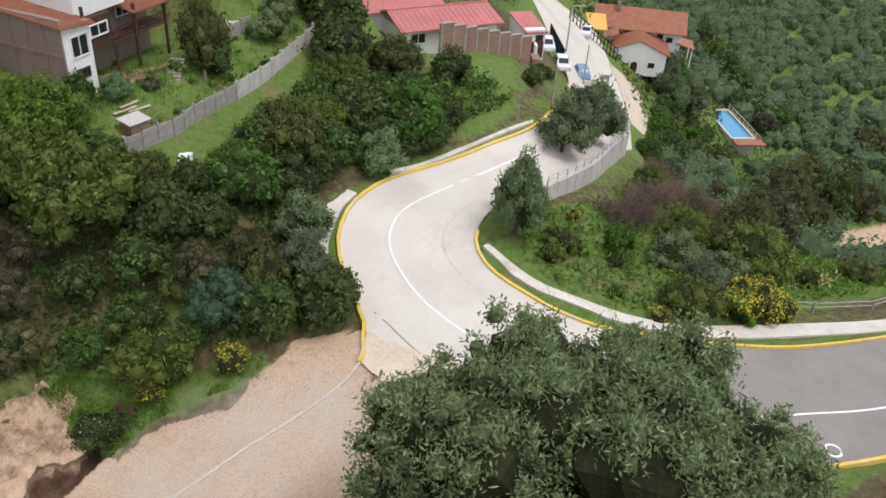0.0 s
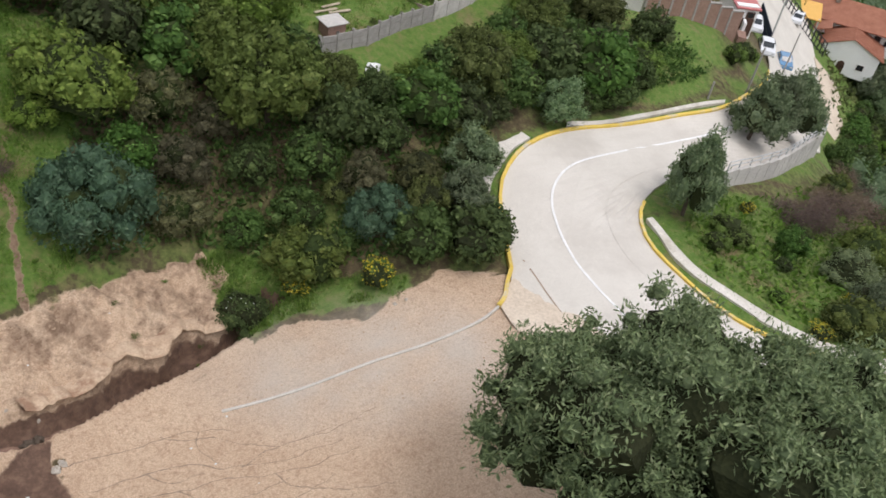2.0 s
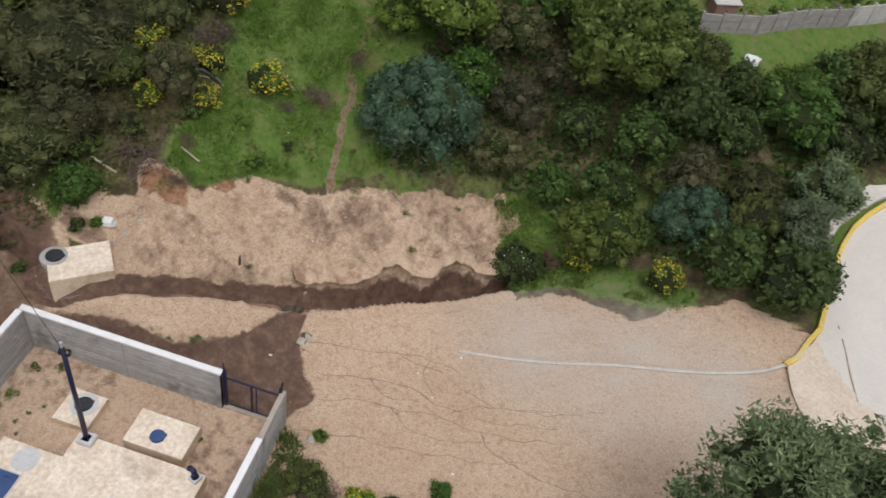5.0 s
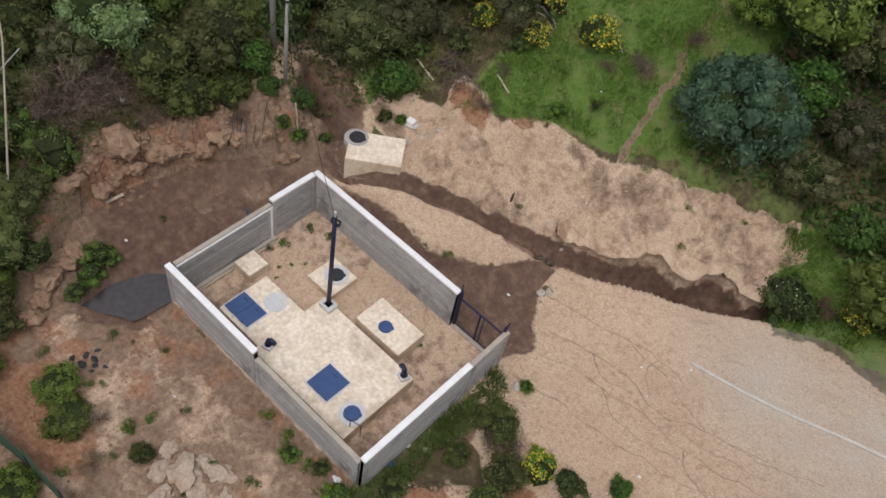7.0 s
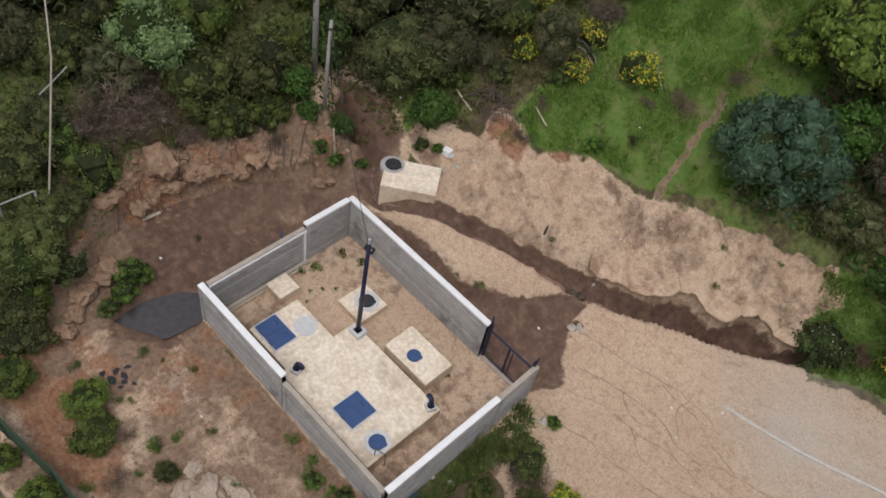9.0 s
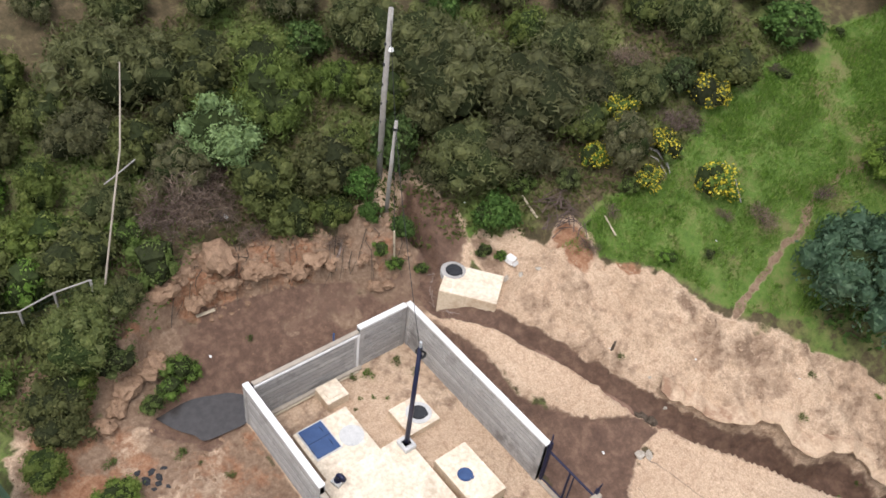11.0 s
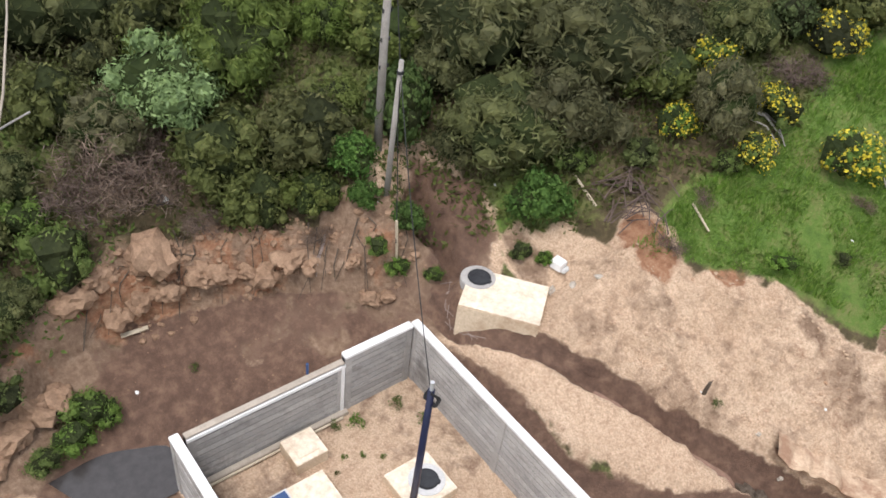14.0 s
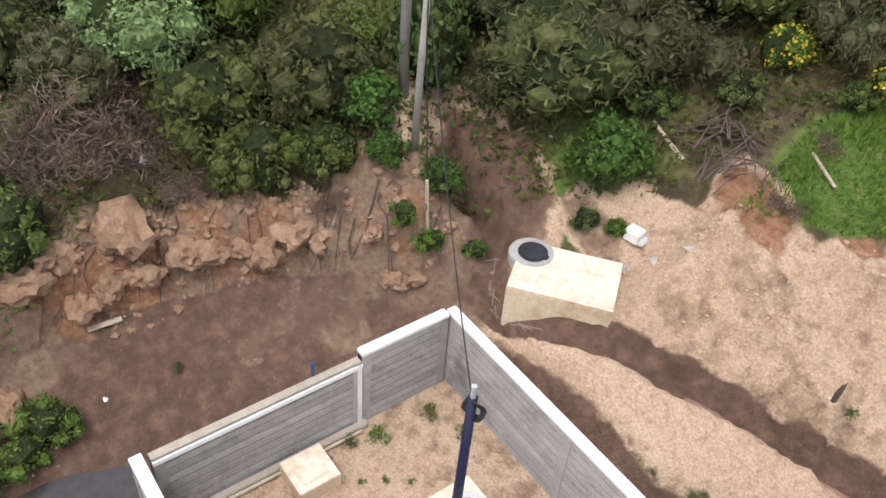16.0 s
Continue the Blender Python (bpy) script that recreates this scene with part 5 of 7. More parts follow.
for k, x, y, r_ in (
        ("tall", 24.4, 18.0, 1.6), ("evergreen", 26.2, 19.6, 1.5), ("tall", 28.8, 21.4, 1.5), ("evergreen", 30.8, 23.2, 1.5), ("tall", 32.6, 25.4, 1.4),
        ("evergreen", 22.2, 17.2, 1.2), ("tall", 20.2, 17.3, 1.6), ("evergreen", 18.6, 18.6, 1.5), ("evergreen", 11.4, 14.6, 1.4), ("brown", 15.2, 16.4, 1.3),
        ("evergreen", 28.6, 17.9, 1.0), ("evergreen", 35.0, 20.2, 1.1), ("evergreen", 39.0, 22.6, 1.4), ("tall", 13.0, 21.0, 2.0), ("lime", 11.4, 22.0, 1.8)):
    grow(k, x, y, r_)
# trees and bushes inside the bend
for k, x, y, r_, f in (
        ("grey", 37.2, 12.0, 1.7, 1.7), ("grey", 38.7, 13.4, 1.4, 1.5), ("bright", 39.2, 11.0, 1.0, .8), ("grey", 46.4, 20.0, 1.9, 1.3), ("grey", 51.5, 22.6, 2.1, 1.3),
        ("grey", 49.0, 21.4, 1.9, 1.4), ("broom", 43.9, 2.7, 1.2, 1.1), ("broom", 45.3, 2.3, 1.3, 1.15), ("broom", 46.5, 2.0, 1.0, 1.1), ("broom", 45.0, 3.4, 1.2, 1.2), ("olive", 41.9, 3.8, 1.7, .95), ("lime", 51.1, 7.1, 2.4, 1.0), ("pale", 45.3, 8.2, 1.7, .8),
        ("lime", 51.1, 9.8, 1.7, .9), ("bright", 39.5, 10.2, 1.0, .8), ("broom", 40.0, 3.9, .7, .8), ("pale", 47.5, 6.4, 1.6, .7), ("evergreen", 41.3, 8.6, .6, .7)):
    grow(k, x, y, r_, f)
# thorn scrub on the slope above the yard
for k, x, y, r_ in (
        ("drab", -13.4, -5.4, 2.48), ("drab", -12.4, -3.6, 2.01), ("olive", -11.2, -1.8, 1.95), ("lime", -10.0, .1, 1.65), ("feather", -8.2, -.4, 2.06),
        ("feather", -7.4, 1.6, 1.18), ("drab", -11.2, -6.6, 1.65), ("olive", -9.9, -2.2, 1.18), ("dry", -7.6, -4.7, 1.9), ("dry", -7.0, -5.7, 1.3),
        ("pale", -8.2, -2.8, 1.85), ("olive", -6.1, -2.0, 1.65), ("olive", -4.9, -.4, 1.53), ("olive", -4.9, -2.0, 1.24), ("olive", -4.0, -.8, 1.00),
        ("evergreen", -3.6, .3, .8), ("drab", -4.2, 5.4, 2.48), ("drab", -1.8, 6.5, 2.30), ("drab", -4.3, 3.6, 1.30), ("drab", -1.7, 3.9, 1.89)):
    grow(k, x, y, r_)
for k, x, y, r_ in (
        ("drab", -.9, 5.2, 1.77), ("evergreen", .1, 3.7, 1.0), ("drab", -2.5, 3.0, 1.12), ("olive", -.1, 7.3, 1.30), ("evergreen", -9.8, 1.7, 1.05),
        ("dry", -.6, 10.2, 1.1), ("broom", .5, 8.8, .85), ("broom", 2.6, 8.9, .75), ("broom", 4.7, 9.4, .92), ("broom", 3.1, 7.8, .65),
        ("broom", 1.2, 7.0, .7), ("bright", 1.1, 6.0, .6), ("bright", -.1, 4.9, .6), ("dry", 6.4, 10.3, .7), ("bright", -7.4, -7.2, .8),
        ("bright", -6.0, -9.0, .95), ("olive", -4.6, -10.4, 1.42), ("drab", -5.2, -8.2, 0.94), ("bright", -3.0, -7.6, .7), ("bright", -2.5, -8.2, .55)):
    grow(k, x, y, r_)
for k, x, y, r_ in (
        ("bright", -1.3, .25, .45), ("bright", -.5, .85, .3), ("bright", -1.7, -.1, .35), ("evergreen", -1.7, .8, .55), ("evergreen", -2.7, .1, .5),
        ("lime", -5.2, .7, .94), ("dry", -7.2, -4.0, 1.6), ("dry", -6.3, -4.5, 1.3), ("brown", -8.2, -4.4, 1.5), ("dry", -5.0, -3.4, .7), ("dry", -3.1, -1.0, .5), ("drab", .6, 9.6, 1.30), ("drab", -2.6, 8.7, 1.77),
        ("drab", -6.4, 5.0, 1.89), ("olive", -6.2, 3.0, 1.53), ("drab", -8.4, 3.6, 2.01), ("broom", 2.4, 11.2, .9), ("broom", -9.3, -1.2, .7),
        ("bright", .5, 2.95, .35), ("bright", 1.0, 3.3, .3), ("dry", 2.4, 9.8, .9), ("evergreen", 1.2, 10.8, .9), ("bright", 2.8, 7.3, .45)):
    grow(k, x, y, r_)
# scrub on the western spur
for k, x, y, r_ in (
        ("drab", -4.4, -10.1, 1.5), ("drab", -5.3, -9.1, 1.1), ("olive", -3.6, -11.4, 1.2), ("olive", -4.0, -10.6, 1.0), ("bright", 2.3, -15.2, .8),
        ("olive", 4.3, -13.3, .75), ("lime", .5, -14.1, .6), ("drab", 5.6, -12.6, .6), ("dry", 3.2, -11.9, .6), ("dry", 2.0, -10.9, .5),
        ("olive", -1.6, -12.6, .8), ("bright", -2.2, -8.9, .5), ("bright", -2.7, -7.2, .5), ("olive", 6.6, -10.9, .5), ("bright", 7.6, -9.6, .35)):
    grow(k, x, y, r_)
# foot of the yard and the bank beside the ramp
for k, x, y, r_ in (
        ("lime", .3, -11.2, .85), ("olive", 1.4, -11.6, .85), ("lime", 2.3, -13.9, .85), ("olive", 3.9, -10.6, .5), ("olive", -2.6, -11.6, 1.0),
        ("bright", -3.6, -9.3, .8), ("bright", 7.2, -7.4, .4), ("bright", 8.2, -7.0, .38), ("bright", 10.4, -6.1, .6), ("bright", 9.4, -7.4, .6),
        ("dry", 11.6, -2.3, .9), ("olive", 11.2, -1.9, .95), ("broom", 13.0, -2.1, .75), ("evergreen", 14.2, -1.9, .6), ("evergreen", 15.3, -.8, .45),
        ("bright", 10.9, -.1, .32), ("olive", 12.5, -3.1, .95), ("dry", 12.4, -2.8, .75), ("olive", 10.9, -3.7, .5), ("olive", 12.9, -4.4, .9)):
    grow(k, x, y, r_, .8)
# thicket on the slope above the stream
scatter([(-1.6, 2.6), (-3.6, .2), (-4.8, -1.9), (-5.6, -3.9), (-9, -4.6), (-14, -6), (-18.5, -7), (-14.5, 1.5), (-8.5, 8.5), (-2.5, 14.5), (2.6, 20), (3.6, 20), (2.2, 12), (2.6, 9.2), (1.6, 6.6), (1.2, 5.0), (0, 4.2)], 1.9,
        [("olive", 3), ("drab", 4), ("evergreen", 1), ("brown", 1)], (.75, 1.1), [MEADOW, UPPER_BANK])
# thicket between meadow and road
scatter([(9.8, 11.6), (13.2, 13.0), (16, 12.2), (19.5, 11.4), (24, 10.6), (26.6, 10.2), (27.0, 14), (28.8, 17), (33.5, 20), (38, 21.8), (40.5, 24), (36, 27), (29, 22.5), (22, 19.3), (17.8, 19.2), (16, 22), (14, 26), (10.5, 27), (9.8, 19), (9.4, 14)], 1.6,
        [("evergreen", 6), ("olive", 1), ("brown", 1.5), ("lime", .4)], (.65, 1.05), [LOW_GRASS, FENCE_CLEAR], road_gap=1.5)
# higher slope behind
scatter([(3, 21), (9.6, 19.5), (10, 27), (15, 28), (15, 33), (6, 30)], 2.4, [("evergreen", 3), ("olive", 2), ("tall", 2)], (1.0, 1.6), [YARD])
# west foot of the hill
scatter([(-5.2, -7.2), (-6, -4.8), (-9, -5), (-15, -6.5), (-16, -13), (-6, -14), (-3.2, -11.4), (-3.8, -9)], 1.6, [("olive", 3), ("drab", 2), ("bright", 2)], (.7, 1.1), [[(-4.6, -8.3), (-1, -8.6), (3, -10.5), (3, -13), (-4.6, -12.8)]])
# verge inside the bend
scatter([(36.8, 9), (40, 5.2), (46, 4.2), (60, 4), (66, 12), (56, 20), (47, 16.6), (40, 14.6), (37, 12)], 2.6, [("bright", 2), ("evergreen", 1), ("olive", 2), ("weed", 3), ("broom", 1)], (.45, .95), [WALL_CLEAR], road_gap=2.4)
scatter([(43.5, 15.6), (48, 17), (58, 24), (66, 22), (60, 14), (50, 11.5), (45, 12.5)], 2.1, [("dry", 1)], (.9, 1.4), [WALL_CLEAR], road_gap=1.5)
scatter([(58, 24.5), (66, 30), (76, 41), (86, 46), (97, 49), (92, 54), (80, 46), (70, 37), (60, 27.5)], 2.6, [("bright", 3), ("evergreen", 2), ("weed", 2)], (.7, 1.5), [DIRT_END], road_gap=1.5)
scatter([(94, 58), (100, 58), (112, 72), (104, 76), (98, 66)], 2.6, [("evergreen", 2), ("bright", 2)], (1.2, 1.8))
scatter([(68, 33), (76, 42), (82, 50), (88, 53), (95, 54), (98, 48), (84, 41), (74, 36)], 2.0, [("bright", 2), ("evergreen", 2), ("weed", 1)], (.7, 1.3), [DIRT_END], road_gap=1.5)
# slope under the far wall and along the upper road
scatter([(50, 26.2), (53, 28.6), (54, 31), (51, 30), (48.6, 27)], 1.7, [("evergreen", 2), ("bright", 2)], (.6, .95), road_gap=1.5)
scatter([(29.5, 20.5), (38, 22.6), (42, 24.4), (41, 27), (39.5, 30), (33, 28.5)], 2.2, [("evergreen", 5), ("olive", 1), ("bright", 1)], (1.1, 1.7), [GREEN_SLOPE], road_gap=1.8)

for k, x, y, r_, f in (
        ("grey", 92.0, 54.3, 2.6, 1.3), ("grey", 95.2, 51.8, 2.6, 1.2), ("grey", 92.5, 52.2, 2.1, 1.2), ("bright", 117.9, 62.9, 2.8, 1.3), ("tall", 112.4, 58.6, 2.1, 1.1),
        ("tall", 121.1, 75.2, 2.6, 1.2), ("evergreen", 118.4, 67.3, 2.7, 1.1), ("tall", 119.3, 70.7, 2.5, 1.1), ("brown", 114.4, 54.2, 2.3, 1.0), ("evergreen", 120.3, 56.2, 2.4, 1.0),
        ("evergreen", 115.6, 57.4, 2.0, 1.0), ("olive", 89.1, 44.2, 2.0, .9), ("olive", 95.3, 45.0, 2.2, .8), ("olive", 102.8, 44.6, 2.3, .6), ("drab", 111.2, 46.6, 2.4, .6),
        ("brown", 55.5, 10.4, 2.6, 1.4), ("drab", 53.4, 9.6, 2.2, 1.5), ("olive", 48.1, 10.2, 1.8, 1.2), ("olive", 50.2, 9.6, 1.6, 1.1), ("grey", 43.4, 4.8, 1.4, 1.1),
        ("drab", 99.3, 34.6, 3.6, 1.1), ("bright", 86.7, 35.5, 2.7, .8), ("olive", 92.7, 38.0, 3.2, .9), ("drab", 103.3, 40.0, 3.5, 1.1), ("evergreen", 108.6, 37.4, 4.0, 1.1),
        ("drab", 113.5, 36.8, 3.8, 1.1), ("brown", 82.9, 35.9, 2.6, .8), ("dry", 45.4, 12.3, 1.3, 1.2), ("dry", 49.4, 14.4, 1.5, 1.2), ("dry", 47.0, 13.4, 1.5, 1.2), ("drab", 58.2, 4.7, 1.5, .9),
        ("brown", 81.5, 42.6, 1.7, .8), ("bright", 85.9, 46.6, 1.4, .8), ("drab", 115.7, 45.5, 3.0, .8), ("olive", 122.7, 44.6, 3.1, .8), ("drab", 136.6, 50.2, 3.4, .8)):
    grow(k, x, y, r_, f)

for _ in range(46):
    x, y = rs.uniform(2.6, 9.6), rs.uniform(5, 19)
    if inside(np.array([x]), np.array([y]), MEADOW)[0]:
        put(("weed", "weed", "dry", "bright")[rs.randint(4)], x, y, rs.uniform(.25, .5), .7)
# small weeds on bare ground
for _ in range(44):
    x, y = rs.uniform(-4, 24), rs.uniform(-11, 11)
    X, Y = np.array([x]), np.array([y])
    if inside(X, Y, YARD_KEEP)[0] or inside(X, Y, RAMP)[0] and rs.rand() < .93:
        continue
    put("weed", x, y, rs.uniform(.25, .65))
for x, y, s in ((.75, -1.0, .8), (1.5, -.7, .7), (.5, -2.7, .6), (.7, -2.2, .8), (1.6, -2.6, .35), (1.9, -2.2, .3), (1.4, -3.0, .3), (1.7, -3.4, .3), (7.2, -1.55, .4), (4.0, -6.4, .5), (5.6, -7.0, .9), (6.6, -7.1, 1.0), (7.8, -7.3, .9), (9.9, -3.2, 1.0), (10.0, -2.2, 1.0), (9.9, -1.4, .9)):
    put("weed", x, y, s)

for _ in range(60):
    x, y = rs.uniform(-2.5, 9.5), rs.uniform(-13.5, -7.6)
    if inside(np.array([x]), np.array([y]), SOUTH_DIRT)[0] and float(vnoise(x, y, 2.0)) > -.1 and x + y < 1.5 and y < -8.6 + .1 * x:
        put("weed", x, y, rs.uniform(.35, 1.0), rs.uniform(.7, 1.2))

# the great tree below the flight path
tc_ = np.array([27.6, -4.9])
big = thing("spreading_tree", tc_[0], tc_[1], gz(*tc_) - .1, "large spreading grey-green tree beside the road", "tree", rz=-33)
big_c, big_r = lobes_round(64, 8.3, 5.1, 8.8, .17, .26, .42)
big_c = np.vstack([big_c, np.c_[rs.uniform(-4.6, 4.6, 16), rs.uniform(-2.6, 2.6, 16), rs.uniform(6.3, 7.4, 16)]])
big_r = np.r_[big_r, rs.uniform(1.2, 1.7, 16)]
big_c[:, 2] += 1.5
out_ = unit(rs.normal(size=(80, 14, 3)) + np.array([0, 0, .45]))
c = (big_c[:, None] + out_ * big_r[:, None, None] * rs.uniform(.66, 1.02, (80, 14, 1))).reshape(-1, 3)
r = rs.uniform(.30, .58, len(c))
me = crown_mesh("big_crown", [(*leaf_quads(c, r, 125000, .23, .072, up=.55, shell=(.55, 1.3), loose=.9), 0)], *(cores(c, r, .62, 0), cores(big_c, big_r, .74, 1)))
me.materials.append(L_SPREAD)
me.materials.append(M_SPREADHEART_SHADE)
me.materials.append(M_INNER_SHADE)
ob = new("crown", me)
ob.parent = big
part("trunk", limbs(big_c, big_r, width=.32, n=26), M_BARK, big)

# grass blades on meadow and verges
def blades(name, poly, count, label, length=.2, width=.026):
    p = np.array(poly)
    pts = rs.uniform(p.min(0), p.max(0), (count * 3, 2))
    pts = pts[inside(pts[:, 0], pts[:, 1], poly)]
    pts = pts[vnoise(pts[:, 0], pts[:, 1], 1.6) + .5 * vnoise(pts[:, 0], pts[:, 1], .5) > rs.uniform(-.5, .35, len(pts))][:count]
    z = ground_height(pts[:, 0], pts[:, 1])
    b = np.c_[pts, z - .02]
    n = len(b)
    tip = b + np.c_[rs.normal(size=(n, 2)) * length * .45, length * rs.uniform(.4, 1.3, n) * (1 + vnoise(pts[:, 0], pts[:, 1], .7))]
    s = rs.normal(size=(n, 3)) * np.array([1, 1, 0])
    s = unit(s) * width
    v = np.stack([b - s, b + s, tip], 1).reshape(-1, 3)
    ob = mesh_object(name, v, np.arange(n * 3).reshape(-1, 3), L_GRASS)
    return tagged(ob, label, "grass", kind="stuff")


blades("grass", MEADOW, 62000, "green meadow grass on the slope", .17, .017)
blades("grass", LOW_GRASS, 9000, "green grass strip beside the dirt ramp")
blades("grass", VERGE, 5000, "rough green grass on the road verge", .22)
blades("grass", [(9.62, -.1), (10.5, -.6), (10.7, -2.4), (10.3, -4.2), (10.6, -5.6), (9.9, -7.4), (8.6, -7.6), (9.62, -6.6)], 4200, "rank green weeds along the yard wall", .3)
blades("grass", YARD, 12000, "green grass in the hillside garden", .2)

def undergrowth(name, poly, count, mat, label, lift=.5, leaf=.2):
    """Low tangled leaves that cover the soil between the shrubs."""
    p = np.array(poly)
    pts = rs.uniform(p.min(0), p.max(0), (count * 3, 2))
    pts = pts[inside(pts[:, 0], pts[:, 1], poly) & ~inside(pts[:, 0], pts[:, 1], ROAD_POLY)]
    pts = pts[vnoise(pts[:, 0], pts[:, 1], 1.1) > -.42]
    for k in (MEADOW, UPPER_BANK, LOW_GRASS, YARD_KEEP, FLAT, FENCE_CLEAR, GREEN_SLOPE):
        pts = pts[~inside(pts[:, 0], pts[:, 1], k)]
    pts = pts[np.minimum(line_gap(pts[:, 0], pts[:, 1], OUTER)[0], line_gap(pts[:, 0], pts[:, 1], INNER)[0]) > 2.2][:count]
    n = len(pts)
    z = ground_height(pts[:, 0], pts[:, 1]) + lift * rs.rand(n) ** 2 * (.4 + vnoise(pts[:, 0], pts[:, 1], .9).clip(-.3, .6))
    b = np.c_[pts, z]
    t = unit(rs.normal(size=(n, 3)) + np.array([0, 0, .5]))
    s = unit(np.cross(t, rs.normal(size=(n, 3))))
    L = leaf * rs.uniform(.5, 1.3, (n, 1))
    v = np.stack([b, b + t * L * .5 + s * L * .22, b + t * L, b + t * L * .5 - s * L * .22], 1).reshape(-1, 3)
    ob = mesh_object(name, v, np.arange(n * 4).reshape(-1, 4), mat)
    return tagged(ob, label, "undergrowth", kind="stuff")


undergrowth("undergrowth", [(-.6, 2.2), (-4.6, -1.6), (-5.4, -4.2), (-9, -5), (-17, -6), (-12, 2), (-6, 9), (1, 15), (4, 16), (4, 9), (1.6, 5.0)], 24000, L_OLIVE, "low olive green undergrowth on the hillside")
undergrowth("undergrowth", [(9, 10), (13.5, 12.6), (19, 11), (26.6, 10), (27.6, 14.6), (34, 19.5), (41, 22), (46, 25), (40, 32), (30, 27), (19, 20), (13, 30), (4, 32), (4, 20)], 28000, L_DARK, "low dark green undergrowth above the road", .6, .34)
undergrowth("undergrowth", [(-4.6, -7.5), (-6, -4.8), (-15, -6.5), (-16, -14), (-4, -14), (-2.8, -11.4)], 9000, L_BRIGHT, "low green undergrowth beside the cut bank")
undergrowth("undergrowth", [(36, 8), (40, 3.6), (62, 2), (70, 20), (80, 38), (70, 36), (50, 19), (38, 14.2)], 12000, L_BRIGHT, "rough green weeds on the slope below the road", .6, .4)
undergrowth("undergrowth", FAR_GREEN, 9000, L_BRIGHT, "rough green weeds around the pool slope", .7, .6)

# woods in the valley, too far to count
POOL_CLEAR = [(72, 36), (84, 41), (96, 44), (106, 45), (112, 50), (111, 58), (98, 61), (92, 64), (84, 68), (70, 58), (60, 44), (50, 36), (52, 28), (60, 26)]


def woods(name, poly, gap, label, mat, size=(1.0, 2.6), leaves=64):
    p = np.array(poly)
    pts = rs.uniform(p.min(0), p.max(0), (int((p.max(0) - p.min(0)).prod() / gap ** 2), 2))
    pts = pts[inside(pts[:, 0], pts[:, 1], poly) & ~inside(pts[:, 0], pts[:, 1], ROAD_POLY)]
    k = np.minimum(line_gap(pts[:, 0], pts[:, 1], OUTER)[0], line_gap(pts[:, 0], pts[:, 1], INNER)[0]) > 4
    k &= ~inside(pts[:, 0], pts[:, 1], POOL_CLEAR) & ~inside(pts[:, 0], pts[:, 1], FAR_DIRT)
    pts = pts[k]
    r = rs.uniform(*size, len(pts))
    c = np.c_[pts, ground_height(pts[:, 0], pts[:, 1]) + r * .45]
    q = leaf_quads(c, r, leaves * len(r), .50, .24, shell=(.62, 1.15), loose=.6)
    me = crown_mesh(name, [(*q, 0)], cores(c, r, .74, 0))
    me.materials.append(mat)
    me.materials.append(M_FARHEART_SHADE)
    return tagged(new(name, me), label, "woodland", kind="stuff")


woods("woodland", [(68, 2), (69, 12), (64, 20), (70, 30), (78, 40), (90, 50), (96, 66), (90, 76), (104, 110), (200, 140), (200, -40), (90, -30), (75, -2)], 2.55, "dark green valley woodland below the road", L_FAR_HAZED)
woods("woodland_upper", [(10, 34), (34, 36), (44, 40), (52, 38), (64, 50), (74, 62), (80, 80), (40, 110), (-20, 80), (-20, 36), (-4, 35)], 2.9, "dark green woodland on the upper hillside", L_FAR_HAZED)
woods("woodland_west", [(-22, 0), (-20, 14), (-10, 26), (-2, 34), (-20, 60), (-60, 40), (-60, -20), (-18, -14)], 3.2, "olive green woodland on the far slope", L_FAR_HAZED, leaves=36)

# ---------------------------------------------------------------- houses and the upper road


def window(parent, m, w, h, frame_mat, bars=1, label=""):
    """A window set on a wall: frame, glazing bars, pane and sill; m turns x along and y into the wall."""
    f = .07
    fr = part("window_frame", join(box(w, .10, f, m @ pose(0, 0, 0)), box(w, .10, f, m @ pose(0, 0, h - f)), box(f, .10, h - 2 * f, m @ pose(-w / 2 + f / 2, 0, f)), box(f, .10, h - 2 * f, m @ pose(w / 2 - f / 2, 0, f))), frame_mat, parent, label)
    for k in range(bars):
        part("glazing_bar", box(.05, .07, h - 2 * f, m @ pose(-w / 2 + w * (k + 1) / (bars + 1), 0, f)), frame_mat, fr)
    part("pane", box(w - 2 * f, .03, h - 2 * f, m @ pose(0, .02, f)), M_GLASS, fr)
    return fr


def gable(length, width, rise, thick=.09, m=None):
    """Two roof slopes that meet in a ridge along x."""
    bm = bmesh.new()
    pr = [(-width / 2, 0), (0, rise), (width / 2, 0), (width / 2, -thick), (0, rise - thick), (-width / 2, -thick)]
    a = [bm.verts.new((-length / 2, y, z)) for y, z in pr]
    b = [bm.verts.new((length / 2, y, z)) for y, z in pr]
    for k in range(6):
        bm.faces.new((a[k], a[(k + 1) % 6], b[(k + 1) % 6], b[k]))
    bm.faces.new((a[0], a[5], a[4], a[1])); bm.faces.new((a[1], a[4], a[3], a[2]))
    bm.faces.new((b[0], b[1], b[4], b[5])); bm.faces.new((b[1], b[2], b[3], b[4]))
    if m is not None:
        bm.transform(m)
    bmesh.ops.recalc_face_normals(bm, faces=bm.faces)
    return bm


def ribs(length, width, rise, gap, r, m):
    """Tile courses that run down both slopes of a gable."""
    out = []
    for k in range(int(length / gap)):
        x = -length / 2 + gap * (k + .5)
        for s in (-1, 1):
            out.append(tube([m @ Vector((x, 0, rise + .01)), m @ Vector((x, s * width / 2, .01))], r, r, 4))
    return join(*out)


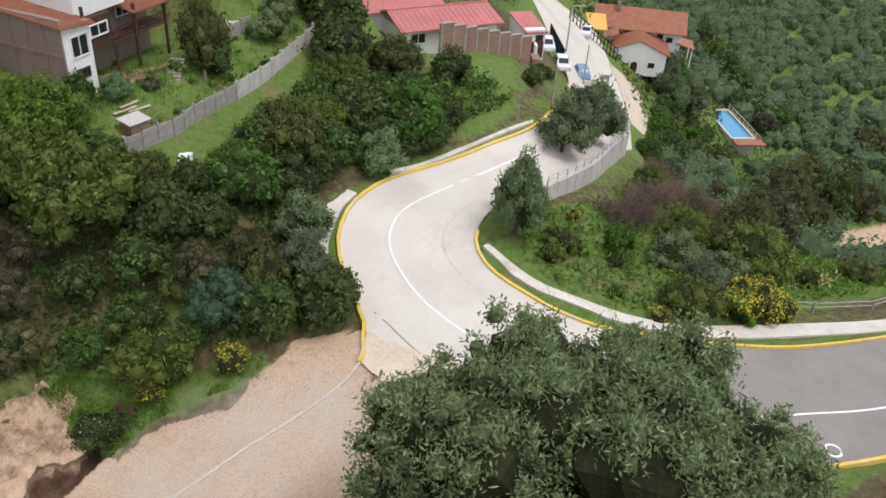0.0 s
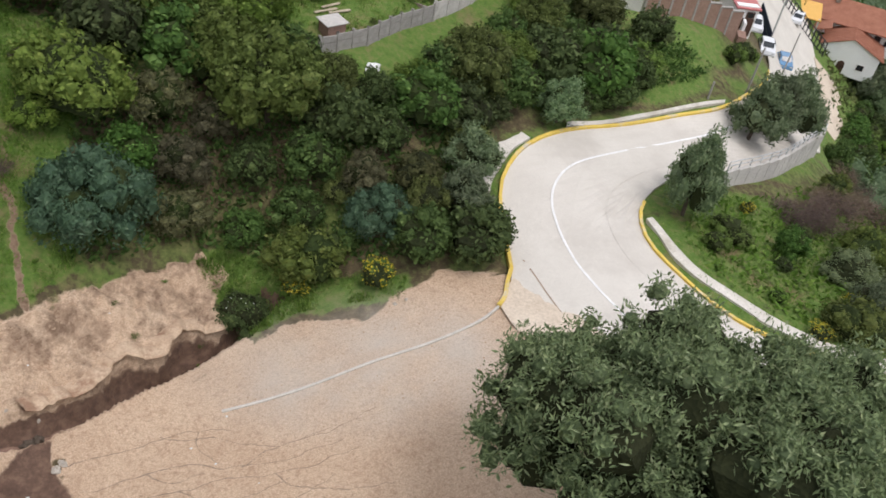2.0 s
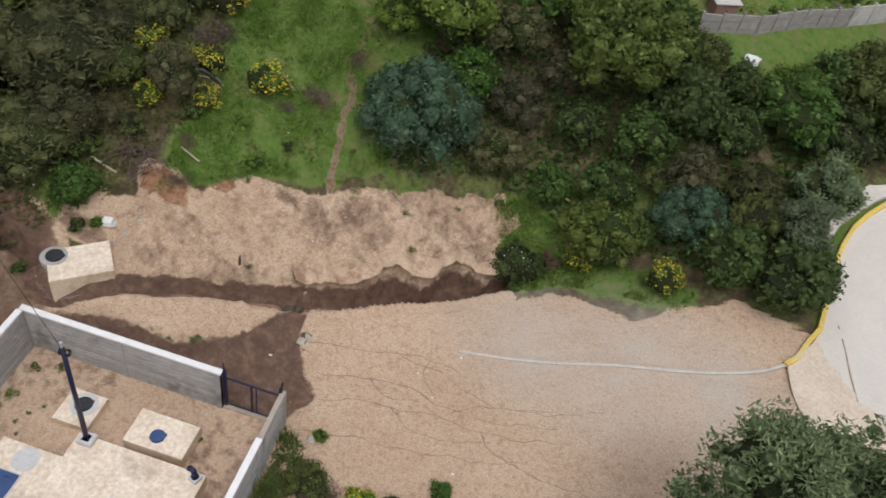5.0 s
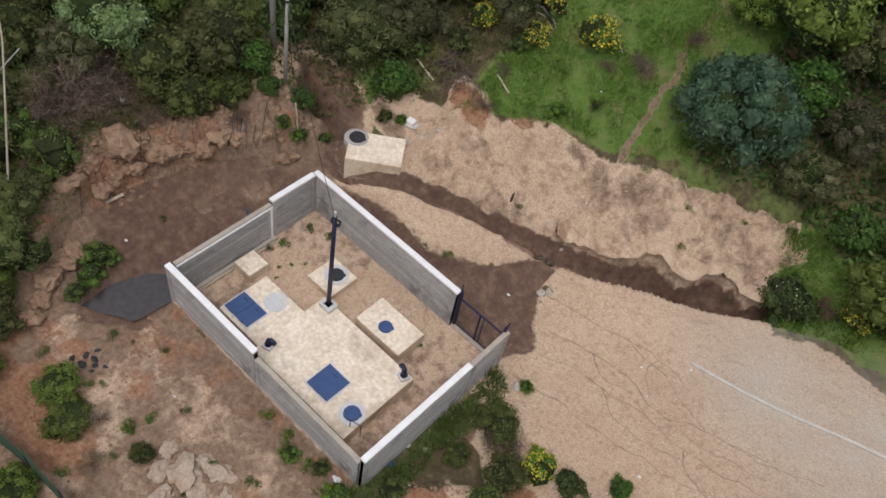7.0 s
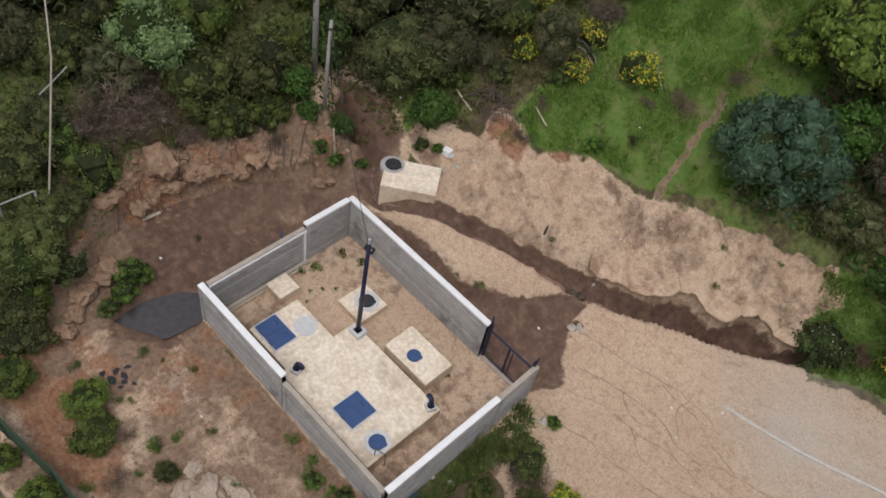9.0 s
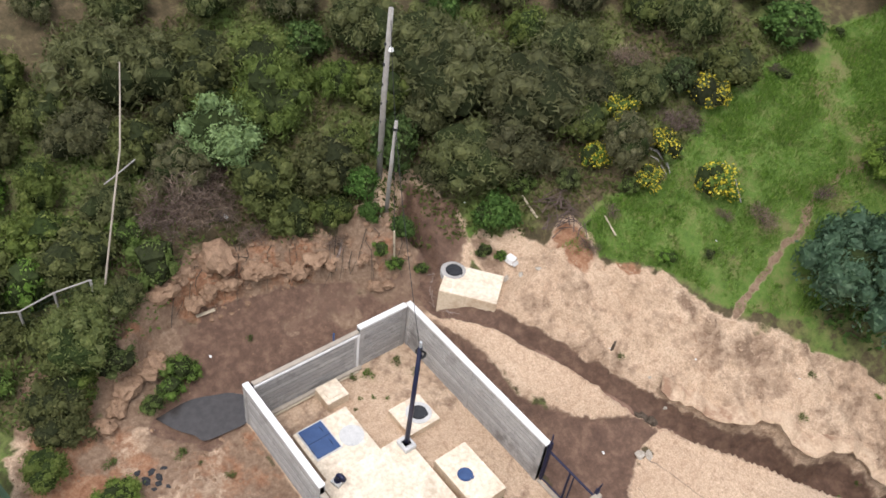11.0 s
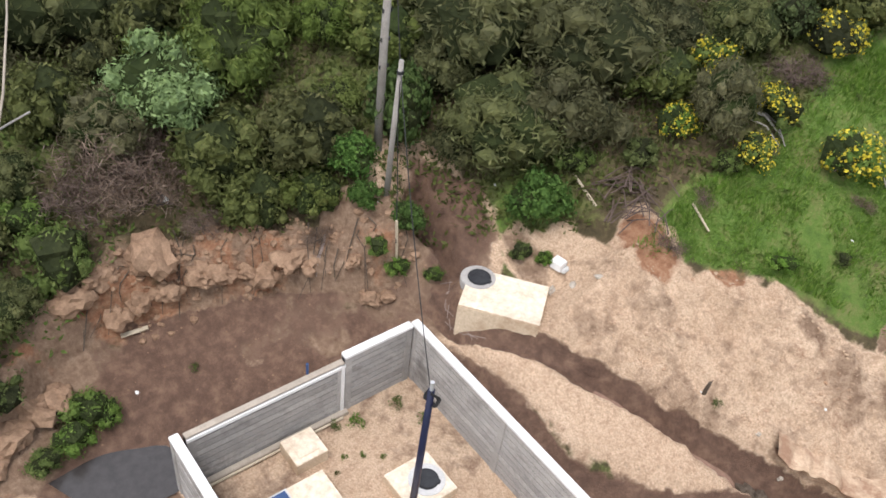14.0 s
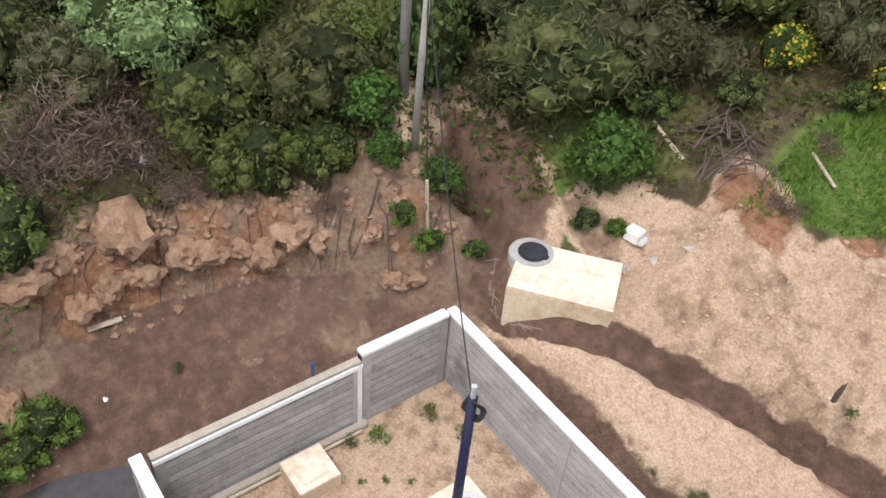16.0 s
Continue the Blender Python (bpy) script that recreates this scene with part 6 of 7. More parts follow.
def gable_wall(width, height, rise, thick, m):
    """A wall that rises to a point."""
    bm = bmesh.new()
    pr = [(-width / 2, 0), (width / 2, 0), (width / 2, height), (0, height + rise), (-width / 2, height)]
    a = [bm.verts.new((x, 0, z)) for x, z in pr]
    b = [bm.verts.new((x, thick, z)) for x, z in pr]
    bm.faces.new(a); bm.faces.new(b[::-1])
    for k in range(5):
        bm.faces.new((a[k], b[k], b[(k + 1) % 5], a[(k + 1) % 5]))
    bm.transform(m)
    bmesh.ops.recalc_face_normals(bm, faces=bm.faces)
    return bm


# hillside house above the garden; x runs along its front, y into the slope
hl = thing("hillside_house", 17.9, 24.2, 9.0, "white and brown hillside house with terracotta roofs", "house", rz=36.87)
part("side_wall", box(.25, 5.2, 5.2, pose(.62, 2.1, -1.2)), M_RENDER, hl, "bare brown rendered side wall")
for k, (y, z) in enumerate(((.9, 4.3), (1.9, 4.3), (2.9, 4.3))):
    part("wall_column", box(.10, .16, 5.2, pose(.48, y - .35, -1.2)), M_BRICK, hl)
part("wall_beam", box(.08, 4.6, .12, pose(.475, 2.0, 2.2)), M_BRICK, hl)
part("corner_block", box(1.75, .9, 4.6, pose(1.46, -.1, -1.0), .02), M_WALLWHITE, hl, "white rendered corner block")
window(hl, pose(1.52, -.56, 2.0), 1.15, 1.10, M_WHITE, 1)
window(hl, pose(1.52, -.56, .92), .80, .52, M_WOOD, 2)
part("boarded_wall", box(2.0, .3, 1.62, pose(3.36, .15, 1.75)), M_WOOD, hl, "dark brown boarded wall")
for k in range(12):
    part("board", box(2.0, .035, .115, pose(3.36, -.012, 1.78 + .132 * k), .006), M_WOOD, hl)
window(hl, pose(3.42, -.05, 2.40), 1.28, .66, M_CAP, 1, "white framed window")
part("upper_storey", box(3.5, 4.4, 2.2, pose(4.1, 2.5, 3.42)), M_WALLWHITE, hl, "white rendered upper storey")
window(hl, pose(3.9, .27, 4.35), .95, .8, M_CAP, 1)
window(hl, pose(5.2, .27, 4.45), .6, .6, M_CAP, 0)
part("back_wall", box(5.8, .25, 4.4, pose(5.6, 1.35, -.9)), M_RENDER, hl, "shaded brown wall behind the balcony")
window(hl, pose(6.8, 1.20, 2.35), 1.5, .62, M_WHITE, 2)
door_l = part("door", box(.8, .06, 1.7, pose(4.9, 1.18, 1.85)), M_WOOD, hl)
part("door_handle", box(.05, .05, .12, pose(5.2, 1.13, 2.6)), M_CHROME, door_l)
part("balcony_floor", box(4.2, 1.3, .12, pose(6.3, .55, 1.72)), M_WOOD, hl)
rail = part("balcony_rail", join(box(4.2, .06, .06, pose(6.3, -.05, 2.32)), box(4.2, .05, .05, pose(6.3, -.05, 1.98))), M_WOOD, hl)
for k in range(22):
    part("baluster", box(.05, .04, .5, pose(4.3 + .19 * k, -.05, 1.84)), M_WOOD, rail)
for x, lo, hi in ((2.42, -1.2, 4.1), (4.35, -1.0, 1.75), (5.95, -.6, 3.4), (8.35, -.3, 2.9)):
    part("timber_post", box(.14, .14, hi - lo, pose(x, -.12, lo), .01), M_WOOD, hl)
r1 = part("corner_roof", box(2.15, 5.4, .10, pose(1.45, 1.9, 3.70, 4, 6, 0), .01), M_TILE, hl, "terracotta tiled lean-to roof")
for k in range(10):
    part("tile_rib", tube([(.5 + .21 * k, -.78, 3.66 - .022 * k + .1), (.5 + .21 * k, 4.5, 4.03 - .022 * k + .1)], .045, .045, 5), M_TILE, r1)
r2 = part("balcony_roof", box(2.9, 2.6, .10, pose(7.2, .95, 3.12, 10, 0, 0), .01), M_TILE, hl, "terracotta tiled balcony roof")
for k in range(13):
    part("tile_rib", tube([(5.86 + .22 * k, -.35, 3.02), (5.86 + .22 * k, 2.2, 3.46)], .045, .045, 5), M_TILE, r2)
part("main_roof", gable(4.1, 5.2, 1.1, .1, pose(4.1, 2.5, 5.60)), M_TILE, hl)
hb = thing("garden_annex", 28.3, 34.2, gz(28.3, 34.2) - .5, "white garden annex with a flat tiled roof", "house", rz=37)
part("wall", box(4.6, 3.4, 2.9), M_WALLWHITE, hb)
part("roof", box(5.0, 3.8, .14, pose(0, 0, 2.9), .02), M_TILE, hb)
window(hb, pose(-1.0, -1.74, 1.2), 1.0, .9, M_WOOD, 1)
window(hb, pose(1.0, -1.74, 1.2), 1.0, .9, M_WOOD, 1)

# garden: terrace walls, steps, shed, junk
def low_wall(name, p, q, h, label, mat=M_FENCE, post_gap=1.0, panels=True, cap=.0, thick=.07, post=.11):
    """A fence of panels between posts on sloping ground."""
    (x0, y0), (x1, y1) = p, q
    L = math.hypot(x1 - x0, y1 - y0)
    ang = math.degrees(math.atan2(y1 - y0, x1 - x0))
    w = thing(name, x0, y0, 0, label, "fence", rz=ang)
    n = max(1, round(L / post_gap))
    st = L / n
    zs = [gz(x0 + (x1 - x0) * k / n, y0 + (y1 - y0) * k / n) for k in range(n + 1)]
    for k in range(n + 1):
        part("post", box(post, post + .03, h + .42, pose(k * st, 0, zs[k] - .35), .012), mat, w)
    for k in range(n):
        z = min(zs[k], zs[k + 1]) - .12
        for j in range(3 if panels else 1):
            ph = (h + .10) / (3 if panels else 1)
            part("panel", box(st - post, thick, ph - .012, pose((k + .5) * st, 0, z + ph * j), .008), mat, w)
    return w


FENCE = [(19.9, 19.4), (20.8, 19.7), (22.4, 20.4), (24.4, 22.0), (26.5, 23.4)]
for p, q in zip(FENCE, FENCE[1:]):
    low_wall("panel_fence", p, q, .92, "stained grey concrete panel fence with posts", M_POLE)
for p, q in (((26.6, 23.5), (29.3, 25.6)), ((29.4, 25.68), (33.2, 28.8))):
    low_wall("panel_fence", p, q, 1.0, "pale whitewashed concrete panel fence", M_FENCE)
low_wall("garden_wall", (26.6, 27.4), (29.5, 29.4), .9, "stained concrete garden terrace wall", M_POLE)
low_wall("terrace_edge", (25.3, 24.6), (26.4, 23.7), .5, "low brown garden terrace wall", M_RENDER, panels=False)
st = thing("garden_steps", 23.6, 24.6, gz(23.6, 24.6) - .15, "weathered timber garden steps on the slope", "steps", rz=-30)
for k in range(7):
    part("tread", box(.75, .24, .09, pose(0, .2 * k, .11 * k), .01), M_POLE, st)
    part("riser", box(.75, .05, .12, pose(0, .2 * k + .12, .11 * k - .02)), M_WOOD, st)
for x, y, rz, L in ((20.6, 22.0, 25, 1.3), (20.9, 22.4, 30, 1.1), (21.3, 22.1, 20, 1.2)):
    pk = thing("garden_plank", x, y, gz(x, y) + .04, "weathered plank lying in the garden", "plank", "planks in the garden", rz)
    part("board", box(L, .16, .06, None, .01), M_TIMBER, pk)
sh = thing("garden_shed", 20.7, 20.7, gz(20.7, 20.7) - .1, "small brown shed with a pale grey sheet roof", "shed", rz=25)
part("wall", box(1.0, .8, .75), M_BRICK, sh)
part("roof", box(1.25, 1.0, .05, pose(0, 0, .76, 6, 0, 0), .01), M_FENCE, sh)
bt = thing("garden_table", 29.0, 32.0, gz(29, 32), "dark garden table on the terrace", "table")
part("tabletop", box(.9, .6, .05, pose(0, 0, .6), .01), M_WOOD, bt)
for sx in (-.38, .38):
    for sy in (-.22, .22):
        part("leg", box(.06, .06, .6, pose(sx, sy, 0)), M_WOOD, bt)
tr = thing("terrace_slab", 28.2, 30.6, gz(28.2, 30.6) - .25, "pale concrete garden terrace slab", "terrace", rz=36)
part("slab", box(4.2, 2.4, .35, None, .03), M_WALK, tr)


def crumple(name, x, y, size, mat, label, category, flat=.35, rz=0.0, seed=1, lift=0.0):
    """A lumpy sheet, bag or rock."""
    r = np.random.RandomState(seed)
    bm = bmesh.new()
    bmesh.ops.create_icosphere(bm, subdivisions=3, radius=1)
    k = r.normal(size=(6, 3)) * 2.4
    k2 = r.normal(size=(7, 3)) * 7
    for v in bm.verts:
        p = np.array(v.co)
        f = 1 + .11 * sum(math.sin(float(p @ q) + i) for i, q in enumerate(k)) + .055 * sum(math.sin(float(p @ q) + i) for i, q in enumerate(k2)) + .05 * r.normal()
        s = p * f * np.array(size) / 2
        s[2] = max(s[2], -size[2] * .3)
        v.co = s
    ob = part(name, bm, mat, None, smooth=False)
    ob.matrix_world = pose(x, y, gz(x, y) + size[2] * flat * .6 + lift, 0, 0, rz)
    return tagged(ob, label, category)


crumple("plastic_sheet", 22.45, 19.0, (.8, .55, .35), M_CLOTH, "crumpled white plastic sheet on the grass", "plastic sheet", seed=3, rz=30)

for k, x, y, s, f in (("olive", 25.6, 26.0, 1.25, 1.5), ("evergreen", 25.9, 25.4, .95, 1.0), ("pale", 30.2, 28.6, 1.1, .9), ("pale", 31.6, 30.2, 1.15, .9), ("grey", 20.6, 23.2, .7, .8), ("evergreen", 18.8, 23.2, .7, 1.2), ("bright", 18.4, 22.2, .8, 1.0),
                      ("pale", 24.1, 25.3, .55, .9), ("pale", 22.3, 23.8, .5, .9), ("bright", 26.3, 27.2, .5, .9), ("evergreen", 34.5, 31.5, 1.8, 1.2), ("bright", 33.4, 33.0, 1.6, 1.1)):
    put(k, x, y, s, f)
for _ in range(60):
    x, y = rs.uniform(19, 33), rs.uniform(20, 30)
    if inside(np.array([x]), np.array([y]), YARD)[0]:
        put("weed", x, y, rs.uniform(.5, 1.0))

# red-roofed house above the brick wall
bw = thing("brick_wall", 43.2, 30.3, 7.35, "weathered brick retaining wall with pale columns", "wall", rz=-2)
for k in range(8):
    z = -.24 * k
    part("brick_panel", box(.95, .22, 3.4, pose(.95 * k + .47, 0, z - 2.6)), M_BRICK, bw)
    part("column", box(.16, .28, 3.45, pose(.95 * k, 0, z - 2.6), .01), M_POLE, bw)
    part("coping", box(.93, .30, .07, pose(.95 * k + .47, 0, z + .8), .01), M_POLE, bw)
hm = thing("red_roof_house", 45.4, 34.5, 5.2, "low house with faded red sheet roofs", "house", rz=-4)
part("wall", box(7.6, 4.4, 2.2, pose(0, 0, -.3)), M_WALLWHITE, hm)
ro = part("front_roof", gable(8.2, 5.3, .75, .1, pose(0, 0, 2.0)), M_REDROOF, hm)
part("sheet_ribs", ribs(8.2, 5.3, .75, .42, .025, pose(0, 0, 2.0)), M_REDROOF, ro)
part("ridge_cap", tube([(-4.1, 0, 2.78), (4.1, 0, 2.78)], .07, .07, 6), M_REDROOF, ro)
part("back_wall", box(5.6, 3.6, 2.6, pose(-2.0, 3.2, -.3)), M_WALLWHITE, hm)
part("back_roof", gable(6.4, 4.4, .8, .1, pose(-2.0, 3.2, 2.3)), M_REDROOF, hm)
window(hm, pose(-2.6, -2.24, .9), 1.2, .8, M_WHITE, 1)
window(hm, pose(-.2, -2.24, .9), 1.2, .8, M_WHITE, 1)
window(hm, pose(2.4, -2.24, .9), 1.2, .8, M_WHITE, 1)
hg = thing("gate_house", 53.0, 33.5, gz(53.0, 33.5) - .3, "small white garage with a faded red roof", "garage", rz=-12)
part("wall", box(1.6, 3.2, 2.4), M_WALLWHITE, hg)
part("roof", box(1.9, 3.6, .12, pose(0, 0, 2.42, 8, 0, 0), .02), M_REDROOF, hg)
window(hg, pose(.3, -1.64, 1.5), .6, .5, M_WOOD, 0)
part("garage_door", box(1.2, .06, 1.3, pose(.1, -1.62, .2)), M_WOOD, hg)
sb = thing("white_side_wall", 52.9, 32.4, gz(52.9, 32.4) - .4, "low white rendered wall beside the driveway", "wall", rz=62)
part("wall", box(2.8, .2, 1.9), M_WALLWHITE, sb)
part("brick_base", box(1.4, .6, 1.3, pose(-2.0, .1, 0)), M_BRICK, sb)

# black driveway gate
gt = thing("driveway_gate", 63.2, 38.6, 0, "black steel driveway gate and railing", "gate")
a, b_ = Vector((65.8, 46.4)), Vector((62.9, 40.4))
for k in range(24):
    q = a.lerp(b_, k / 23)
    part("bar", box(.07, .07, 1.5, pose(q.x - 63.2, q.y - 38.6, gz(q.x, q.y) - .05)), M_NAVY, gt)
for h in (.15, .75, 1.42):
    part("rail", tube([(a.lerp(b_, s).x - 63.2, a.lerp(b_, s).y - 38.6, gz(*a.lerp(b_, s)) + h) for s in (0, .25, .5, .75, 1)], .04, .04, 5), M_NAVY, gt)


def car(x, y, rz, paint, label, s=.72):
    """A parked small saloon."""
    c = thing("car", x, y, broad(x, y) + .02, label, "car", "cars on the upper road", rz)
    prof = [(-2.0, .30), (-2.05, .75), (-1.55, .92), (-1.05, 1.40), (.55, 1.42), (1.15, .95), (1.95, .80), (2.05, .45), (2.0, .28)]
    bm = bmesh.new()
    ring = []
    for yy, k in ((-.84, 1.0), (-.78, 1.0), (.78, 1.0), (.84, 1.0)):
        ring.append([bm.verts.new((px * s, (yy * (.80 if pz > 1.2 else 1.0)) * s, (pz * (.97 if abs(yy) > .8 else 1.0)) * s)) for px, pz in prof])
    for u, v in zip(ring, ring[1:]):
        for k in range(len(prof)):
            bm.faces.new((u[k], u[(k + 1) % len(prof)], v[(k + 1) % len(prof)], v[k]))
    bm.faces.new(ring[0][::-1]); bm.faces.new(ring[-1])
    bmesh.ops.recalc_face_normals(bm, faces=bm.faces)
    body = part("body", bm, paint, c)
    part("windscreen", box(.05 * s, 1.2 * s, .70 * s, pose(1.16 * s, 0, .97 * s, 0, -52, 0)), M_GLASS, body)
    part("rear_window", box(.05 * s, 1.2 * s, .62 * s, pose(-1.57 * s, 0, .95 * s, 0, 46, 0)), M_GLASS, body)
    for sy in (-1, 1):
        part("side_window", box(1.45 * s, .04, .30 * s, pose(-.2 * s, sy * .825 * s, 1.0 * s, sy * 14, 0, 0)), M_GLASS, body)
        part("headlight", box(.08 * s, .34 * s, .14 * s, pose(2.02 * s, sy * .58 * s, .58 * s), .02 * s), M_CHROME, body)
        for px in (-1.25, 1.3):
            w = part("wheel", disc(.31 * s, .20 * s, pose(px * s, sy * .80 * s + .10 * s, .31 * s, 90, 0, 0), 18, .03 * s), M_TYRE, c)
            part("rim", disc(.19 * s, .21 * s, pose(px * s, sy * .80 * s + .105 * s, .31 * s, 90, 0, 0), 14), M_CHROME, w)
    return c


car(67.3, 42.5, 242, M_CARBLUE, "small blue car parked on the slope")
car(60.2, 39.8, 240, M_CARWHITE, "white saloon parked beside the driveway gate")
car(60.6, 37.8, 240, M_CARWHITE, "white hatchback parked beside the driveway gate")
car(79.4, 56.4, 225, M_CARWHITE, "white car parked under the house wall")

# white gabled house by the road end; x runs along its front
hr = thing("gabled_house", 86.9, 59.6, -9.8, "white rendered house with terracotta gable roofs", "house", rz=-40)
hr.scale = (.70, .70, .70)
part("front_wing_wall", gable_wall(10.0, 4.2, 2.0, 7.6, pose(4.6, -3.4, -2.2)), M_WALLWHITE, hr, "white gabled front wing")
fr_ = part("front_roof", gable(9.0, 11.2, 2.35, .16, pose(4.6, .8, 1.85, 0, 0, 90)), M_TILE, hr, "terracotta tiled gable roof")
part("tile_courses", ribs(9.0, 11.2, 2.35, .42, .06, pose(4.6, .8, 1.85, 0, 0, 90)), M_TILE, fr_)
part("main_wall", box(15, 5.6, 7.6, pose(5.0, 7.0, -3.4)), M_WALLWHITE, hr, "tall white main block")
mr_ = part("main_roof", gable(17, 8.4, 3.0, .18, pose(4.6, 7.0, 3.95)), M_TILE, hr, "terracotta tiled main roof")
part("tile_courses", ribs(17, 8.4, 3.0, .42, .06, pose(4.6, 7.0, 3.95)), M_TILE, mr_)
part("side_wing_wall", box(5.0, 11.5, 4.6, pose(-2.6, 5.4, -1.8)), M_WALLWHITE, hr)
part("side_roof", box(6.4, 13.0, .18, pose(-2.2, 5.0, 3.0, 0, -20, 0)), M_TILE, hr, "terracotta tiled lean-to roof")
part("chimney", box(.7, .7, 1.6, pose(.4, 6.2, 6.3)), M_RENDER, hr)
dr = part("arched_door", join(box(1.2, .10, 1.8, pose(4.2, -3.44, -2.2)), disc(.6, .10, pose(4.2, -3.39, -.4, 90, 0, 0), 20)), M_WOOD, hr, "arched dark timber door")
part("door_handle", box(.06, .06, .16, pose(4.6, -3.53, -1.3)), M_CHROME, dr)
for x, y, z in ((7.2, -3.44, -.6), (10.4, 4.16, 1.9), (8.6, 4.16, 2.4)):
    window(hr, pose(x, y, z), 1.1, .9, M_WOOD, 1)
for y in (3.4, 6.0, 8.6, 10.6):
    window(hr, pose(-5.14, y - 1.4, .0, 0, 0, -90), 1.5, 1.4, M_WOOD, 1)
part("patio_roof", box(3.6, 5.0, .14, pose(13.4, 6.0, 1.6, 0, 12, 0)), M_TILE, hr)
for y in (3.8, 8.2):
    part("patio_post", box(.2, .2, 3.6, pose(14.8, y, -2.2)), M_WALLWHITE, hr)
ca = thing("carport", 84.2, 61.6, gz(84.2, 61.6) - 3.4, "orange sheet-roofed carport beside the house", "carport", rz=-36)
part("roof", box(4.4, 4.6, .14, pose(0, 0, 3.4, 8, 0, 0), .02), M_YELROOF, ca)
for sx in (-2, 2):
    for sy in (-2.1, 2.1):
        part("post", box(.16, .16, 3.5, pose(sx, sy, -.2)), M_FENCE, ca)
rf = thing("house_railing", 80.5, 55.6, 0, "dark railing on a low white wall by the road", "railing")
a, b_ = Vector((77.4, 57.4)), Vector((83.8, 55.2))
for k in range(15):
    q = a.lerp(b_, k / 14)
    part("post", box(.10, .10, 1.7, pose(q.x - 80.5, q.y - 55.6, gz(q.x, q.y) - .1)), M_IRON, rf)
for h in (.25, 1.0, 1.6):
    part("rail", tube([(a.lerp(b_, s).x - 80.5, a.lerp(b_, s).y - 55.6, gz(*a.lerp(b_, s)) + h) for s in (0, .25, .5, .75, 1)], .06, .06, 5), M_IRON, rf)

# street lamps and poles of the upper road
def lamp(x, y, h, arm, rz, label):
    p = thing("street_lamp", x, y, broad(x, y) - .1, label, "street lamp", rz=rz)
    part("pole", tube([(0, 0, 0), (0, 0, h * .9), (.12, 0, h * .97), (arm, 0, h)], .09, .05, 8), M_CHROME, p, smooth=True)
    part("lamp_head", box(.55, .22, .12, pose(arm + .2, 0, h - .05), .03), M_FENCE, p)
    return p


lamp(68.0, 46.2, 4.9, .9, -50, "tall grey street lamp with a single arm")
for x, y, h in ((65.4, 40.0, 4.2), (48.9, 24.5, 3.4), (44.6, 22.6, 1.3)):
    p = thing("utility_pole", x, y, gz(x, y) - .2, "slim grey pole beside the upper road", "pole", "poles on the upper road")
    part("shaft", tube([(0, 0, 0), (.03, 0, h)], .075, .055, 8), M_POLE, p)
    part("cap", disc(.07, .05, pose(.03, 0, h)), M_POLE, p)

# retaining wall with railing below the road
RW = smooth_line([(41.6, 15.15), (44.5, 16.2), (47.3, 17.5), (51.5, 20.3), (55.7, 23.5), (57.0, 25.2)], 19)
rw = thing("retaining_wall", RW[0][0], RW[0][1], 0, "grey concrete retaining wall with a pale rail", "retaining wall")
ox, oy = RW[0]
for (x0, y0), (x1, y1) in zip(RW, RW[1:]):
    ang = math.degrees(math.atan2(y1 - y0, x1 - x0))
    L = math.hypot(x1 - x0, y1 - y0)
    zt = float(broad((x0 + x1) / 2, (y0 + y1) / 2)) + 1.0 + .05 * (x0 - ox)
    part("wall_panel", box(L - .015, .22, 3.0, pose((x0 + x1) / 2 - ox, (y0 + y1) / 2 - oy, zt - 3.0, 0, 0, ang), .015), M_FENCE, rw)
    part("rail_post", tube([(x0 - ox, y0 - oy, zt - .05), (x0 - ox, y0 - oy, zt + .55)], .035), M_CHROME, rw)
for h in (.3, .55):
    part("rail", tube([(x - ox, y - oy, float(broad(x, y)) + 1.0 + .05 * (x - ox) + h) for x, y in RW], .03, .03, 6), M_CHROME, rw)

M_DUST = two_tone("pale_dusty_dirt", (0.50, 0.40, 0.30), (0.64, 0.55, 0.44), 0.6, 8, 0.95, 0.4)
ribbon("dirt_shoulder", smooth_line([(74.6, 42.0), (77.4, 46.2), (79.4, 50.0), (80.6, 53.0)], 14), smooth_line([(76.8, 41.6), (81.0, 45.4), (83.6, 49.0), (84.6, 52.4)], 14), .10, M_DUST, "pale dirt shoulder at the road end", "dirt", thick=.3)
ribbon("dirt_wash", smooth_line([(27.0, 8.6), (27.9, 7.0), (29.2, 5.2), (30.8, 3.0), (32.8, .6)], 30) + .1 * rs.normal(size=(30, 2)), smooth_line([(25.9, 7.4), (26.4, 5.3), (28.2, 3.0), (30.0, .9), (32.2, -1.4)], 30), .02, M_DUST, "pale dirt washed over the road edge", "dirt", thick=.01)
# pool on the slope below the white house
PZ = -19.86
pl = thing("swimming_pool", 104.6, 52.5, PZ, "blue swimming pool with pale rim and rail", "swimming pool", rz=-25)
pl.scale = (.85, 1.17, 1)
part("basin", join(box(3.8, .35, 2.6, pose(0, 4.0, -2.4), .04), box(3.8, .35, 2.6, pose(0, -4.0, -2.4), .04), box(.35, 8.2, 2.6, pose(1.9, 0, -2.4), .04), box(.35, 8.2, 2.6, pose(-1.9, 0, -2.4), .04)), M_WALK, pl, "pale concrete rim")
part("water", box(3.5, 7.7, 1.8, pose(0, 0, -1.85)), M_POOL, pl, "clear blue pool water")
part("deck", box(4.8, 1.6, .25, pose(.4, -4.9, -.1), .03), M_TILE, pl, "tiled deck")
for k in range(9):
    part("rail_post", box(.09, .09, 1.3, pose(2.3, -4.6 + 1.15 * k, -.6)), M_TIMBER, pl)
part("top_rail", box(.07, 9.4, .07, pose(2.3, 0, .68)), M_TIMBER, pl)
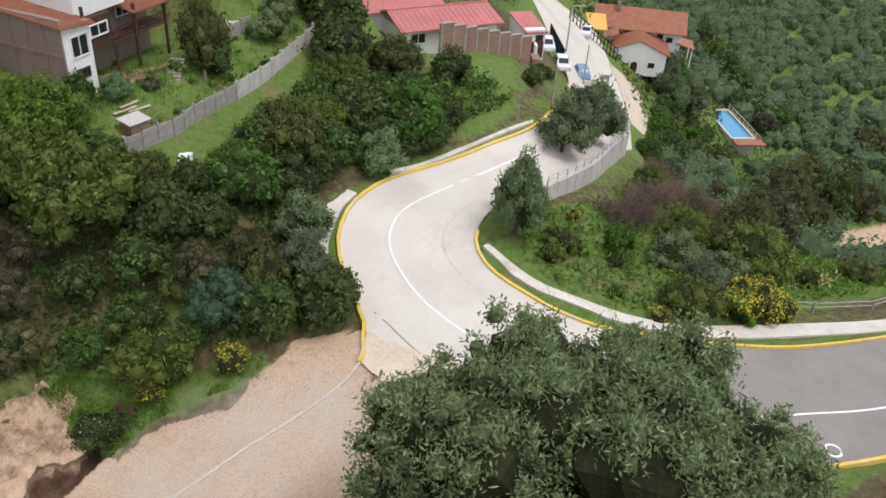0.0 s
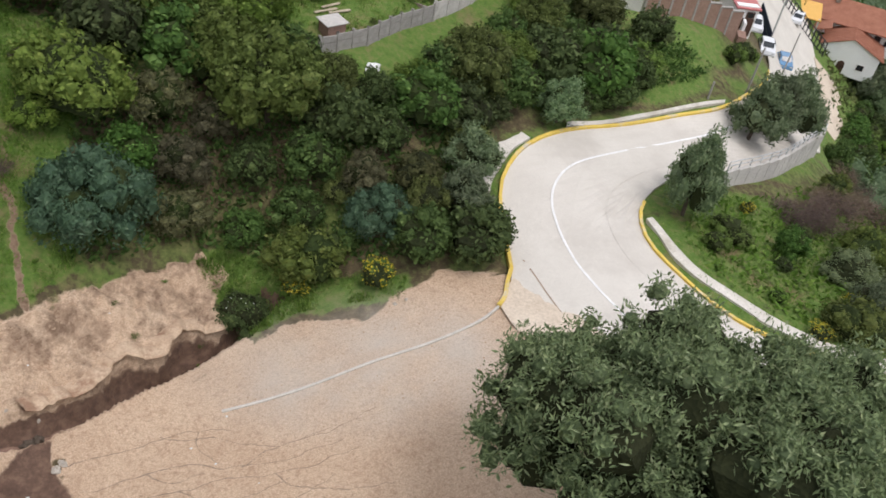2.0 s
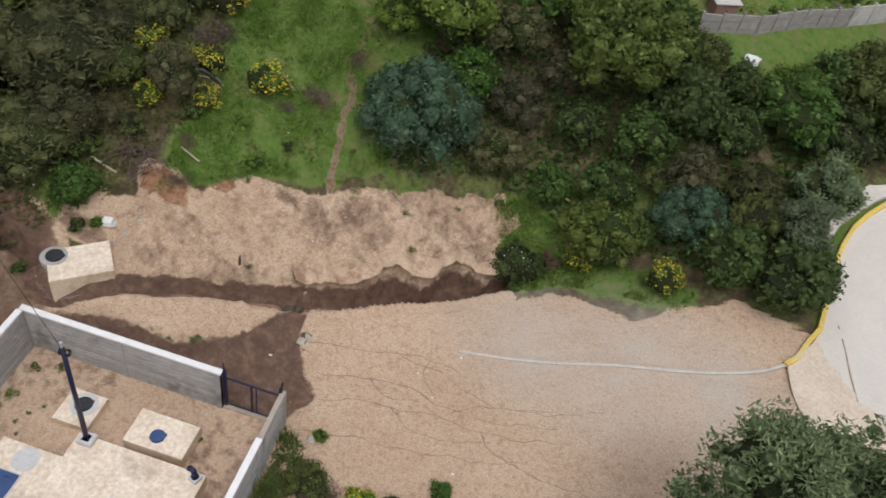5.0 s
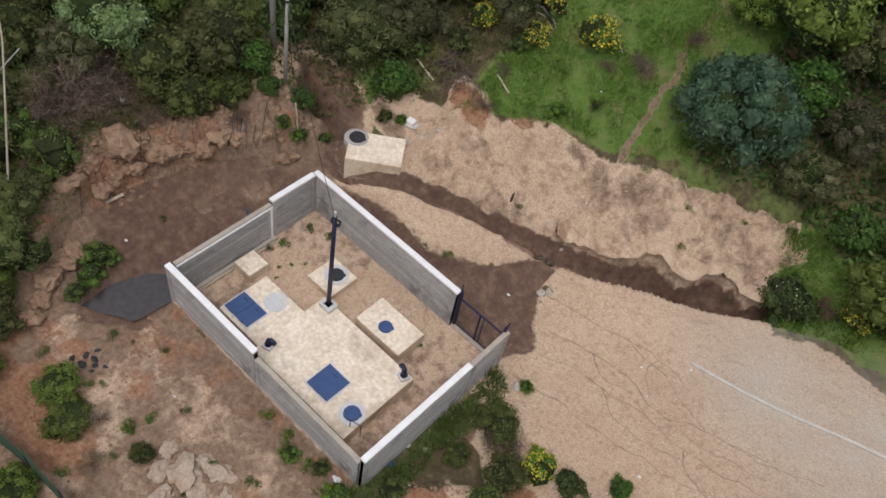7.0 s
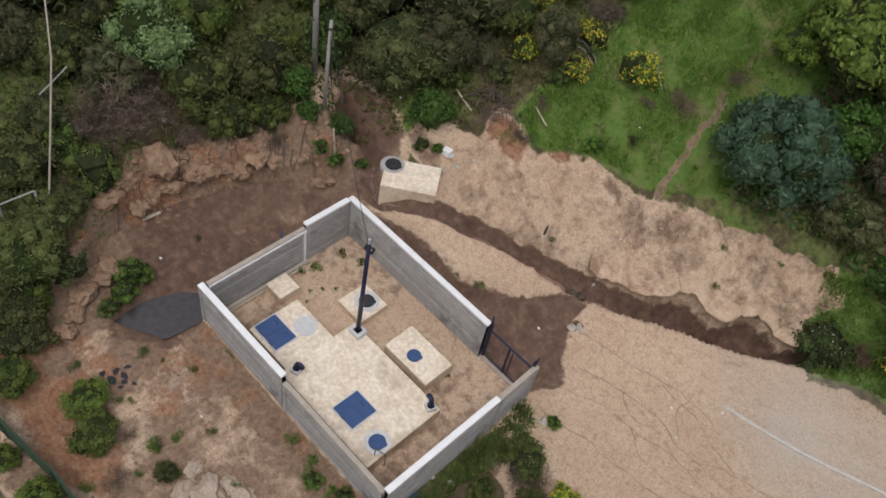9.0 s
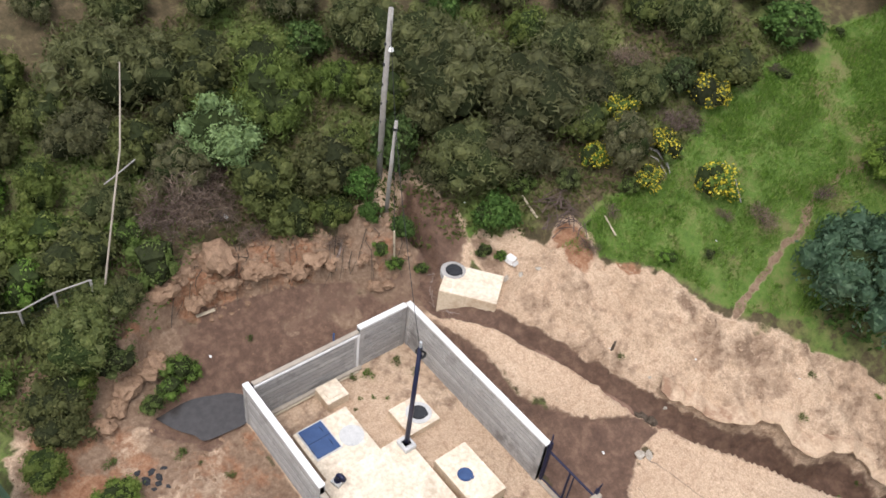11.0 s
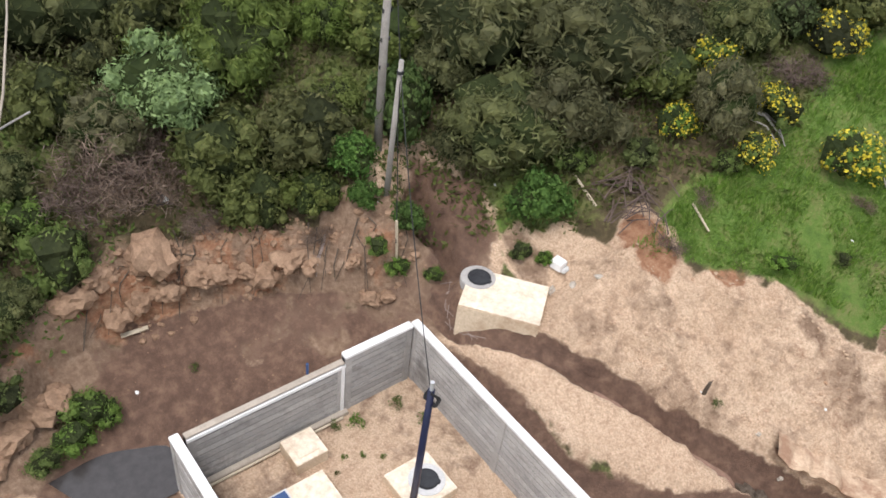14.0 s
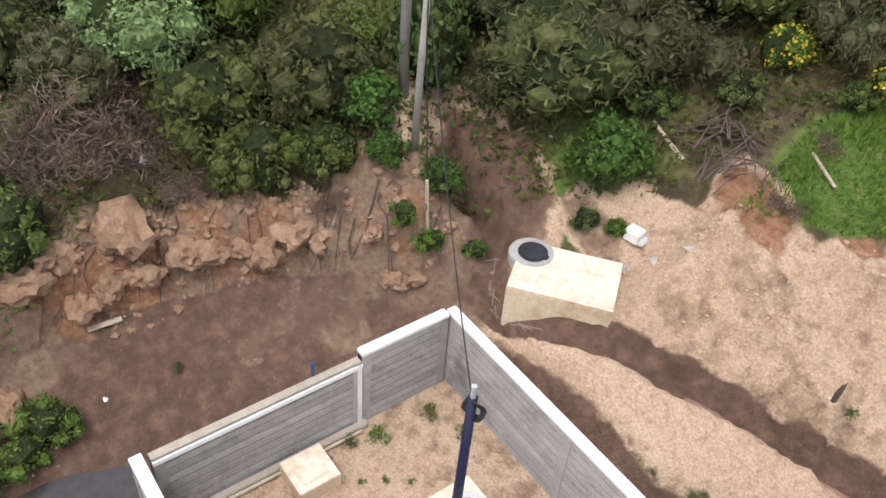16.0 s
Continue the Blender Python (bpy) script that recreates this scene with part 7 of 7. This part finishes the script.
part("mid_rail", box(.07, 9.4, .07, pose(2.3, 0, .2)), M_TIMBER, pl)
for x, y, L, rz in ((110, 62.5, 4.0, -52), (108, 60.5, 3.0, -52)):
    w = thing("terrace_wall", x, y, gz(x, y) - .5, "pale stepped terrace wall below the house", "wall", rz=rz)
    part("wall", box(L, .4, 1.2), M_WALLWHITE, w)
    part("coping", box(L + .2, .55, .15, pose(0, 0, 1.2), .03), M_WALK, w)

rm = thing("road_mark", 40.3, -5.75, broad(40.3, -5.75) + .012, "worn white painted ring on the asphalt", "road marking")
part("ring", tube([(.32 * math.cos(t), .32 * math.sin(t), 0) for t in np.linspace(0, 2 * math.pi, 29)], .06, .06, 6), M_WHITE, rm)
rm.scale = (1, 1, .12)
# rail fence on the verge
VF = [(44.6, 3.9), (46.6, 2.9), (48.9, 1.75), (52.3, .6), (56.5, .9)]
vf = thing("verge_rail", VF[0][0], VF[0][1], 0, "low white rail fence along the verge", "fence")
for x, y in VF:
    part("post", box(.12, .12, .8, pose(x - 44.6, y - 3.9, gz(x, y) - .1), .01), M_POLE, vf)
for h in (.35, .62):
    part("rail", tube([(x - 44.6, y - 3.9, gz(x, y) + h) for x, y in VF], .035, .035, 6), M_POLE, vf)

# ---------------------------------------------------------------- poles, wires and fences by the yard
up = thing("utility_pole", -3.8, 1.2, gz(-3.8, 1.2) - .3, "tall weathered concrete pole with a white lamp", "pole")
part("shaft", tube([(0, 0, 0), (0, .0, 3.5), (.05, .05, 6.9)], .12, .085, 10), M_POLE, up, smooth=True)
for k in range(5):
    part("step_hole", box(.05, .26, .10, pose(.02, .02, 2.6 + .75 * k)), M_IRON, up)
part("lamp_arm", tube([(.05, .05, 5.55), (.22, 0, 5.6)], .025), M_IRON, up)
part("lamp_bulb", disc(.10, .13, pose(.25, 0, 5.5), 16, .03, .06), M_CAP, up, "white lamp bowl")
lp = thing("leaning_pole", -2.6, .7, gz(-2.6, .7) - .3, "weathered leaning timber pole", "pole")
part("shaft", tube([(0, 0, 0), (.12, -.02, 2.2), (.26, -.03, 4.35)], .085, .06, 9), M_POLE, lp, smooth=True)
part("clamp", disc(.085, .08, pose(.24, -.03, 4.0)), M_IRON, lp)
sk = thing("timber_stake", -1.4, .3, gz(-1.4, .3) - .2, "thin pale timber stake", "stake")
part("shaft", box(.07, .05, 1.5, pose(0, 0, 0, 2, -3, 0), .008), M_TIMBER, sk)


def wire(name, a, b, sag, r, label, n=14):
    a, b = Vector(a), Vector(b)
    ob = part(name, tube([a.lerp(b, s) - Vector((0, 0, sag * 4 * s * (1 - s))) for s in np.linspace(0, 1, n)], r, r, 5), M_BLACK)
    return tagged(ob, label, "cable")


PT = up.matrix_world @ Vector((.05, .05, 6.7))
LT = lp.matrix_world @ Vector((.25, -.03, 4.1))
wire("cable", (4.08, -2.94, 5.2), LT, .35, .012, "black cable from the mast to the pole")
wire("cable", LT, PT, .2, .012, "black cable between the poles")
dr_ = thing("drop_cable", LT.x, LT.y, LT.z, "black cable hanging from the leaning pole", "cable")
part("strand", tube([(0, 0, 0), (.12, -.05, -1.5), (.35, -.1, -2.9), (.95, -.45, -4.4)], .013), M_BLACK, dr_)

# mesh fence west of the cut bank
WF = [(-6.8, -12.4), (-6.3, -11.3), (-5.9, -10.2), (-5.5, -9.1)]
M_NET = two_tone("green_fence_net", (0.016, 0.034, 0.018), (0.034, 0.060, 0.032), 3, 30, 0.8)
wf = thing("mesh_fence", WF[0][0], WF[0][1], 0, "old mesh fence with grey posts and top rail", "fence")
tops = []
for x, y in WF:
    z = gz(x, y)
    part("post", tube([(x + 6.8, y + 12.4, z - .2), (x + 6.8, y + 12.4, z + 1.3)], .045), M_POLE, wf)
    tops.append((x + 6.8, y + 12.4, z + 1.32))
part("top_rail", tube(tops, .03), M_POLE, wf)
for (x0, y0, z0), (x1, y1, z1) in zip(tops, tops[1:]):
    strands = []
    for k in range(9):
        s = (k + .5) / 9
        strands.append(tube([(x0 + (x1 - x0) * s, y0 + (y1 - y0) * s, z0 + (z1 - z0) * s), (x0 + (x1 - x0) * s, y0 + (y1 - y0) * s, z0 + (z1 - z0) * s - 1.2)], .006, .006, 3))
    for k in range(6):
        strands.append(tube([(x0, y0, z0 - .2 * k), (x1, y1, z1 - .2 * k)], .006, .006, 3))
    part("mesh_panel", join(*strands), M_NET, wf)
tp = thing("thin_pole", -5.4, -9.0, gz(-5.4, -9.0) - .2, "thin weathered leaning pole at the fence corner", "pole")
part("shaft", tube([(0, 0, 0), (-.05, .2, 2.6 - tp.location.z), (-.6, 1.2, 5.4 - tp.location.z), (-1.6, 2.1, 6.9 - tp.location.z), (-2.8, 2.8, 8.1 - tp.location.z), (-3.2, 3.1, 9.0 - tp.location.z)], .042, .022), M_BARE, tp)
part("cross_arm", tube([(-.9, 1.2, 6.3 - tp.location.z), (-1.3, 1.75, 6.2 - tp.location.z), (-1.9, 2.6, 6.1 - tp.location.z)], .025), M_POLE, tp)
nf = thing("net_fence", -.1, -13.6, 0, "low fence of dark green net and steel posts", "fence")
for k, (x, y) in enumerate(((-2.2, -14.0), (-.1, -13.6), (2.0, -13.2), (3.6, -13.1), (5.0, -13.4))):
    part("post", tube([(x + .1, y + 13.6, gz(x, y) - .2), (x + .1, y + 13.6, gz(x, y) + 1.1)], .045), M_IRON, nf)
NP = [(-2.2, -14.0), (-.1, -13.6), (2.0, -13.2), (3.6, -13.1), (5.0, -13.4)]
for (x0, y0), (x1, y1) in zip(NP, NP[1:]):
    st_ = [tube([(x0 + .1, y0 + 13.6, gz(x0, y0) + .08 * k), (x1 + .1, y1 + 13.6, gz(x1, y1) + .05 * k)], .017, .017, 3) for k in range(22)]
    st_ += [tube([(x0 + (x1 - x0) * s + .1, y0 + (y1 - y0) * s + 13.6, gz(x0, y0) + (gz(x1, y1) - gz(x0, y0)) * s + h) for h in (0, 1.08)], .014, .014, 3) for s in np.linspace(.03, .97, 40)]
    part("net_panel", join(*st_), M_NET, nf)

# ---------------------------------------------------------------- water
def sheet(name, pts, z, mat, label, category="water"):
    bm = bmesh.new()
    f = bm.faces.new([bm.verts.new((x, y, z)) for x, y in pts])
    if f.normal.z < 0:
        f.normal_flip()
    bmesh.ops.triangulate(bm, faces=bm.faces)
    ob = part(name, bm, mat)
    return tagged(ob, label, category, kind="structure")


shore = smooth_line([(-1.85, -9.0), (-1.95, -7.8), (-1.65, -6.9), (-1.2, -6.0), (-.12, -5.7), (-.12, -7.9), (-.55, -8.25), (-1.1, -8.65), (-1.85, -9.0)], 60)[:-1]
sheet("pond_water", shore, POND_Z, M_POND, "shallow grey pond against the yard wall")
half = np.interp(np.linspace(0, 1, 90), [0, .45, .7, 1], [.16, .2, .3, .3])
left, right = STREAM + (offset(STREAM, 1) - STREAM) * half[:, None], STREAM - (offset(STREAM, 1) - STREAM) * half[:, None]
v, f = [], []
for k in range(30, 86):
    mx, my = STREAM[k]
    z = min(gz(mx, my), gz(*left[k]), gz(*right[k])) + .025
    v += [(left[k][0], left[k][1], z), (right[k][0], right[k][1], z)]
for k in range(len(v) // 2 - 1):
    f.append((2 * k, 2 * k + 1, 2 * k + 3, 2 * k + 2))
tagged(mesh_object("stream_water", v, f, M_WATER), "thin muddy stream in its eroded channel", "water", kind="structure")
ff = thing("white_water", STREAM[8][0], STREAM[8][1], 0, "small streaks of white water in the stream", "water")
for k in range(16):
    i0 = 10 + k // 2
    a_, c_ = STREAM[i0] + rs.normal(size=2) * .07, STREAM[i0 + 1] + rs.normal(size=2) * .07
    za, zc = gz(*a_) + .012, gz(*c_) + .012
    part("streak", tube([(a_[0] - STREAM[8][0], a_[1] - STREAM[8][1], za), ((a_ + c_)[0] / 2 - STREAM[8][0], (a_ + c_)[1] / 2 - STREAM[8][1], (za + zc) / 2 + .01), (c_[0] - STREAM[8][0], c_[1] - STREAM[8][1], zc)], .012, .008, 5), M_FOAM, ff)

M_BROW = two_tone("crusted_bank_earth", (0.36, 0.245, 0.16), (0.58, 0.44, 0.31), 2.2, 14, 0.95, 0.8, stain=(0.28, 0.17, 0.11))
LIP = smooth_line(FAR_EDGE[7:20], 90)
LIP = LIP + .06 * np.stack([vnoise(LIP[:, 0], LIP[:, 1], .4), vnoise(LIP[:, 1], LIP[:, 0], .4)], 1)
out = offset(LIP, 1) - LIP
v, f = [], []
for q, n_ in zip(LIP, out):
    back = q + n_ * .42
    top = gz(*back)
    reach = .10 + .12 * (1 + float(vnoise(q[0], q[1], .5)))
    for d_, z_ in ((.46, .0), (.2, .035), (-reach * .7, .0), (-reach, -.08), (-reach * .8, -.17), (.12, -.26), (.46, -.30)):
        v.append((*(q + n_ * d_), top + z_ + .02 * float(vnoise(q[0] * 3, q[1] * 3 + d_ * 9, .5))))
for k in range(len(LIP) - 1):
    for m_ in range(6):
        f.append((7 * k + m_, 7 * k + m_ + 1, 7 * k + m_ + 8, 7 * k + m_ + 7))
tagged(mesh_object("bank_brow", v, f, M_BROW), "overhanging pale earth brow above the stream", "bank", kind="structure")
rr = np.random.RandomState(41)
for k in range(22):
    s_ = rr.uniform(.35, .98)
    x0, y0 = CLIFF[int(s_ * 59)]
    dx, dy = rr.uniform(-.9, -.3), rr.uniform(.2, .7)
    b0 = thing("exposed_root", x0, y0, 0, "pale bare root hanging from the cut bank", "root", "roots on the cut bank")
    pts = [(dx * u + .12 * rr.normal(), dy * u + .12 * rr.normal()) for u in (1.2, .8, .4, 0)]
    part("root", tube([(p_[0], p_[1], gz(x0 + p_[0], y0 + p_[1]) + .06 + .08 * rr.rand()) for p_ in pts], .022, .008, 5), M_BARK, b0)
wf_ = thing("falling_water", -2.85, -1.07, 0, "thin white thread of water down the bank", "water")
for k in range(5):
    o_ = rr.normal(size=2) * .06
    part("streak", tube([(o_[0] - .25 + .2 * u, o_[1] + .2 - .25 * u, gz(-2.85 + o_[0] - .25 + .2 * u, -1.07 + o_[1] + .2 - .25 * u) + .02) for u in (0, .6, 1.2, 1.9)], .022, .012, 5), M_FOAM, wf_)

# ---------------------------------------------------------------- clods, rocks, litter
def crumbs(name, poly, count, size, mat, label, power=3.0):
    """Loose clods and stones strewn over a patch, joined."""
    r = np.random.RandomState(len(poly) * 7 + count)
    p = np.array(poly)
    pts = r.uniform(p.min(0), p.max(0), (count * 4, 2))
    pts = pts[inside(pts[:, 0], pts[:, 1], poly) & (zone(pts[:, 0], pts[:, 1], CHANNEL, 0, .25) == 0)]
    pts = pts[vnoise(pts[:, 0], pts[:, 1], 1.0) > r.uniform(-.7, .5, len(pts))][:count]
    bm = bmesh.new()
    bmesh.ops.create_icosphere(bm, subdivisions=1, radius=1)
    base = np.array([v.co for v in bm.verts])
    tri = np.array([[v.index for v in f.verts] for f in bm.faces])
    bm.free()
    s = size[0] + (size[1] - size[0]) * r.rand(len(pts)) ** power
    z = ground_height(pts[:, 0], pts[:, 1])
    V = base[None] * (s[:, None] * r.uniform(.6, 1.3, (len(pts), 12)))[:, :, None] * np.array([1, 1, .7]) + np.c_[pts, z - s * .12][:, None]
    F = tri[None] + 12 * np.arange(len(pts))[:, None, None]
    return tagged(mesh_object(name, V.reshape(-1, 3), F.reshape(-1, 3), mat), label, "clods", kind="stuff")


crumbs("loose_clods", UPPER_BANK, 3600, (.012, .060), M_CRUMB, "loose pale and reddish earth clods on the bank")
crumbs("loose_clods", ISLAND, 300, (.01, .04), M_CRUMB, "loose pale earth crumbs beside the stream")
crumbs("loose_clods", RAMP, 1500, (.01, .05), M_CRUMB, "loose pale earth crumbs on the ramp", 4.0)
crumbs("loose_clods", SOUTH_DIRT, 900, (.015, .10), M_CLOD, "loose ochre clods on the dirt slope")
crumbs("loose_clods", SOUTH_BANK, 500, (.02, .12), M_CLOD, "loose red clods on the bank")
crumbs("loose_clods", [(-.8, .9), (-1.2, -.2), (-3.0, -1.6), (-4.0, -3.6), (-4.2, -5.6), (-5.6, -6.6), (-5.8, -5.0), (-5.0, -3.0), (-3.6, -1.0), (-1.8, .9)], 900, (.02, .15), M_CLOD, "broken ochre clods under the cut bank")
crumbs("loose_clods", FLAT, 220, (.01, .035), M_CLOD, "small pale stones on the mud")
RILLS = [[(8.79, 3.16), (9.91, 3.54), (10.74, 3.78), (12.2, 4.15), (13.5, 4.32), (14.7, 4.17)], [(9.6, 2.23), (10.45, 2.44), (12.1, 2.9), (13.4, 2.89), (14.9, 2.38), (16.7, 2.39), (18.6, 2.55)],
         [(9.8, 1.0), (11.2, 1.73), (12.7, 1.88), (14.4, 2.02), (15.9, 1.81), (17.5, 1.85), (18.9, 2.15)], [(12.2, 4.15), (13.9, 3.9), (15.2, 3.3), (16.6, 3.0), (18.4, 3.3)], [(10.1, -.1), (11.9, .3), (14.3, .52), (16.3, .67), (18, 1.26)],
         [(11.6, 2.75), (12.5, 2.35), (13.6, 2.4)], [(13.5, 4.3), (13.4, 3.6), (14.1, 2.7)], [(12.7, 1.9), (13.6, 1.3), (15.0, 1.2), (16.4, 1.5)], [(15.9, 1.8), (16.6, 1.1), (18.2, .6), (20.0, .4)], [(14.9, 2.4), (16.2, 2.9), (17.8, 3.1), (20, 3.6)]]
for k, ln_ in enumerate(RILLS):
    c = smooth_line(ln_, 70)
    c = c + np.stack([.16 * vnoise(c[:, 0] + k, c[:, 1], .8), .2 * vnoise(c[:, 1], c[:, 0] + k, .8)], 1)
    w = .006 + .026 * np.clip(.45 + vnoise(c[:, 0] * 2, c[:, 1] * 2, .7), 0, 1) * np.linspace(1, .35, 70)
    a_ = offset(c, 1) - c
    v = []
    for p_, n_, h_ in zip(c, a_, w):
        for s_ in (-1, 1):
            q = p_ + n_ * h_ * s_
            v.append((q[0], q[1], gz(*q) + .006))
    f = [(2 * i, 2 * i + 1, 2 * i + 3, 2 * i + 2) for i in range(69)]
    tagged(mesh_object("erosion_rill", v, f, M_RILL), "thin dark erosion rill in the dirt ramp", "rill", kind="structure")
for k, (x, y, s) in enumerate(((-5.2, -4.9, 1.3), (-4.75, -4.7, .9), (-5.2, -6.9, 1.0), (-5.3, -6.3, .9), (-4.9, -6.0, .8), (-4.5, -3.8, .85), (-4.2, -3.4, .75), (-3.6, -2.3, .95), (-3.3, -1.8, .9), (-2.9, -1.5, .5), (-1.4, -.5, .6), (-1.1, -.1, .4), (-2.0, -.6, .45), (-4.9, -5.4, .7), (-3.9, -2.8, .6), (-3.5, -8.6, 1.1), (-3.2, -9.3, .95), (-2.8, -9.9, .8), (-3.7, -8.0, .8), (-2.3, -10.5, .7))):
    crumple("earth_clod", x, y, (s, s * .8, s * .75), M_CLOD, "ochre earth clod broken from the cut bank", "earth clod", .3, rz=40 * k, seed=20 + k)
for k, (x, y, s) in enumerate(((5.2, -10.0, 1.1), (6.1, -9.2, .9), (4.6, -10.5, .8), (6.0, -10.1, .8), (5.5, -9.3, .7), (5.3, -10.9, .8), (4.3, -9.9, .6), (6.7, -9.6, .6))):
    crumple("rock_outcrop", x, y, (s * 1.1, s * .8, s * .45), M_OUTCROP, "ochre grey cracked rock outcrop in the dirt", "rock", .05, rz=47 * k, seed=60 + k)
for k, (x, y, s) in enumerate(((10.6, -.3, .35), (10.9, -.1, .28), (10.3, -.5, .22), (9.5, -4.5, .22), (10.1, -4.2, .25), (-5.6, -8.2, .6), (-5.2, -8.8, .5), (21.7, 8.4, .18), (22.2, 8.5, .15), (8.2, 5.0, .16), (10.4, 5.9, .15), (12.2, 6.7, .2), (7.3, 4.9, .14), (1.6, 3.1, .3), (2.0, 3.4, .25), (2.5, 3.7, .2), (8.8, 3.2, .35), (9.0, 3.4, .3))):
    crumple("grey_rock", x, y, (s, s * .75, s * .6), M_STONE, "pale grey rough stone on the dirt", "stone", .3, rz=50 * k, seed=60 + k)
crumple("plastic_bag", 9.6, -5.4, (.30, .24, .2), M_BLUE, "crumpled blue plastic bag", "bag", seed=90)
crumple("plastic_bag", 8.8, -6.9, (.3, .24, .16), M_CLOTH, "crumpled white plastic bag", "bag", seed=91)
crumple("rubbish_sack", -6.3, -4.0, (.35, .3, .4), M_IRON, "black rubbish sack with white rag", "sack", seed=92)
crumple("rag", -6.15, -3.9, (.22, .16, .2), M_CLOTH, "white rag on the sack", "rag", seed=93, lift=.2)
crumple("white_bag", -2.9, -14.0, (.6, .5, .4), M_CLOTH, "white plastic bag at the bank's foot", "bag", seed=94)
for k, (x, y, s) in enumerate(((.1, -9.8, .3), (.3, -9.9, .22), (-.2, -9.9, .26), (.0, -10.2, .3), (.4, -10.1, .18), (-.4, -10.3, .22), (.55, -9.7, .16), (-.1, -9.55, .18))):
    crumple("burnt_debris", x, y, (s, s * .7, s * .4), M_IRON, "charred black debris on the dirt", "debris", seed=100 + k, rz=60 * k)
for k in range(34):
    x, y = rs.uniform(-4, 16), rs.uniform(-11, 9)
    if inside(np.array([x]), np.array([y]), YARD_KEEP)[0] or inside(np.array([x]), np.array([y]), CHANNEL)[0]:
        continue
    s = rs.uniform(.05, .12)
    crumple("litter_scrap", x, y, (s, s * .7, s * .4), M_CLOTH, "small white scrap of litter", "litter", seed=200 + k)
wb = thing("white_block", 1.3, 3.5, gz(1.3, 3.5), "small white concrete block on the bank", "block", rz=10)
part("block", box(.34, .30, .26, None, .02), M_CAP, wb)
part("mortar_lump", box(.14, .30, .10, pose(.22, .02, 0), .03), M_RIM, wb)


def plank(x0, y0, x1, y1, w, label, lift=.05):
    L = math.hypot(x1 - x0, y1 - y0)
    z0, z1 = gz(x0, y0) + lift, gz(x1, y1) + lift
    p = thing("plank", x0, y0, z0, label, "plank", rz=math.degrees(math.atan2(y1 - y0, x1 - x0)))
    part("board", box(L, w, .04, pose(L / 2, 0, (z1 - z0) / 2, 0, -math.degrees(math.atan2(z1 - z0, L)), 0), .006), M_TIMBER, p)


plank(2.8, 6.2, 3.6, 6.1, .06, "pale timber batten on the meadow edge")
plank(.1, 4.75, 1.15, 4.65, .09, "weathered plank among the shrubs")
plank(-4.6, -6.1, -4.5, -5.4, .14, "whitewashed plank on the mud")
for k in range(44):
    x, y = 1.75 + rs.normal() * .42, 5.3 + rs.normal() * .24
    t = rs.uniform(0, 3.14)
    b0 = thing("dead_branch", x, y, gz(x, y), "dead brown branch on the brush pile", "branch", "brush pile")
    part("stick", tube([(-.5 * math.cos(t), -.5 * math.sin(t), .05), (0, 0, .15 + .4 * rs.rand()), (.5 * math.cos(t), .5 * math.sin(t), .12)], .02, .008, 5), M_STRAW, b0)
for x0, y0, x1, y1, r_ in ((1.9, 8.5, 3.2, 8.7, .05), (1.9, 8.7, 3.0, 9.0, .035), (2.2, 8.4, 3.3, 8.5, .03), (4.3, 10.2, 5.6, 10.0, .04), (2.4, 8.8, 3.4, 8.6, .03)):
    lg = thing("fallen_branch", x0, y0, 0, "grey weathered branch lying on the meadow", "branch", "fallen branches")
    part("stick", tube([(0, 0, gz(x0, y0) + .08), ((x1 - x0) * .5, (y1 - y0) * .5 + .1, gz((x0 + x1) / 2, (y0 + y1) / 2) + .22), (x1 - x0, y1 - y0, gz(x1, y1) + .1)], r_, r_ * .5, 6), M_POLE, lg)
sb_ = thing("timber_stub", 5.9, 4.3, gz(5.9, 4.3) - .2, "dark broken timber stub in the bank", "stump")
part("stub", tube([(0, 0, 0), (.02, -.02, .4), (.04, -.02, .62)], .06, .04, 8), M_BARK, sb_)
part("splinter", tube([(.04, -.02, .58), (.07, 0, .72)], .025, .008, 5), M_BARK, sb_)
for x, y in ((7.9, 4.25), (8.15, 4.5)):
    crumple("wet_boulder", x, y, (.45, .35, .3), M_BARK, "dark wet boulder in the stream", "stone", seed=int(x * 10))
gw = thing("graffiti", .0, -5.2, 1.1, "faded dark graffiti strokes on the block wall", "graffiti")
for k, (y, z, w_, h_, t) in enumerate(((-.5, .30, .22, .05, 12), (-.25, .33, .05, .22, 0), (-.05, .36, .24, .05, -14), (.12, .28, .05, .2, 8), (.32, .38, .2, .05, 20), (-.35, .05, .3, .045, 6), (.1, .08, .22, .045, -8))):
    part("stroke", box(.004, w_, h_, pose(.087, y, z, t, 0, 0)), M_IRON, gw)
bp = thing("pipe_stub", -.02, -3.2, H - .1, "short blue pipe on the yard wall", "pipe")
part("pipe", tube([(0, 0, 0), (0, 0, .35)], .035), M_BLUE, bp)
